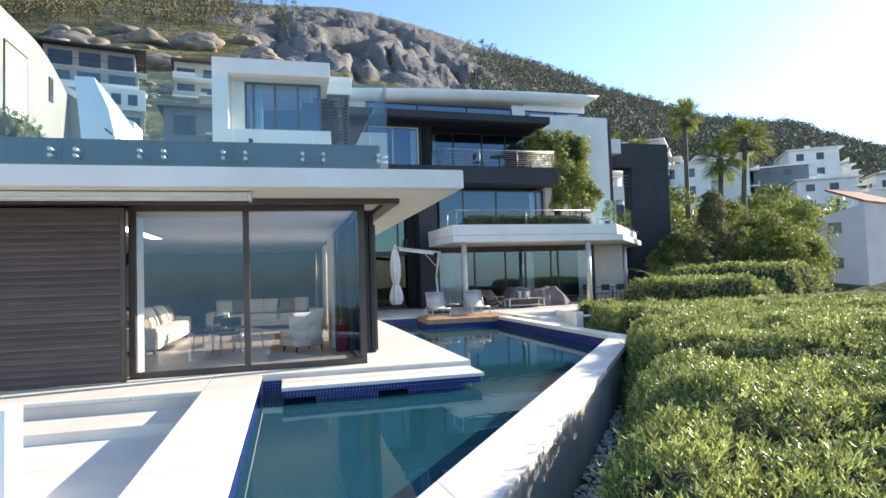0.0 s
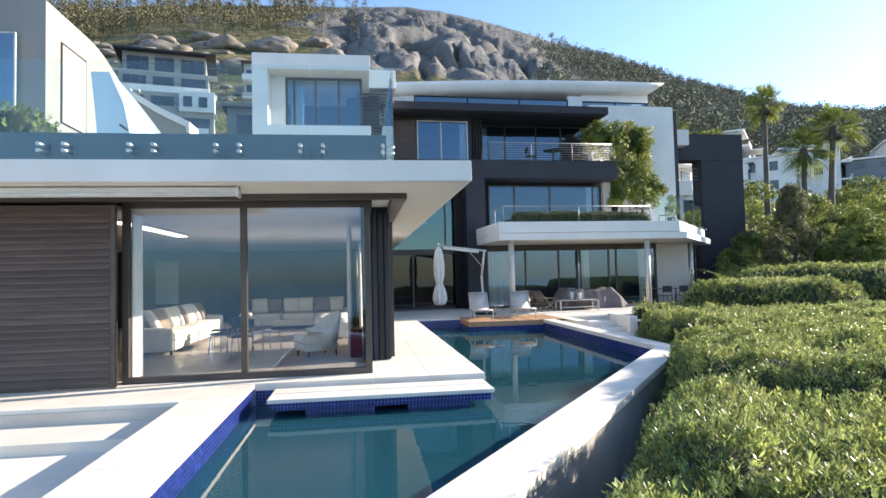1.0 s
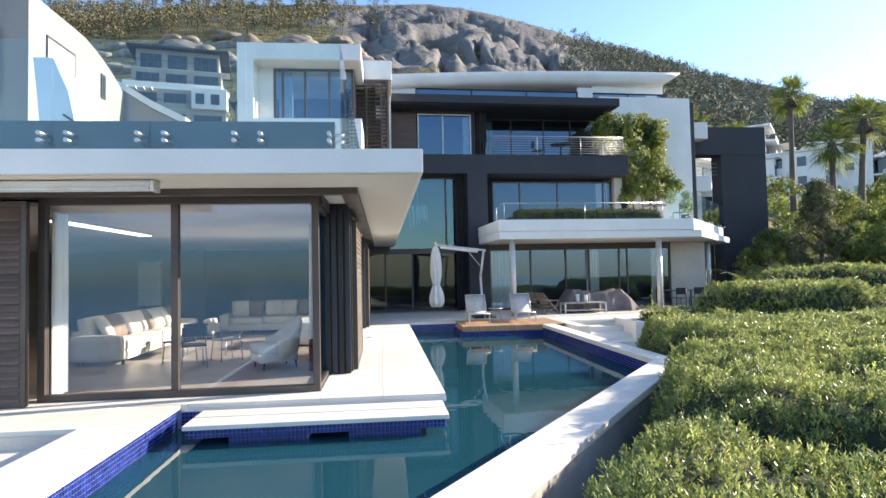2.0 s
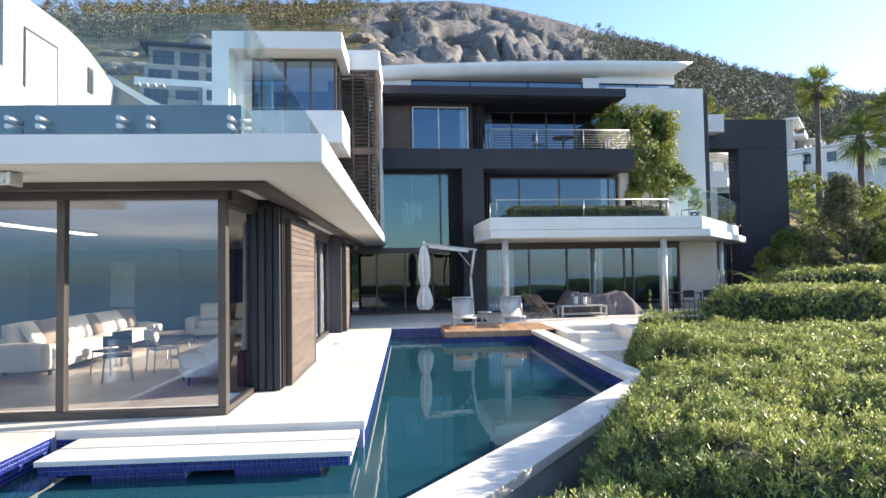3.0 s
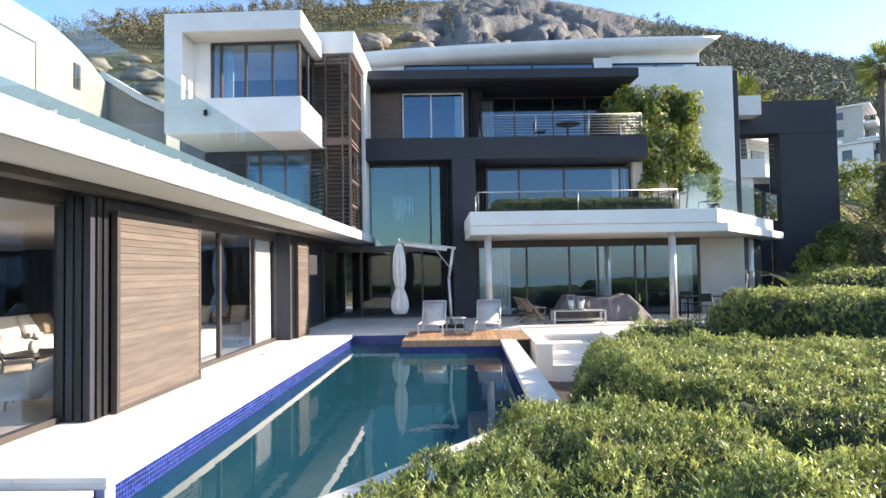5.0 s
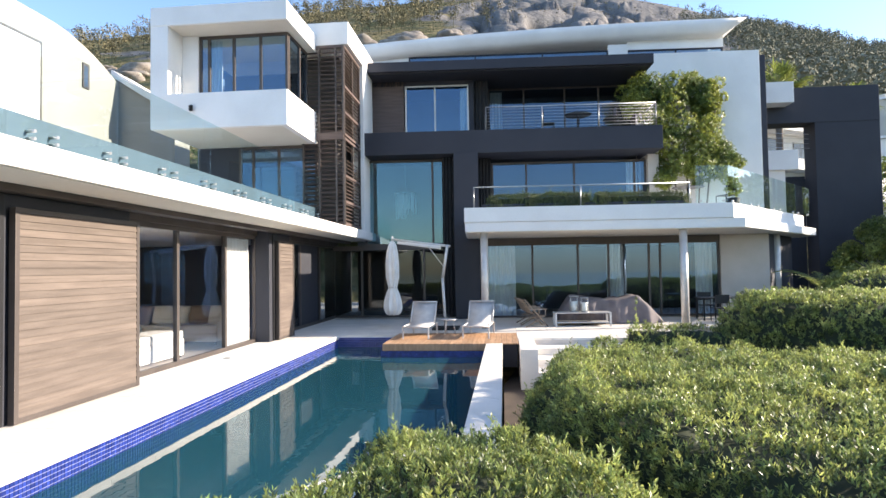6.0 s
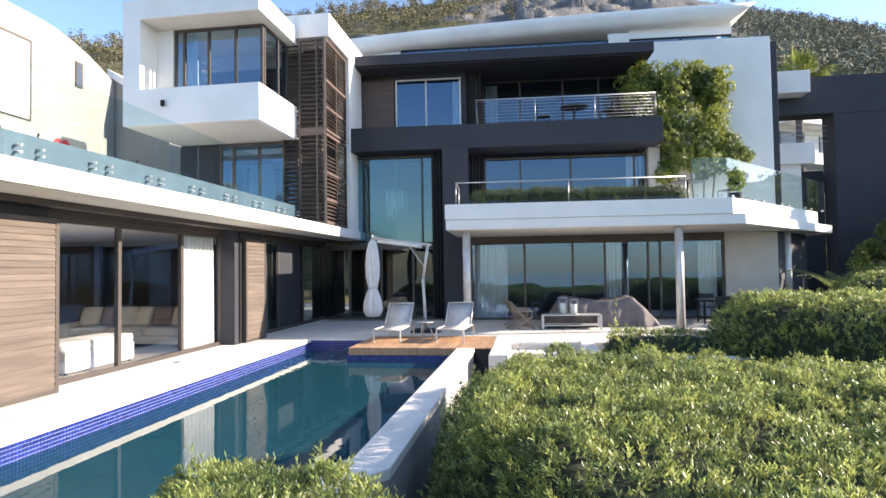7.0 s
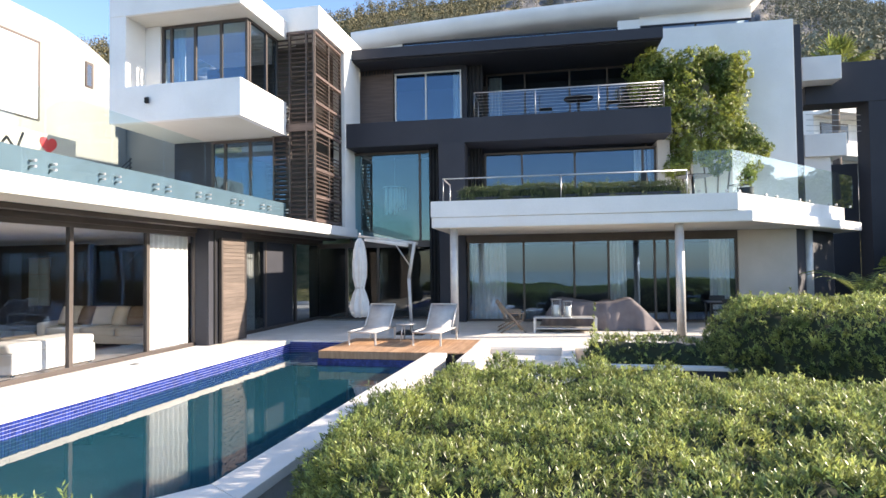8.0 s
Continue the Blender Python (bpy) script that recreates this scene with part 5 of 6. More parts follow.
bm.faces.new(lo[::-1])
bm.faces.new(hi)
for i in range(4):
    bm.faces.new((lo[i], lo[(i + 1) % 4], hi[(i + 1) % 4], hi[i]))
bmesh.ops.recalc_face_normals(bm, faces=bm.faces)
part("wall", bm, PINKWALL, pk)
bm = bmesh.new()
vs = [bm.verts.new(p) for p in ((46.85, 38.3, 6.52), (56.2, 40.2, 6.12), (54.2, 45.0, 8.2), (48.5, 43.5, 8.2))]
vs += [bm.verts.new(v.co + Vector((0, 0, 0.2))) for v in vs]
for q in ((3, 2, 1, 0), (4, 5, 6, 7), (0, 1, 5, 4), (1, 2, 6, 5), (2, 3, 7, 6), (3, 0, 4, 7)):
    bm.faces.new([vs[i] for i in q])
part("roof", bm, ROOFTILE, pk, "terracotta tiled roof")
for z in (4.0, 1.0):
    wd = part("window", block(0, 1.1, -0.05, 0.05, 0, 1.05, 0.01), PINKWALL, pk)
    wd.matrix_basis = pose(45.05, 40.38, z, 0, 0, -47.4)
    part("pane", block(0.08, 1.02, -0.07, -0.059, 0.08, 0.97, 0), FARPANE, wd)
    part("reveal", block(0.06, 1.04, -0.058, -0.045, 0.06, 0.99, 0), BRONZE, wd)
wb = thing("white_balcony_block", "white cantilevered balcony blocks beside the charcoal portal", "balcony")
part("upper_block", block(19.9, 21.3, 33.6, 35.0, 9.1, 10.05, 0.02), WHITE, wb)
part("lower_block", block(19.9, 21.4, 33.6, 35.0, 6.05, 6.95, 0.02), WHITE, wb)
part("stem", block(19.9, 20.9, 33.8, 35.0, 0, 6.06, 0.02), WHITE, wb)
for k in range(4):
    part("wire", bar((20.0, 33.65, 7.1 + 0.22 * k), (22.2, 34.3, 7.1 + 0.22 * k), 0.012, sides=6), STEEL, wb)
part("dark_infill", block(21.3, 22.6, 35.6, 36.0, -0.5, 6.0, 0), CHARCOAL, wb)
for k in range(11):
    a = 45.5 + 0.9 * k + hr.uniform(-0.3, 0.3)
    r = hr.uniform(118, 185)
    villa(pose(5 + r * math.sin(math.radians(a)), 5 + r * math.cos(math.radians(a)), r * (0.062 + 0.012 * (k % 4)), 0, 0, hr.choice((-35, 40, 48, 58))), hr.uniform(8, 13), 8, hr.uniform(3.4, 6.5), hr.choice((1, 2, 2)), hr.choice((WHITE, WHITE, OCHREWALL, GREYWALL)), "pale modern house high on the slope", roof=hr.choice((WHITE, OCHREWALL, GREYWALL)), bays=hr.choice((2, 3, 4)))
villa(pose(28.5, 56, 6.5, 0, 0, 30), 12, 8, 9.5, 3, WHITE, "white balconied house seen through the portal", roof=WHITE, bays=3)
scr = thing("stone_screen", "openwork screen of small pale stone blocks", "screen", HB)
blk = mesh_of("screen_block", block(0.01, 0.13, -0.04, 0.04, 0.01, 0.13, 0.008), STONE)
for i in range(6):
    for j in range(17):
        if (i * 7 + j * 5) % 4:
            piece("screen_block", blk, scr, pose(19.35 + 0.10 * i, 30.2 + 0.11 * i, 0.3 + 0.15 * j, 0, 0, 46))
part("post", block(19.25, 19.35, 30.1, 30.2, 0, 2.9, 0.01), BLACKMETAL, scr)
# terrace and balcony furniture
tt = thing("terrace_table", "dark round table on the first-floor terrace", "table", HB)
part("top", bar((14.3, 25.6, 4.38), (14.3, 25.6, 4.40), 0.5, sides=24), BLACKMETAL, tt)
part("pedestal", bar((14.3, 25.6, 3.67), (14.3, 25.6, 4.38), 0.04), BLACKMETAL, tt)
for x, y, a in ((15.3, 25.9, -70), (13.4, 25.4, 100)):
    c = dining_chair(HB @ pose(x, y, 3.67, 0, 0, a))
    tagged(c, "black metal chair on the first-floor terrace")
bt = thing("balcony_table", "dark round table on the upper balcony", "table", HB)
part("top", bar((11.3, 28.6, 7.66), (11.3, 28.6, 7.69), 0.5, sides=24), BLACKMETAL, bt)
part("pedestal", bar((11.3, 28.6, 6.95), (11.3, 28.6, 7.66), 0.05), BLACKMETAL, bt)
for x, y, a in ((10.4, 28.5, 90), (12.2, 28.5, -90)):
    c = dining_chair(HB @ pose(x, y, 6.95, 0, 0, a))
    tagged(c, "black metal chair on the upper balcony")
pot = thing("potted_shrub", "dark pot with a slim green shrub on the terrace", "plant", HB)
part("pot", bar((15.7, 25.5, 3.67), (15.7, 25.5, 4.0), 0.16, 0.20, 16), CHARCOAL, pot)
drain = thing("floor_drain", "small round steel drain cover in the pool deck", "drain")
part("cover", bar((2.19, 18.0, 0.0), (2.19, 18.0, 0.006), 0.09, sides=18), STEEL, drain)
part("slot", block(2.19 - 0.05, 2.19 + 0.05, 18.0 - 0.012, 18.0 + 0.012, 0.006, 0.009, 0), BLACKMETAL, drain)

# ---- land: one sheet from the garden to the mountain ----
SKYLINE = [(-180, -3), (-100, -3), (-75, 6), (-60, 13), (-45, 17.2), (-40, 18.6), (-34, 20.0), (-30, 21.2), (-25, 22.0), (-20, 23.4), (-14, 24.4), (-6, 25.1), (0, 25.3), (5, 25.4), (8, 25.0), (10, 24.6), (12, 24.1), (14, 23.5), (17, 22.6), (19, 21.7), (21, 20.7), (24, 19.6), (27, 18.4), (30, 17.0), (35, 14.9), (39, 13.1), (46, 11.5), (49, 9.9), (52, 8.5), (62, 6), (80, 2), (100, -2), (180, -3)]


def skyline(az):
    return np.interp(az, [a for a, _ in SKYLINE], [e for _, e in SKYLINE])


def land(az, r):
    """Height of the land at a bearing (degrees from +y towards +x) and distance from (5, 5)."""
    e = np.tan(np.radians(skyline(az)))
    g = np.interp(r, [0, 36, 60, 110, 220, 420, 640, 900], [0, 0, 0.35, 0.62, 0.78, 0.92, 1.0, 0.8])
    h = e * r * g
    down = np.where(e < 0, np.clip((r - 25) * 0.5, 0, 45), 0)
    return np.where(e < 0, -2.6 - down, -2.6 + h)


az_steps = np.concatenate([np.arange(-180, -70, 4.0), np.arange(-70, -8, 0.5), np.arange(-8, 28, 0.2), np.arange(28, 70, 0.5), np.arange(70, 181, 4.0)])
r_steps = np.concatenate([np.array([0.5, 6, 14, 22, 30, 36, 42, 50, 60, 72, 86]), np.geomspace(100, 640, 96), np.array([700, 900, 2000, 4500])])
AZ, R = np.meshgrid(az_steps, r_steps, indexing="ij")
H = land(AZ, R)
GX, GY = 5 + R * np.sin(np.radians(AZ)), 5 + R * np.cos(np.radians(AZ))
crag = np.array([[noise.fractal(Vector((x * 0.018, y * 0.018, 3.1)), 1.0, 2.1, 5) for x, y in zip(rx, ry)] for rx, ry in zip(GX, GY)])
fine_crag = np.array([[noise.fractal(Vector((x * 0.07, y * 0.05, 5.5)), 0.8, 2.2, 4) for x, y in zip(rx, ry)] for rx, ry in zip(GX, GY)])
# granite dome: bulging slabs parted by clefts that run down the fall line
warp = crag * 2.2
slab = np.array([[noise.noise(Vector(((a + w) * 0.21, r * 0.0045, 7.7))) for a, r, w in zip(ra, rr, rw)] for ra, rr, rw in zip(AZ, R, warp)])
split = np.array([[noise.noise(Vector(((a + w) * 0.5, r * 0.010, 2.3))) for a, r, w in zip(ra, rr, rw)] for ra, rr, rw in zip(AZ, R, warp)])
ledge = np.array([[noise.noise(Vector((a * 0.16, r * 0.035 + w * 0.5, 4.1))) for a, r, w in zip(ra, rr, rw)] for ra, rr, rw in zip(AZ, R, warp)])
amp = np.clip((R - 70) / 300, 0, 1) * np.where(skyline(AZ) > 0, 1, 0)
rocky = np.clip(2.0 - np.abs(AZ - 10 + crag * 5) / 8.0, 0, 1) * np.clip((R - 210 + crag * 60) / 70, 0, 1)
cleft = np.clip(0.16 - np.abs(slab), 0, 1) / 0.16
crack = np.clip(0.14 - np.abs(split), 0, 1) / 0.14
top_fade = np.clip((640 - R) / 90, 0.05, 1)
H = H + crag * amp * 3.0 * np.clip((660 - R) / 150, 0.15, 1) + rocky * (-16 * cleft ** 1.5 - 4 * crack ** 2 + 10 * ledge + fine_crag * 1.6) * top_fade
H = np.where(R > 1500, -60, H)
na, nr = AZ.shape
verts = np.stack([GX, GY, H], -1).reshape(-1, 3)
ii, jj = np.meshgrid(np.arange(na - 1), np.arange(nr - 1), indexing="ij")
base = ii * nr + jj
faces = np.stack([base, base + 1, base + nr + 1, base + nr], -1).reshape(-1, 4)[:, ::-1]
LAND = bpy.data.materials.new("hillside")
LAND.use_nodes = True
n_, l_ = LAND.node_tree.nodes, LAND.node_tree.links
bs = n_["Principled BSDF"]
bs.inputs["Roughness"].default_value = 0.95
bs.inputs["Specular IOR Level"].default_value = 0.1
gp = n_.new("ShaderNodeNewGeometry")


def nz_node(scale, detail=6, rough=0.6):
    t = n_.new("ShaderNodeTexNoise")
    t.inputs["Scale"].default_value = scale
    t.inputs["Detail"].default_value = detail
    t.inputs["Roughness"].default_value = rough
    l_.new(gp.outputs["Position"], t.inputs["Vector"])
    return t.outputs[0]


def ramp_node(src, a, b):
    t = n_.new("ShaderNodeMapRange")
    t.inputs["From Min"].default_value = a
    t.inputs["From Max"].default_value = b
    l_.new(src, t.inputs["Value"])
    return t.outputs[0]


def mix_node(fac, a, b):
    t = n_.new("ShaderNodeMix")
    t.data_type = "RGBA"
    l_.new(fac, t.inputs["Factor"])
    for key, v in (("A", a), ("B", b)):
        if isinstance(v, tuple):
            t.inputs[key].default_value = (*v, 1)
        else:
            l_.new(v, t.inputs[key])
    return t.outputs["Result"]


scrub = mix_node(ramp_node(nz_node(0.06), 0.40, 0.56), (0.30, 0.235, 0.12), (0.10, 0.105, 0.05))
scrub = mix_node(ramp_node(nz_node(0.5), 0.46, 0.60), scrub, (0.065, 0.072, 0.034))
rock = mix_node(ramp_node(nz_node(0.035, 8), 0.35, 0.65), (0.225, 0.212, 0.200), (0.135, 0.134, 0.135))
rock = mix_node(ramp_node(nz_node(0.11, 8), 0.56, 0.80), rock, (0.28, 0.245, 0.20))
# rock colour darkened inside the clefts, painting in their shade
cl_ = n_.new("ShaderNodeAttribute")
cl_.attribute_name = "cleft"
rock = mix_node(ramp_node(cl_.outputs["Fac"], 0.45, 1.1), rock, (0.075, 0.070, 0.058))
rock = mix_node(ramp_node(nz_node(0.30, 8), 0.60, 0.72), rock, (0.055, 0.058, 0.040))
sep = n_.new("ShaderNodeSeparateXYZ")
l_.new(gp.outputs["Normal"], sep.inputs[0])
att = n_.new("ShaderNodeAttribute")
att.attribute_name = "rock"
add_ = n_.new("ShaderNodeMath")
add_.operation = "ADD"
l_.new(att.outputs["Fac"], add_.inputs[0])
sc_ = n_.new("ShaderNodeMath")
sc_.operation = "MULTIPLY"
sc_.inputs[1].default_value = 0.9
l_.new(nz_node(0.03, 5), sc_.inputs[0])
l_.new(sc_.outputs[0], add_.inputs[1])
l_.new(mix_node(ramp_node(add_.outputs[0], 0.55, 0.72), scrub, rock), bs.inputs["Base Color"])
bp_ = n_.new("ShaderNodeBump")
bp_.inputs["Strength"].default_value = 0.7
bp_.inputs["Distance"].default_value = 4.0
l_.new(nz_node(0.12, 8), bp_.inputs["Height"])
l_.new(bp_.outputs[0], bs.inputs["Normal"])
ground = tagged(new("ground", raw("ground", verts, faces, LAND, True)), "scrub-covered hillside rising to a grey granite mountain", "ground", kind="structure")
rk = ground.data.attributes.new("rock", "FLOAT", "POINT")
rk.data.foreach_set("value", (rocky * 0.85 + np.clip((crag * amp) - 0.15, 0, 0.5) * 0.6).reshape(-1).astype(np.float32))
# mask for the painted cleft shade
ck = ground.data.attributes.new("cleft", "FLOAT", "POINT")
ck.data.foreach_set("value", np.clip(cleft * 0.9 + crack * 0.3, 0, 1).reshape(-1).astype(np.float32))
SEA = material("sea", (0.012, 0.035, 0.075), 0.12, second=(0.010, 0.028, 0.06), scale=0.01, fine=0.3, bump=0.3)
solid("water_sea", prism([(-4500, -4500), (4500, -4500), (4500, -60), (-4500, -60)], -46, -45), SEA, "deep blue sea out to the horizon", "sea", kind="structure")

solid("soil", prism([(-0.2, -8), (-0.2, 1.2), (8.08, 12.14), (8.08, 19.7), (8.4, 22), (60, 40), (60, -8)], -2.0, -0.9), material("garden_soil", (0.07, 0.05, 0.035), 0.95, second=(0.045, 0.033, 0.024), scale=2.0, fine=30, bump=0.6), "dark garden soil under the hedges", "soil", kind="structure")
# ---- hedges: clipped mounds of small upright leaves ----
LEAF = material("hedge_leaf", (0.315, 0.350, 0.106), 0.34, second=(0.105, 0.155, 0.052), scale=2.6, fine=20, bump=0.0, per_piece=0.25)
# near-black colour that stands for the shade between the hedge leaves
HEDGESHADE = material("hedge_shade", (0.020, 0.030, 0.012), 0.9, second=(0.03, 0.035, 0.015), scale=8)


def leaf_translucent(m, strength):
    """Let some light through thin leaves."""
    n, l = m.node_tree.nodes, m.node_tree.links
    out, b = n["Material Output"], n["Principled BSDF"]
    tr, mx = n.new("ShaderNodeBsdfTranslucent"), n.new("ShaderNodeMixShader")
    src = b.inputs["Base Color"].links[0].from_socket
    hs = n.new("ShaderNodeHueSaturation")
    hs.inputs["Value"].default_value = 1.6
    hs.inputs["Hue"].default_value = 0.485
    l.new(src, hs.inputs["Color"])
    l.new(hs.outputs[0], tr.inputs[0])
    mx.inputs[0].default_value = strength
    l.new(b.outputs[0], mx.inputs[1])
    l.new(tr.outputs[0], mx.inputs[2])
    l.new(mx.outputs[0], out.inputs[0])


lt_n, lt_l = LEAF.node_tree.nodes, LEAF.node_tree.links
shade_of = lt_n.new("ShaderNodeHueSaturation")
tuft_of = lt_n.new("ShaderNodeAttribute")
tuft_of.attribute_name = "tuft"
lt_l.new(lt_n["Principled BSDF"].inputs["Base Color"].links[0].from_socket, shade_of.inputs["Color"])
lt_l.new(tuft_of.outputs["Fac"], shade_of.inputs["Value"])
lt_l.new(shade_of.outputs[0], lt_n["Principled BSDF"].inputs["Base Color"])
leaf_translucent(LEAF, 0.36)


def edge_distance(px, py, poly):
    """Signed distance from points to a polygon's edge, positive inside."""
    d = np.full(px.shape, 1e9)
    inside = np.zeros(px.shape, bool)
    for (ax, ay), (bx, by) in zip(poly, poly[1:] + poly[:1]):
        ex, ey = bx - ax, by - ay
        t = np.clip(((px - ax) * ex + (py - ay) * ey) / (ex * ex + ey * ey), 0, 1)
        d = np.minimum(d, np.hypot(px - ax - t * ex, py - ay - t * ey))
        cond = ((ay > py) != (by > py)) & (px < (bx - ax) * (py - ay) / (by - ay + 1e-12) + ax)
        inside ^= cond
    return np.where(inside, d, -d)


def sprigs(rng, pos, nrm, per, length, width, lift=0.55, stem=0.05):
    """Tufts of narrow leaves at pos, along nrm. Returns vertices and quads."""
    k = len(pos) * per
    p, nn = np.repeat(pos, per, 0), np.repeat(nrm, per, 0)
    ang = rng.uniform(0, 2 * np.pi, k)
    side = np.cross(nn, np.array([0.3, 0.8, 0.5]))
    side /= np.linalg.norm(side, axis=1, keepdims=True)
    other = np.cross(nn, side)
    out = side * np.cos(ang)[:, None] + other * np.sin(ang)[:, None]
    up = rng.uniform(lift - 0.35, lift + 0.45, k)[:, None]
    d = out + nn * up
    d /= np.linalg.norm(d, axis=1, keepdims=True)
    w = np.cross(d, nn + rng.normal(0, 0.3, (k, 3)))
    w /= np.linalg.norm(w, axis=1, keepdims=True) + 1e-9
    ln = (length * rng.uniform(0.6, 1.25, k))[:, None]
    wd = (width * rng.uniform(0.7, 1.2, k))[:, None]
    droop = np.cross(w, d) * ln * rng.uniform(-0.15, 0.15, k)[:, None]
    start = p + nn * rng.uniform(-0.03, stem, k)[:, None]
    a, c = start, start + d * ln
    m1, m2 = start + d * ln * 0.55 + w * wd + droop, start + d * ln * 0.55 - w * wd + droop
    v = np.stack([a, m1, c, m2], 1).reshape(-1, 3)
    f = np.arange(len(v)).reshape(-1, 4)
    return v, f


def hedge(poly, top, ground_z, dens, leaf, seed, label, lump=0.10, shoulder=0.9, dip=None, leafmat=None):
    """A clipped mound over an outline; dip: a line along which two mounds of it meet in a hollow."""
    rng = np.random.default_rng(seed)
    xs = [p[0] for p in poly]
    ysp = [p[1] for p in poly]
    step = 0.12 if dens > 60 else 0.25
    gx = np.arange(min(xs) - step, max(xs) + 2 * step, step)
    gy = np.arange(min(ysp) - step, max(ysp) + 2 * step, step)
    X, Y = np.meshgrid(gx, gy, indexing="ij")
    D = edge_distance(X, Y, poly)
    bumps = np.array([[noise.fractal(Vector((x * 0.75, y * 0.75, seed * 3.7)), 1.0, 2.0, 3) for x, y in zip(rx, ry)] for rx, ry in zip(X, Y)])
    bumps = bumps + 0.85 * np.array([[noise.noise(Vector((x * 2.4, y * 2.4, seed + 9.1))) for x, y in zip(rx, ry)] for rx, ry in zip(X, Y)])
    bumps = bumps + 0.55 * np.array([[noise.noise(Vector((x * 5.2, y * 5.2, seed + 4.3))) for x, y in zip(rx, ry)] for rx, ry in zip(X, Y)])
    u = np.clip((D + bumps * 0.12) / shoulder, 0, 1)
    Z = ground_z + (top - ground_z) * (1 - (1 - u) ** 2.6) ** 0.55 + bumps * lump * np.clip(u * 1.5, 0, 1)
    if dip:
        far = np.full(X.shape, 1e9)
        for (ax, ay), (bx, by) in zip(dip[:-1], dip[1:]):
            ex, ey = bx - ax, by - ay
            t = np.clip(((X - ax) * ex + (Y - ay) * ey) / (ex * ex + ey * ey), 0, 1)
            far = np.minimum(far, np.hypot(X - ax - t * ex, Y - ay - t * ey))
        Z = Z - 0.40 * np.exp(-((far + bumps * 0.08) / 0.42) ** 2)
    Z = np.where(D + bumps * 0.12 <= 0, ground_z - 0.15, Z)
    ob = thing("hedge", label, "hedge", group="clipped hedges")
    nx, ny = X.shape
    i, j = np.meshgrid(np.arange(nx - 1), np.arange(ny - 1), indexing="ij")
    b0 = i * ny + j
    quads = np.stack([b0, b0 + ny, b0 + ny + 1, b0 + 1], -1).reshape(-1, 4)
    keep = (np.maximum.reduce([D[:-1, :-1], D[1:, :-1], D[:-1, 1:], D[1:, 1:]]) > -0.05).reshape(-1)
    # dark sheet added just below the leaves, painted as the shade inside the hedge
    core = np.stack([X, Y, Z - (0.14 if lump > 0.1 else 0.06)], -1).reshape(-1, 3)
    part_core = new("shade_core", raw("shade_core", core, quads[keep], HEDGESHADE, True))
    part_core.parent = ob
    P = np.stack([X, Y, Z], -1)
    e1, e2 = P[1:, :-1] - P[:-1, :-1], P[:-1, 1:] - P[:-1, :-1]
    N = np.cross(e1, e2).reshape(-1, 3)
    area = np.linalg.norm(N, axis=1)
    N = N / area[:, None]
    area = np.where(keep, np.minimum(area, step * 1.4), 0)
    hollow = bumps[:-1, :-1].reshape(-1)
    if lump > 0.1:
        area = area * np.clip(0.95 + 0.6 * hollow, 0.5, 1.5)
    count = int(area.sum() * dens)
    pick = rng.choice(len(area), count, p=area / area.sum())
    c0 = P[:-1, :-1].reshape(-1, 3)[pick]
    s, t = rng.random((2, count, 1))
    pos = c0 + e1.reshape(-1, 3)[pick] * s + e2.reshape(-1, 3)[pick] * t
    nrm = N[pick] + np.array([0, 0, 1.0]) + rng.normal(0, 0.24, (count, 3))
    nrm /= np.linalg.norm(nrm, axis=1, keepdims=True)
    tall = rng.random(count) < 0.06
    pos[tall] += nrm[tall] * rng.uniform(0.04, 0.12, (int(tall.sum()), 1))
    v, f = sprigs(rng, pos, nrm, 10, leaf, leaf * 0.145, 1.15, 0.08)
    lv = new("leaves", raw("leaves", v, f, leafmat or LEAF))
    tuft = lv.data.attributes.new("tuft", "FLOAT", "POINT")
    tuft.data.foreach_set("value", np.repeat(rng.uniform(0.5, 1.5, count) ** 1.2, 40).astype(np.float32))
    lv.parent = ob
    lv["kind"] = "stuff"
    return ob


hedge([(0.95, 1.45), (1.75, 2.85), (2.7, 4.0), (3.72, 5.58), (4.82, 7.12), (5.85, 8.8), (6.68, 10.1), (6.9, 10.7), (7.2, 11.08), (7.65, 11.15), (8.2, 10.75), (8.75, 10.15), (9.7, 9.25), (11.5, 7.9), (13, 6.8), (8, 3), (3.5, 0.6), (1.6, 0.6)], 0.45, -0.9, 420, 0.050, 1, "broad clipped green hedge beside the pool wall", 0.18, 0.7, dip=[(4.4, 7.4), (5.6, 7.0), (6.3, 6.0), (7.6, 5.2)])
hedge([(9.0, 11.4), (8.42, 12.3), (8.3, 13.2), (8.36, 14.2), (8.58, 15.2), (9.0, 16.0), (9.7, 16.4), (12, 16.4), (14.6, 15.9), (19, 15.0), (17.5, 10), (13, 8.3), (11.2, 9.0), (9.95, 10.0), (9.4, 10.6)], 0.41, -0.9, 340, 0.054, 2, "broad clipped green hedge with a sunlit top", 0.15, 0.65)
hedge([(13.5, 19.6), (13.4, 22.0), (15.5, 23.0), (17.7, 21.7), (18.9, 19.7), (18.4, 18.0), (15.7, 17.6)], 1.05, -0.8, 150, 0.075, 3, "tall rounded hedge with a shaded face", 0.16, 0.9)
hedge([(17.8, 24.2), (18.5, 27), (22.5, 27), (24.8, 24), (24.6, 21.6), (21.5, 20.6)], 1.55, -0.8, 80, 0.09, 4, "rounded hedge mound behind the others", 0.14, 1.3)
hedge([(20.5, 10.5), (21, 15.5), (26, 18), (36, 18), (38, 8), (26, 6)], 0.9, -0.9, 22, 0.11, 5, "low spreading olive-green hedge", 0.2, 1.2)

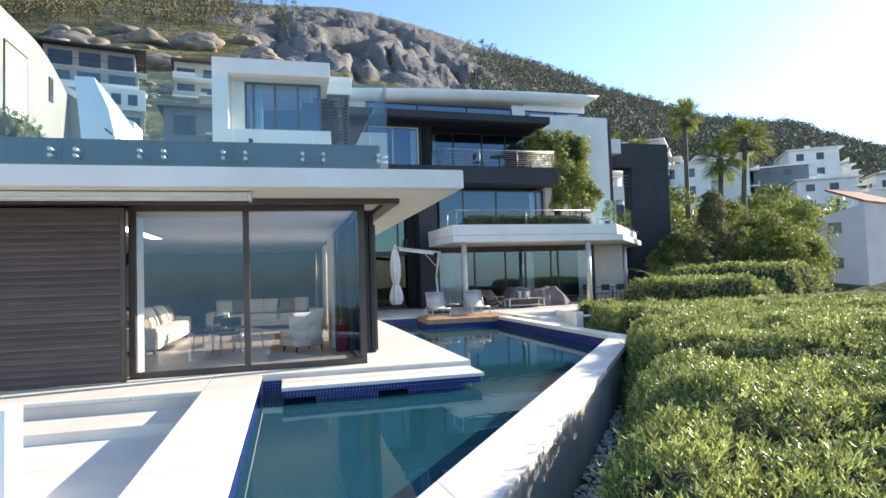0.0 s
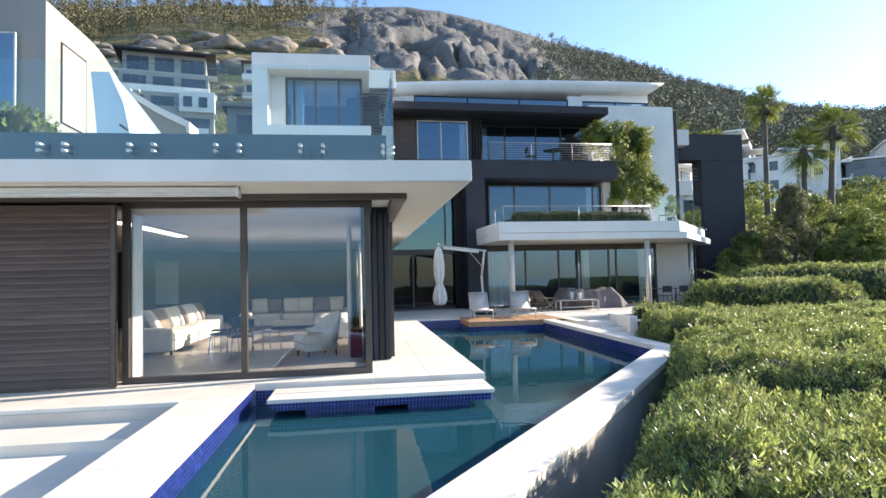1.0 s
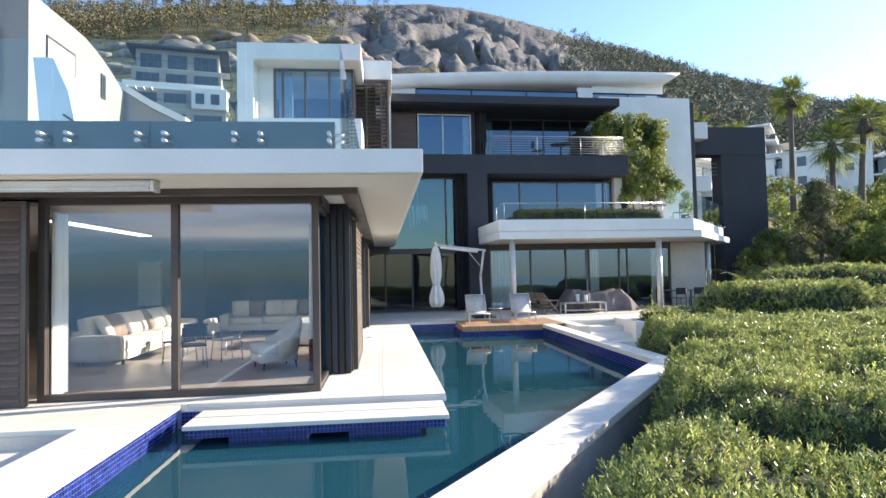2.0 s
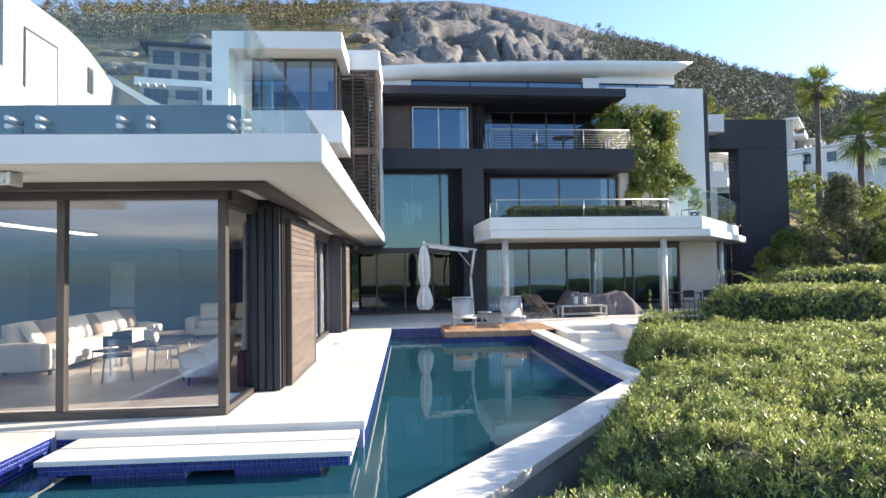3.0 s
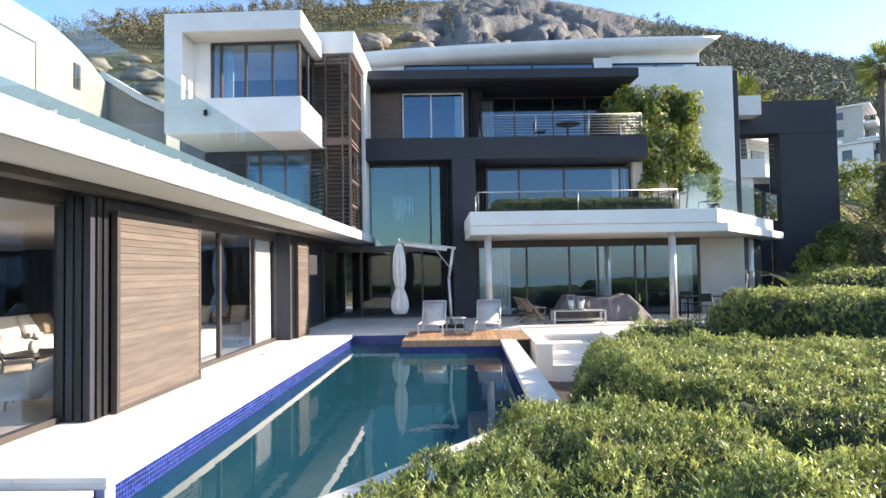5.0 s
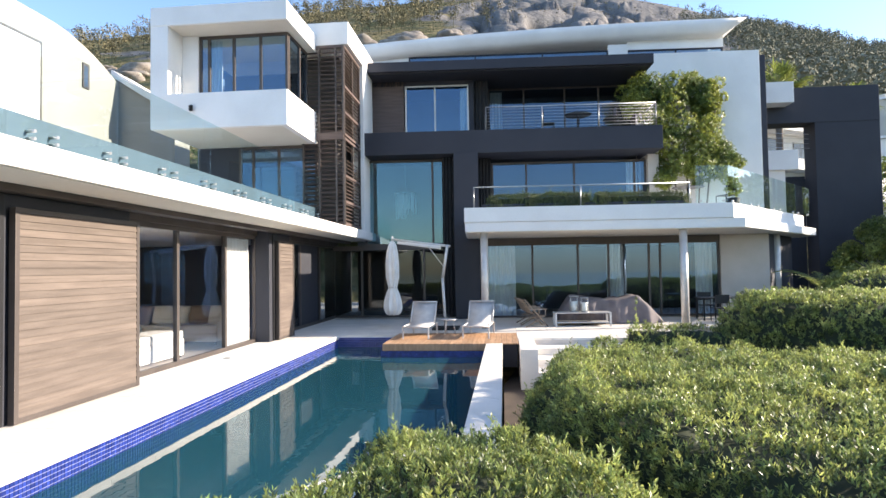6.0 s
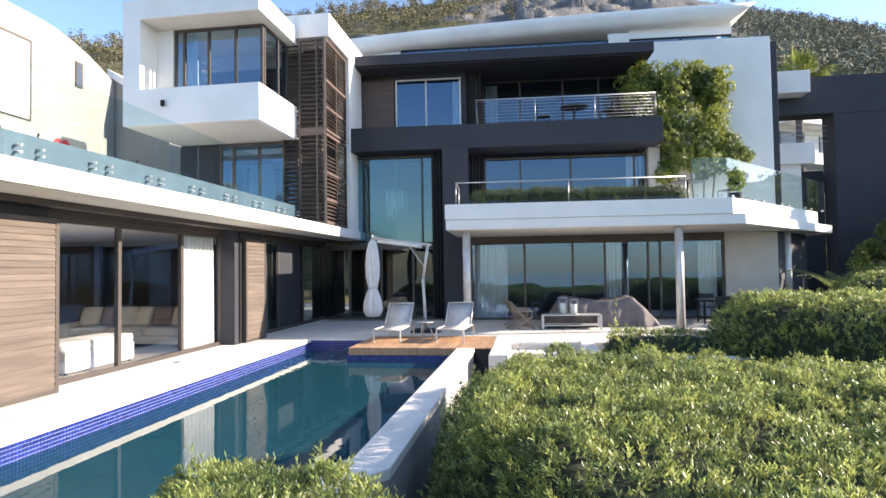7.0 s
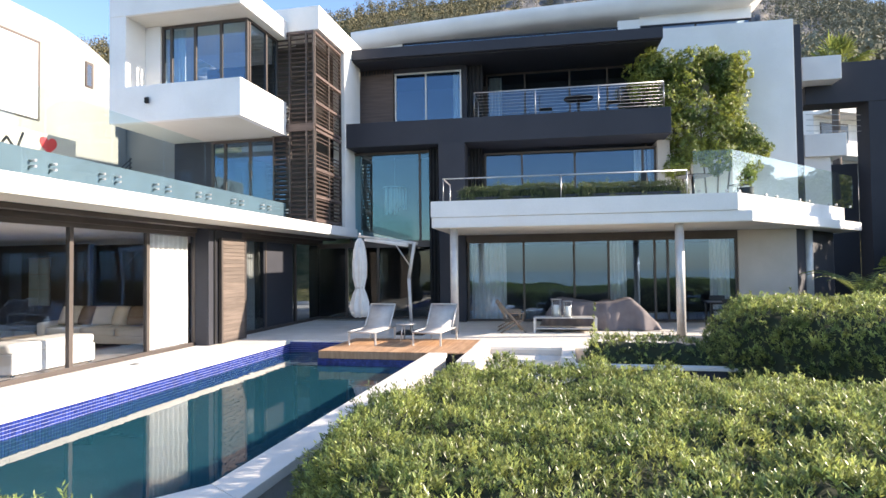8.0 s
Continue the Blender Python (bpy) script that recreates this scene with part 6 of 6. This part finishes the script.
# ---- trees, palms, creeper ----
TREELEAF = material("tree_leaf", (0.27, 0.31, 0.070), 0.5, second=(0.080, 0.118, 0.032), scale=0.8, fine=5, bump=0, per_piece=0.5)
CONIFERLEAF = material("conifer_leaf", (0.19, 0.205, 0.092), 0.6, second=(0.105, 0.102, 0.056), scale=1.0, fine=7, bump=0, per_piece=0.4)
leaf_translucent(CONIFERLEAF, 0.25)
leaf_translucent(TREELEAF, 0.3)
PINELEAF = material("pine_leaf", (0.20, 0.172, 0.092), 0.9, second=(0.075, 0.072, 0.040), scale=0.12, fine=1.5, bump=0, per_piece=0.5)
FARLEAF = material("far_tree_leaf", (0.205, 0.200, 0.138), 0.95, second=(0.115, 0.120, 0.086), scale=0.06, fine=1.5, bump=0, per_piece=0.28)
PALMLEAF = material("palm_leaf", (0.22, 0.26, 0.065), 0.45, second=(0.15, 0.19, 0.045), scale=1, fine=8, bump=0, per_piece=0.35)
leaf_translucent(PALMLEAF, 0.3)
CREEPER = material("creeper_leaf", (0.30, 0.33, 0.066), 0.42, second=(0.080, 0.125, 0.030), scale=0.9, fine=12, bump=0, per_piece=0.5)
leaf_translucent(CREEPER, 0.35)
PLANTERLEAF = material("planter_leaf", (0.13, 0.16, 0.040), 0.5, second=(0.045, 0.065, 0.020), scale=1.5, fine=9, bump=0, per_piece=0.45)
BARK = material("grey_bark", (0.16, 0.13, 0.11), 0.9, second=(0.09, 0.075, 0.065), scale=3, fine=25, bump=0.6, stretch=(1, 1, 0.3))


def crown_points(rng, centres, radii, count):
    """Points near the skins of several overlapping clumps, with outward normals."""
    k = rng.integers(0, len(centres), count)
    d = rng.normal(0, 1, (count, 3))
    d /= np.linalg.norm(d, axis=1, keepdims=True)
    r = radii[k] * rng.uniform(0.72, 1.06, (count, 1)) * np.array([1, 1, 0.85])
    return centres[k] + d * r, d


def tree(x, y, z, height, spread, seed, label, count=5200, leaf=0.22, mat=None, conic=False):
    rng = np.random.default_rng(seed)
    ob = thing("tree", label, "tree", pose(x, y, z), group="garden trees")
    part("trunk", bar((0, 0, -2.5), (0.1, 0, height * 0.62), 0.05 * height * 0.45, 0.05, 9), BARK, ob)
    for k in range(7):
        a = k * 2.4
        z0 = height * (0.22 + 0.06 * k)
        part("limb", bar((0, 0, z0), (spread * 0.62 * math.cos(a), spread * 0.62 * math.sin(a), z0 + height * 0.18), 0.07, 0.02, 6), BARK, ob)
    nclump = 80
    cs = []
    rr = []
    for k in range(nclump):
        h = rng.uniform(0.12, 0.97)
        reach = spread * ((1.05 - h) if conic else math.sqrt(max(0.05, 1 - (2 * h - 0.9) ** 2)))
        a = rng.uniform(0, 2 * math.pi)
        cs.append((reach * math.cos(a) * 0.8, reach * math.sin(a) * 0.8, h * height))
        rr.append(spread * rng.uniform(0.10, 0.27) * (0.75 if conic else 1))
    pos, nr = crown_points(rng, np.array(cs), np.array(rr)[:, None], count // 6)
    v, f = sprigs(rng, pos, nr, 6, leaf, leaf * 0.26, 0.4)
    cr = new("crown", raw("crown", v, f, mat or TREELEAF))
    cr.parent = ob
    return ob


for k, (x, y, hgt, sp, con, lab) in enumerate(((24.6, 29.4, 6.9, 2.6, True, "dark conifer-like garden tree"), (23.6, 31.6, 4.4, 2.0, False, "rounded green garden tree beside the portal"), (26.9, 27.9, 5.4, 2.2, False, "dense green garden tree"), (29.2, 28.2, 4.6, 1.9, False, "pale green upright shrub tree"), (31.6, 31.3, 6.8, 2.9, False, "broad dark green tree"), (27.9, 32.4, 6.6, 2.8, False, "tall green tree behind the hedge"), (33.4, 33.8, 6.2, 2.6, False, "olive-green tree near the gabled house"), (41.2, 42.0, 8.4, 3.2, False, "light green tree on the slope"), (41, 44, 8.0, 3.2, False, "feathery tree below the houses"), (60, 48, 6.5, 3.0, False, "tree on the slope"), (33.5, 45, 8.5, 3.6, False, "tree between the palms"))):
    tree(x, y, -0.9 if hgt < 7 else 0.0, hgt, sp, 20 + k, lab, count=42000 if k < 6 else 14000, leaf=0.105 if k < 6 else 0.18, conic=con, mat=CONIFERLEAF if con else None)


def palm(x, y, z0, z1, lean, seed, label, crown=2.6, mat=None):
    rng = random.Random(seed)
    ob = thing("palm_tree", label, "palm tree", pose(x, y, z0), group="palms")
    h = z1 - z0
    rows = [[(lean * max(0.0, t) ** 1.5 + r * math.cos(a), r * math.sin(a), h * t) for a in [2 * math.pi * i / 10 for i in range(10)]] for t, r in ((-0.15, 0.30), (0.0, 0.28), (0.3, 0.22), (0.6, 0.19), (0.86, 0.19), (0.93, 0.30), (1.0, 0.22))]
    part("trunk", loft(rows, closed=True, cap=True), BARK, ob)
    for k in range(58):
        a = rng.uniform(0, 2 * math.pi)
        el = math.radians(rng.uniform(-50, 84))
        ln = crown * rng.uniform(0.95, 1.25)
        out = Vector((math.cos(a), math.sin(a), 0))
        side = Vector((-math.sin(a), math.cos(a), 0))
        bend = rng.uniform(0.04, 0.24)
        o = Vector((lean, 0, h - 0.1))
        pts = [o + out * (ln * t * math.cos(el)) + Vector((0, 0, ln * (t * math.sin(el) - bend * t * t))) for t in (0, 0.25, 0.5)]
        bm = bmesh.new()
        for u, w in zip(pts[:-1], pts[1:]):
            rod(bm, u, w, 0.022, 0.016, 4)
        e = (pts[2] - pts[1]).normalized()
        for q in range(15):
            sp = math.radians(-95 + 190 * q / 14)
            way = e * math.cos(sp) + side * math.sin(sp)
            long = ln * 0.52 * (0.62 + 0.38 * math.cos(sp)) * rng.uniform(0.85, 1.1)
            g = pts[2]
            mid = g + way * long * 0.6 + Vector((0, 0, -0.02 * long))
            tip = g + way * long + Vector((0, 0, -rng.uniform(0.05, 0.35) * long))
            wide = way.cross(Vector((0, 0, 1)))
            wide = (wide.normalized() if wide.length > 0.1 else side) * 0.045
            bm.faces.new([bm.verts.new(c) for c in (g, mid + wide, tip, mid - wide)])
        part("frond", bm, mat or PALMLEAF, ob)
    for k in range(16):
        a = k * 2.4
        c = Vector((lean + 0.16 * math.cos(a), 0.16 * math.sin(a), h - 0.25))
        part("dead_frond", bar(c, c + Vector((0.32 * math.cos(a), 0.32 * math.sin(a), -0.7)), 0.05, 0.10, 5), BARK, ob)
    return ob


palm(36.9, 47.7, 6.0, 16.0, 0.15, 1, "tall slender palm with a shaggy crown", 1.9)
palm(34.0, 39.8, 4.0, 10.3, 0.1, 2, "palm with a broad drooping crown", 2.0)
palm(35.8, 39.5, 4.0, 11.9, 0.6, 3, "tall palm with a slightly leaning trunk", 2.0)
palm(24.4, 42.0, 4.0, 12.0, 0.0, 4, "palm rising behind the charcoal portal", 1.8)
palm(29.5, 44.0, 4.0, 11.6, 0.0, 5, "short palm behind the portal", 1.5)


def cycad(x, y, z, seed):
    rng = random.Random(seed)
    ob = thing("cycad", "spiky cycad with arching fronds beside the patio", "plant", pose(x, y, z))
    part("trunk", bar((0, 0, -1.6), (0, 0, 0.34), 0.16, 0.13, 10), BARK, ob)
    for k in range(15):
        a = k * 2.4 + rng.uniform(-0.2, 0.2)
        ln = rng.uniform(1.2, 1.7)
        bm = bmesh.new()
        pts = []
        for i in range(12):
            t = i / 11
            pts.append(Vector((math.cos(a) * ln * t, math.sin(a) * ln * t, 0.3 + ln * (1.30 * t - 0.85 * t * t))))
        for p, q in zip(pts[:-1], pts[1:]):
            e = (q - p).normalized()
            side = e.cross(Vector((0, 0, 1))).normalized()
            for sg in (-1, 1):
                for off in (0.0, 0.5):
                    o = p + (q - p) * off
                    tipp = o + side * sg * 0.28 * math.sin(math.pi * min(0.95, 0.15 + (p - pts[0]).length / ln)) + e * 0.10
                    vs = [bm.verts.new(w) for w in (o, o + e * 0.04, tipp)]
                    bm.faces.new(vs)
            rod(bm, p, q, 0.012, 0.010, 5)
        part("frond", bm, PALMLEAF, ob)
    return ob


cycad(18.9, 26.9, 0.50, 3)
cycad(20.9, 27.6, 0.75, 4)

# creeper on the white wall: stems and leaf sprays
rng = np.random.default_rng(77)
ivy = thing("creeper", "lush creeper climbing the white wall and balcony end", "climbing plant", HB)
for k in range(9):
    x0 = 13.6 + 0.32 * k
    part("stem", bar((x0, 28.8 + 0.1 * (k % 3), 3.7), (x0 + 0.35 * math.sin(k), 29.1, 6.6), 0.035, 0.02, 6), BARK, ivy)
    part("stem", bar((x0 + 0.35 * math.sin(k), 29.1, 6.6), (x0 + 0.9 * math.sin(k * 1.7), 29.4, 9.0), 0.02, 0.01, 6), BARK, ivy)
cs = np.array([(14.6, 29.1, 8.7), (14.1, 29.0, 8.3), (15.6, 29.3, 8.8), (16.6, 29.5, 8.5), (16.9, 29.4, 8.2), (15.4, 29.1, 8.1), (14.7, 28.9, 7.4), (15.6, 28.9, 7.1), (16.7, 29.1, 6.9), (15.0, 28.7, 6.4), (16.2, 28.8, 6.1), (17.0, 29.0, 6.2), (15.3, 28.6, 5.6), (16.4, 28.7, 5.4), (17.1, 28.9, 5.5), (14.2, 29.0, 8.0), (14.9, 28.6, 5.0), (14.4, 29.0, 8.7), (16.2, 29.3, 8.8)])
cs = cs + np.array([-0.55, 0.0, 0.1])
rr = np.array([0.62, 0.5, 0.6, 0.55, 0.5, 0.65, 0.6, 0.65, 0.6, 0.6, 0.65, 0.55, 0.55, 0.6, 0.5, 0.35, 0.4, 0.3, 0.4])[:, None]
cs = np.concatenate([cs + np.array([0.12, 0.0, 0.0]), np.array([(16.6, 29.5, 8.1), (16.5, 29.5, 7.5), (16.9, 29.3, 6.2), (17.0, 29.2, 5.6), (16.6, 29.4, 8.5)])])
rr = np.concatenate([rr, np.array([[0.40], [0.34], [0.5], [0.42], [0.3]])])
p1, n1 = crown_points(rng, cs, rr * 1.02, 6200)
twig_c = np.repeat(cs, 4, 0) + np.clip(rng.normal(0, 0.42, (len(cs) * 4, 3)), -0.55, 0.55) * np.array([0.9, 0.4, 0.8])
p2, n2 = crown_points(rng, twig_c, rng.uniform(0.12, 0.30, (len(twig_c), 1)), 4600)
pos, nr = np.concatenate([p1, p2]), np.concatenate([n1, n2])
v, f = sprigs(rng, pos, nr, 7, 0.105, 0.021, 0.3)
lv = new("foliage", raw("foliage", v, f, CREEPER))
lv.parent = ivy
# low planting in the terrace trough, patio bed, terrace pot
for poly, top, gz, mm, lab, dn in (([(7.75, 24.05), (10.85, 24.05), (10.85, 24.7), (7.75, 24.7)], 4.07, 3.8, HB, "clipped low hedge in the terrace planter", 900), ([(11.05, 24.05), (13.75, 24.05), (13.75, 24.7), (11.05, 24.7)], 4.05, 3.8, HB, "clipped low hedge in the terrace planter", 900), ([(10.95, 19.85), (13.3, 19.85), (13.4, 20.7), (11.1, 20.9)], 0.32, -0.7, Matrix(), "loose flowering shrubs in the patio bed", 110), ([(-9, 12.6), (-4.6, 12.6), (-4.2, 13.6), (-9, 14.4)], 5.0, 3.2, Matrix(), "clipped hedge on the roof terrace", 70)):
    hd = hedge(poly, top, gz, dn, 0.034 if dn == 900 else 0.075, 30 + dn, lab, 0.04 if dn == 900 else 0.06, 0.22 if dn == 900 else 0.28, leafmat=PLANTERLEAF if dn == 900 else None)
    hd.matrix_basis = mm

# ---- woods and rocks on the hillside ----
rng = np.random.default_rng(5)


def woods(name, label, az0, az1, r0, r1, count, size, mat, tall=1.0, per=100, patchy=0.0, soft=0.0):
    """Many small crowns with stems, as one mass, in patches and thinning towards one end (az1, or az0 where soft is below 0)."""
    a, r = rng.uniform(az0, az1, count), np.sqrt(rng.uniform(r0 ** 2, r1 ** 2, count))
    if patchy or soft:
        grove = np.array([noise.noise(Vector((x * 0.16, y * 0.014, 3.3))) for x, y in zip(a, r)])
        keep = rng.random(count) < np.clip(1 - patchy * (0.5 - 1.4 * grove), 0.03, 1) * (np.clip((az1 - a if soft > 0 else a - az0) / abs(soft), 0, 1) if soft else 1)
        a, r = a[keep], r[keep]
        count = len(a)
    bx, by = 5 + r * np.sin(np.radians(a)), 5 + r * np.cos(np.radians(a))
    bz = land(a, r)
    s = size * rng.uniform(0.6, 1.3, count)
    d = rng.normal(0, 1, (count, per, 3))
    d /= np.linalg.norm(d, axis=2, keepdims=True)
    lob = rng.normal(0, 0.28, (count, 5, 3))
    pick = rng.integers(0, 5, (count, per))
    c = np.take_along_axis(lob, pick[:, :, None], 1)
    p = (c + d * rng.uniform(0.28, 0.46, (count, per, 1))) * np.array([1, 1, 0.7 * tall]) * s[:, None, None]
    p += np.stack([bx, by, bz + s * (0.5 + 0.55 * tall)], -1)[:, None]
    pos, nr = p.reshape(-1, 3), d.reshape(-1, 3)
    sz = np.repeat(s, per)
    t1 = np.cross(nr, rng.normal(0, 1, nr.shape))
    t1 /= np.linalg.norm(t1, axis=1, keepdims=True)
    t2 = np.cross(nr, t1)
    w = (sz * rng.uniform(0.045, 0.105, len(sz)))[:, None]
    v = np.stack([pos + t1 * w, pos + t2 * w * 0.8, pos - t1 * w, pos - t2 * w * 0.8], 1).reshape(-1, 3)
    f = np.arange(len(v)).reshape(-1, 4)
    # stems
    tv = np.stack([np.stack([bx - 0.03 * s, by, bz - 1], -1), np.stack([bx + 0.03 * s, by, bz - 1], -1), np.stack([bx + 0.02 * s, by, bz + s * 0.9], -1), np.stack([bx - 0.02 * s, by, bz + s * 0.9], -1)], 1).reshape(-1, 3)
    tf = np.arange(len(tv)).reshape(-1, 4) + len(v)
    return tagged(new(name, raw(name, np.concatenate([v, tv]), np.concatenate([f, tf]), mat)), label, "woods", kind="stuff")


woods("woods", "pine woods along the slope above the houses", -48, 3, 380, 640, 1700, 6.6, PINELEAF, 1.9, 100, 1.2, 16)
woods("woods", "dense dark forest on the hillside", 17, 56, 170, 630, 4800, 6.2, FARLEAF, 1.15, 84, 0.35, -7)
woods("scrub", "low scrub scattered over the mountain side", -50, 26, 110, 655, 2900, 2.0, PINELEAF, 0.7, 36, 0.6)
woods("woods", "garden trees between the hillside houses", 30, 62, 62, 84, 60, 3.0, TREELEAF, 1.0)
woods("woods", "garden trees between the houses on the slope", -40, 8, 60, 120, 70, 2.2, TREELEAF, 1.0)
GRANITE = material("granite_boulder", (0.30, 0.262, 0.222), 0.9, second=(0.17, 0.15, 0.13), scale=0.35, fine=3, bump=1.0)


def boulder(x, y, z, s, seed):
    bm = bmesh.new()
    bmesh.ops.create_icosphere(bm, subdivisions=3, radius=1.0)
    for v in bm.verts:
        k = 1 + 0.42 * noise.fractal(v.co * 1.1 + Vector((seed, 0, 0)), 0.9, 2.0, 4)
        v.co = Vector((v.co.x * s * k * 1.25, v.co.y * s * k, v.co.z * s * k * 0.55))
    for f in bm.faces:
        f.smooth = True
    bmesh.ops.translate(bm, verts=bm.verts, vec=(x, y, z))
    return solid("boulder", bm, GRANITE, "pale weathered granite boulder on the slope", "rock", group="hillside boulders")


rb_ = random.Random(9)
for k in range(120):
    a, r = rb_.uniform(-36, 0), rb_.uniform(150, 380)
    s = rb_.choice((1.8, 2.4, 3.2, 4.2, 6.0)) * r / 230
    if k < 3:
        a, r, s = (-11.5, -9.6, -16.0)[k], (235, 228, 250)[k], (8.0, 5.5, 5.0)[k]
    boulder(5 + r * math.sin(math.radians(a)), 5 + r * math.cos(math.radians(a)), float(land(np.array(a), np.array(r))) + s * 0.05, s, k)
# white pebbles along the foot of the pool wall
PEBBLE = material("white_pebble", (0.66, 0.64, 0.60), 0.7, second=(0.55, 0.53, 0.50), scale=9, fine=40, bump=0.1, per_piece=0.2)
pv, pf = [], []
ico = bmesh.new()
bmesh.ops.create_icosphere(ico, subdivisions=1, radius=1.0)
iv, jf = np.array([v.co[:] for v in ico.verts]), np.array([[v.index for v in f.verts] for f in ico.faces])
ico.free()
for k in range(2400):
    u, w = rng.random(), rng.uniform(0.02, 0.65)
    s = rng.uniform(0.018, 0.04)
    c = np.array([0.3 + 7.6 * u + 0.79 * w, 1.95 + 10.0 * u - 0.61 * w, -0.89 + s * 0.4])
    pv.append(c + iv * s * rng.uniform(0.7, 1.3, 3) * np.array([1, 1, 0.7]))
    pf.append(jf + 12 * k)
tagged(new("pebbles", raw("pebbles", np.concatenate(pv), np.concatenate(pf), PEBBLE, True)), "white pebbles strewn along the dark pool wall", "pebbles", kind="stuff")
pot_leaf = part("shrub", bmesh.new(), TREELEAF, pot)
pos, nr = crown_points(rng, np.array([(15.7, 25.5, 4.3), (15.7, 25.5, 4.6), (15.72, 25.5, 4.85)]), np.array([[0.22], [0.18], [0.12]]), 160)
v, f = sprigs(rng, pos, nr, 6, 0.10, 0.025, 0.5)
pot_leaf.data = raw("shrub", v, f, TREELEAF)
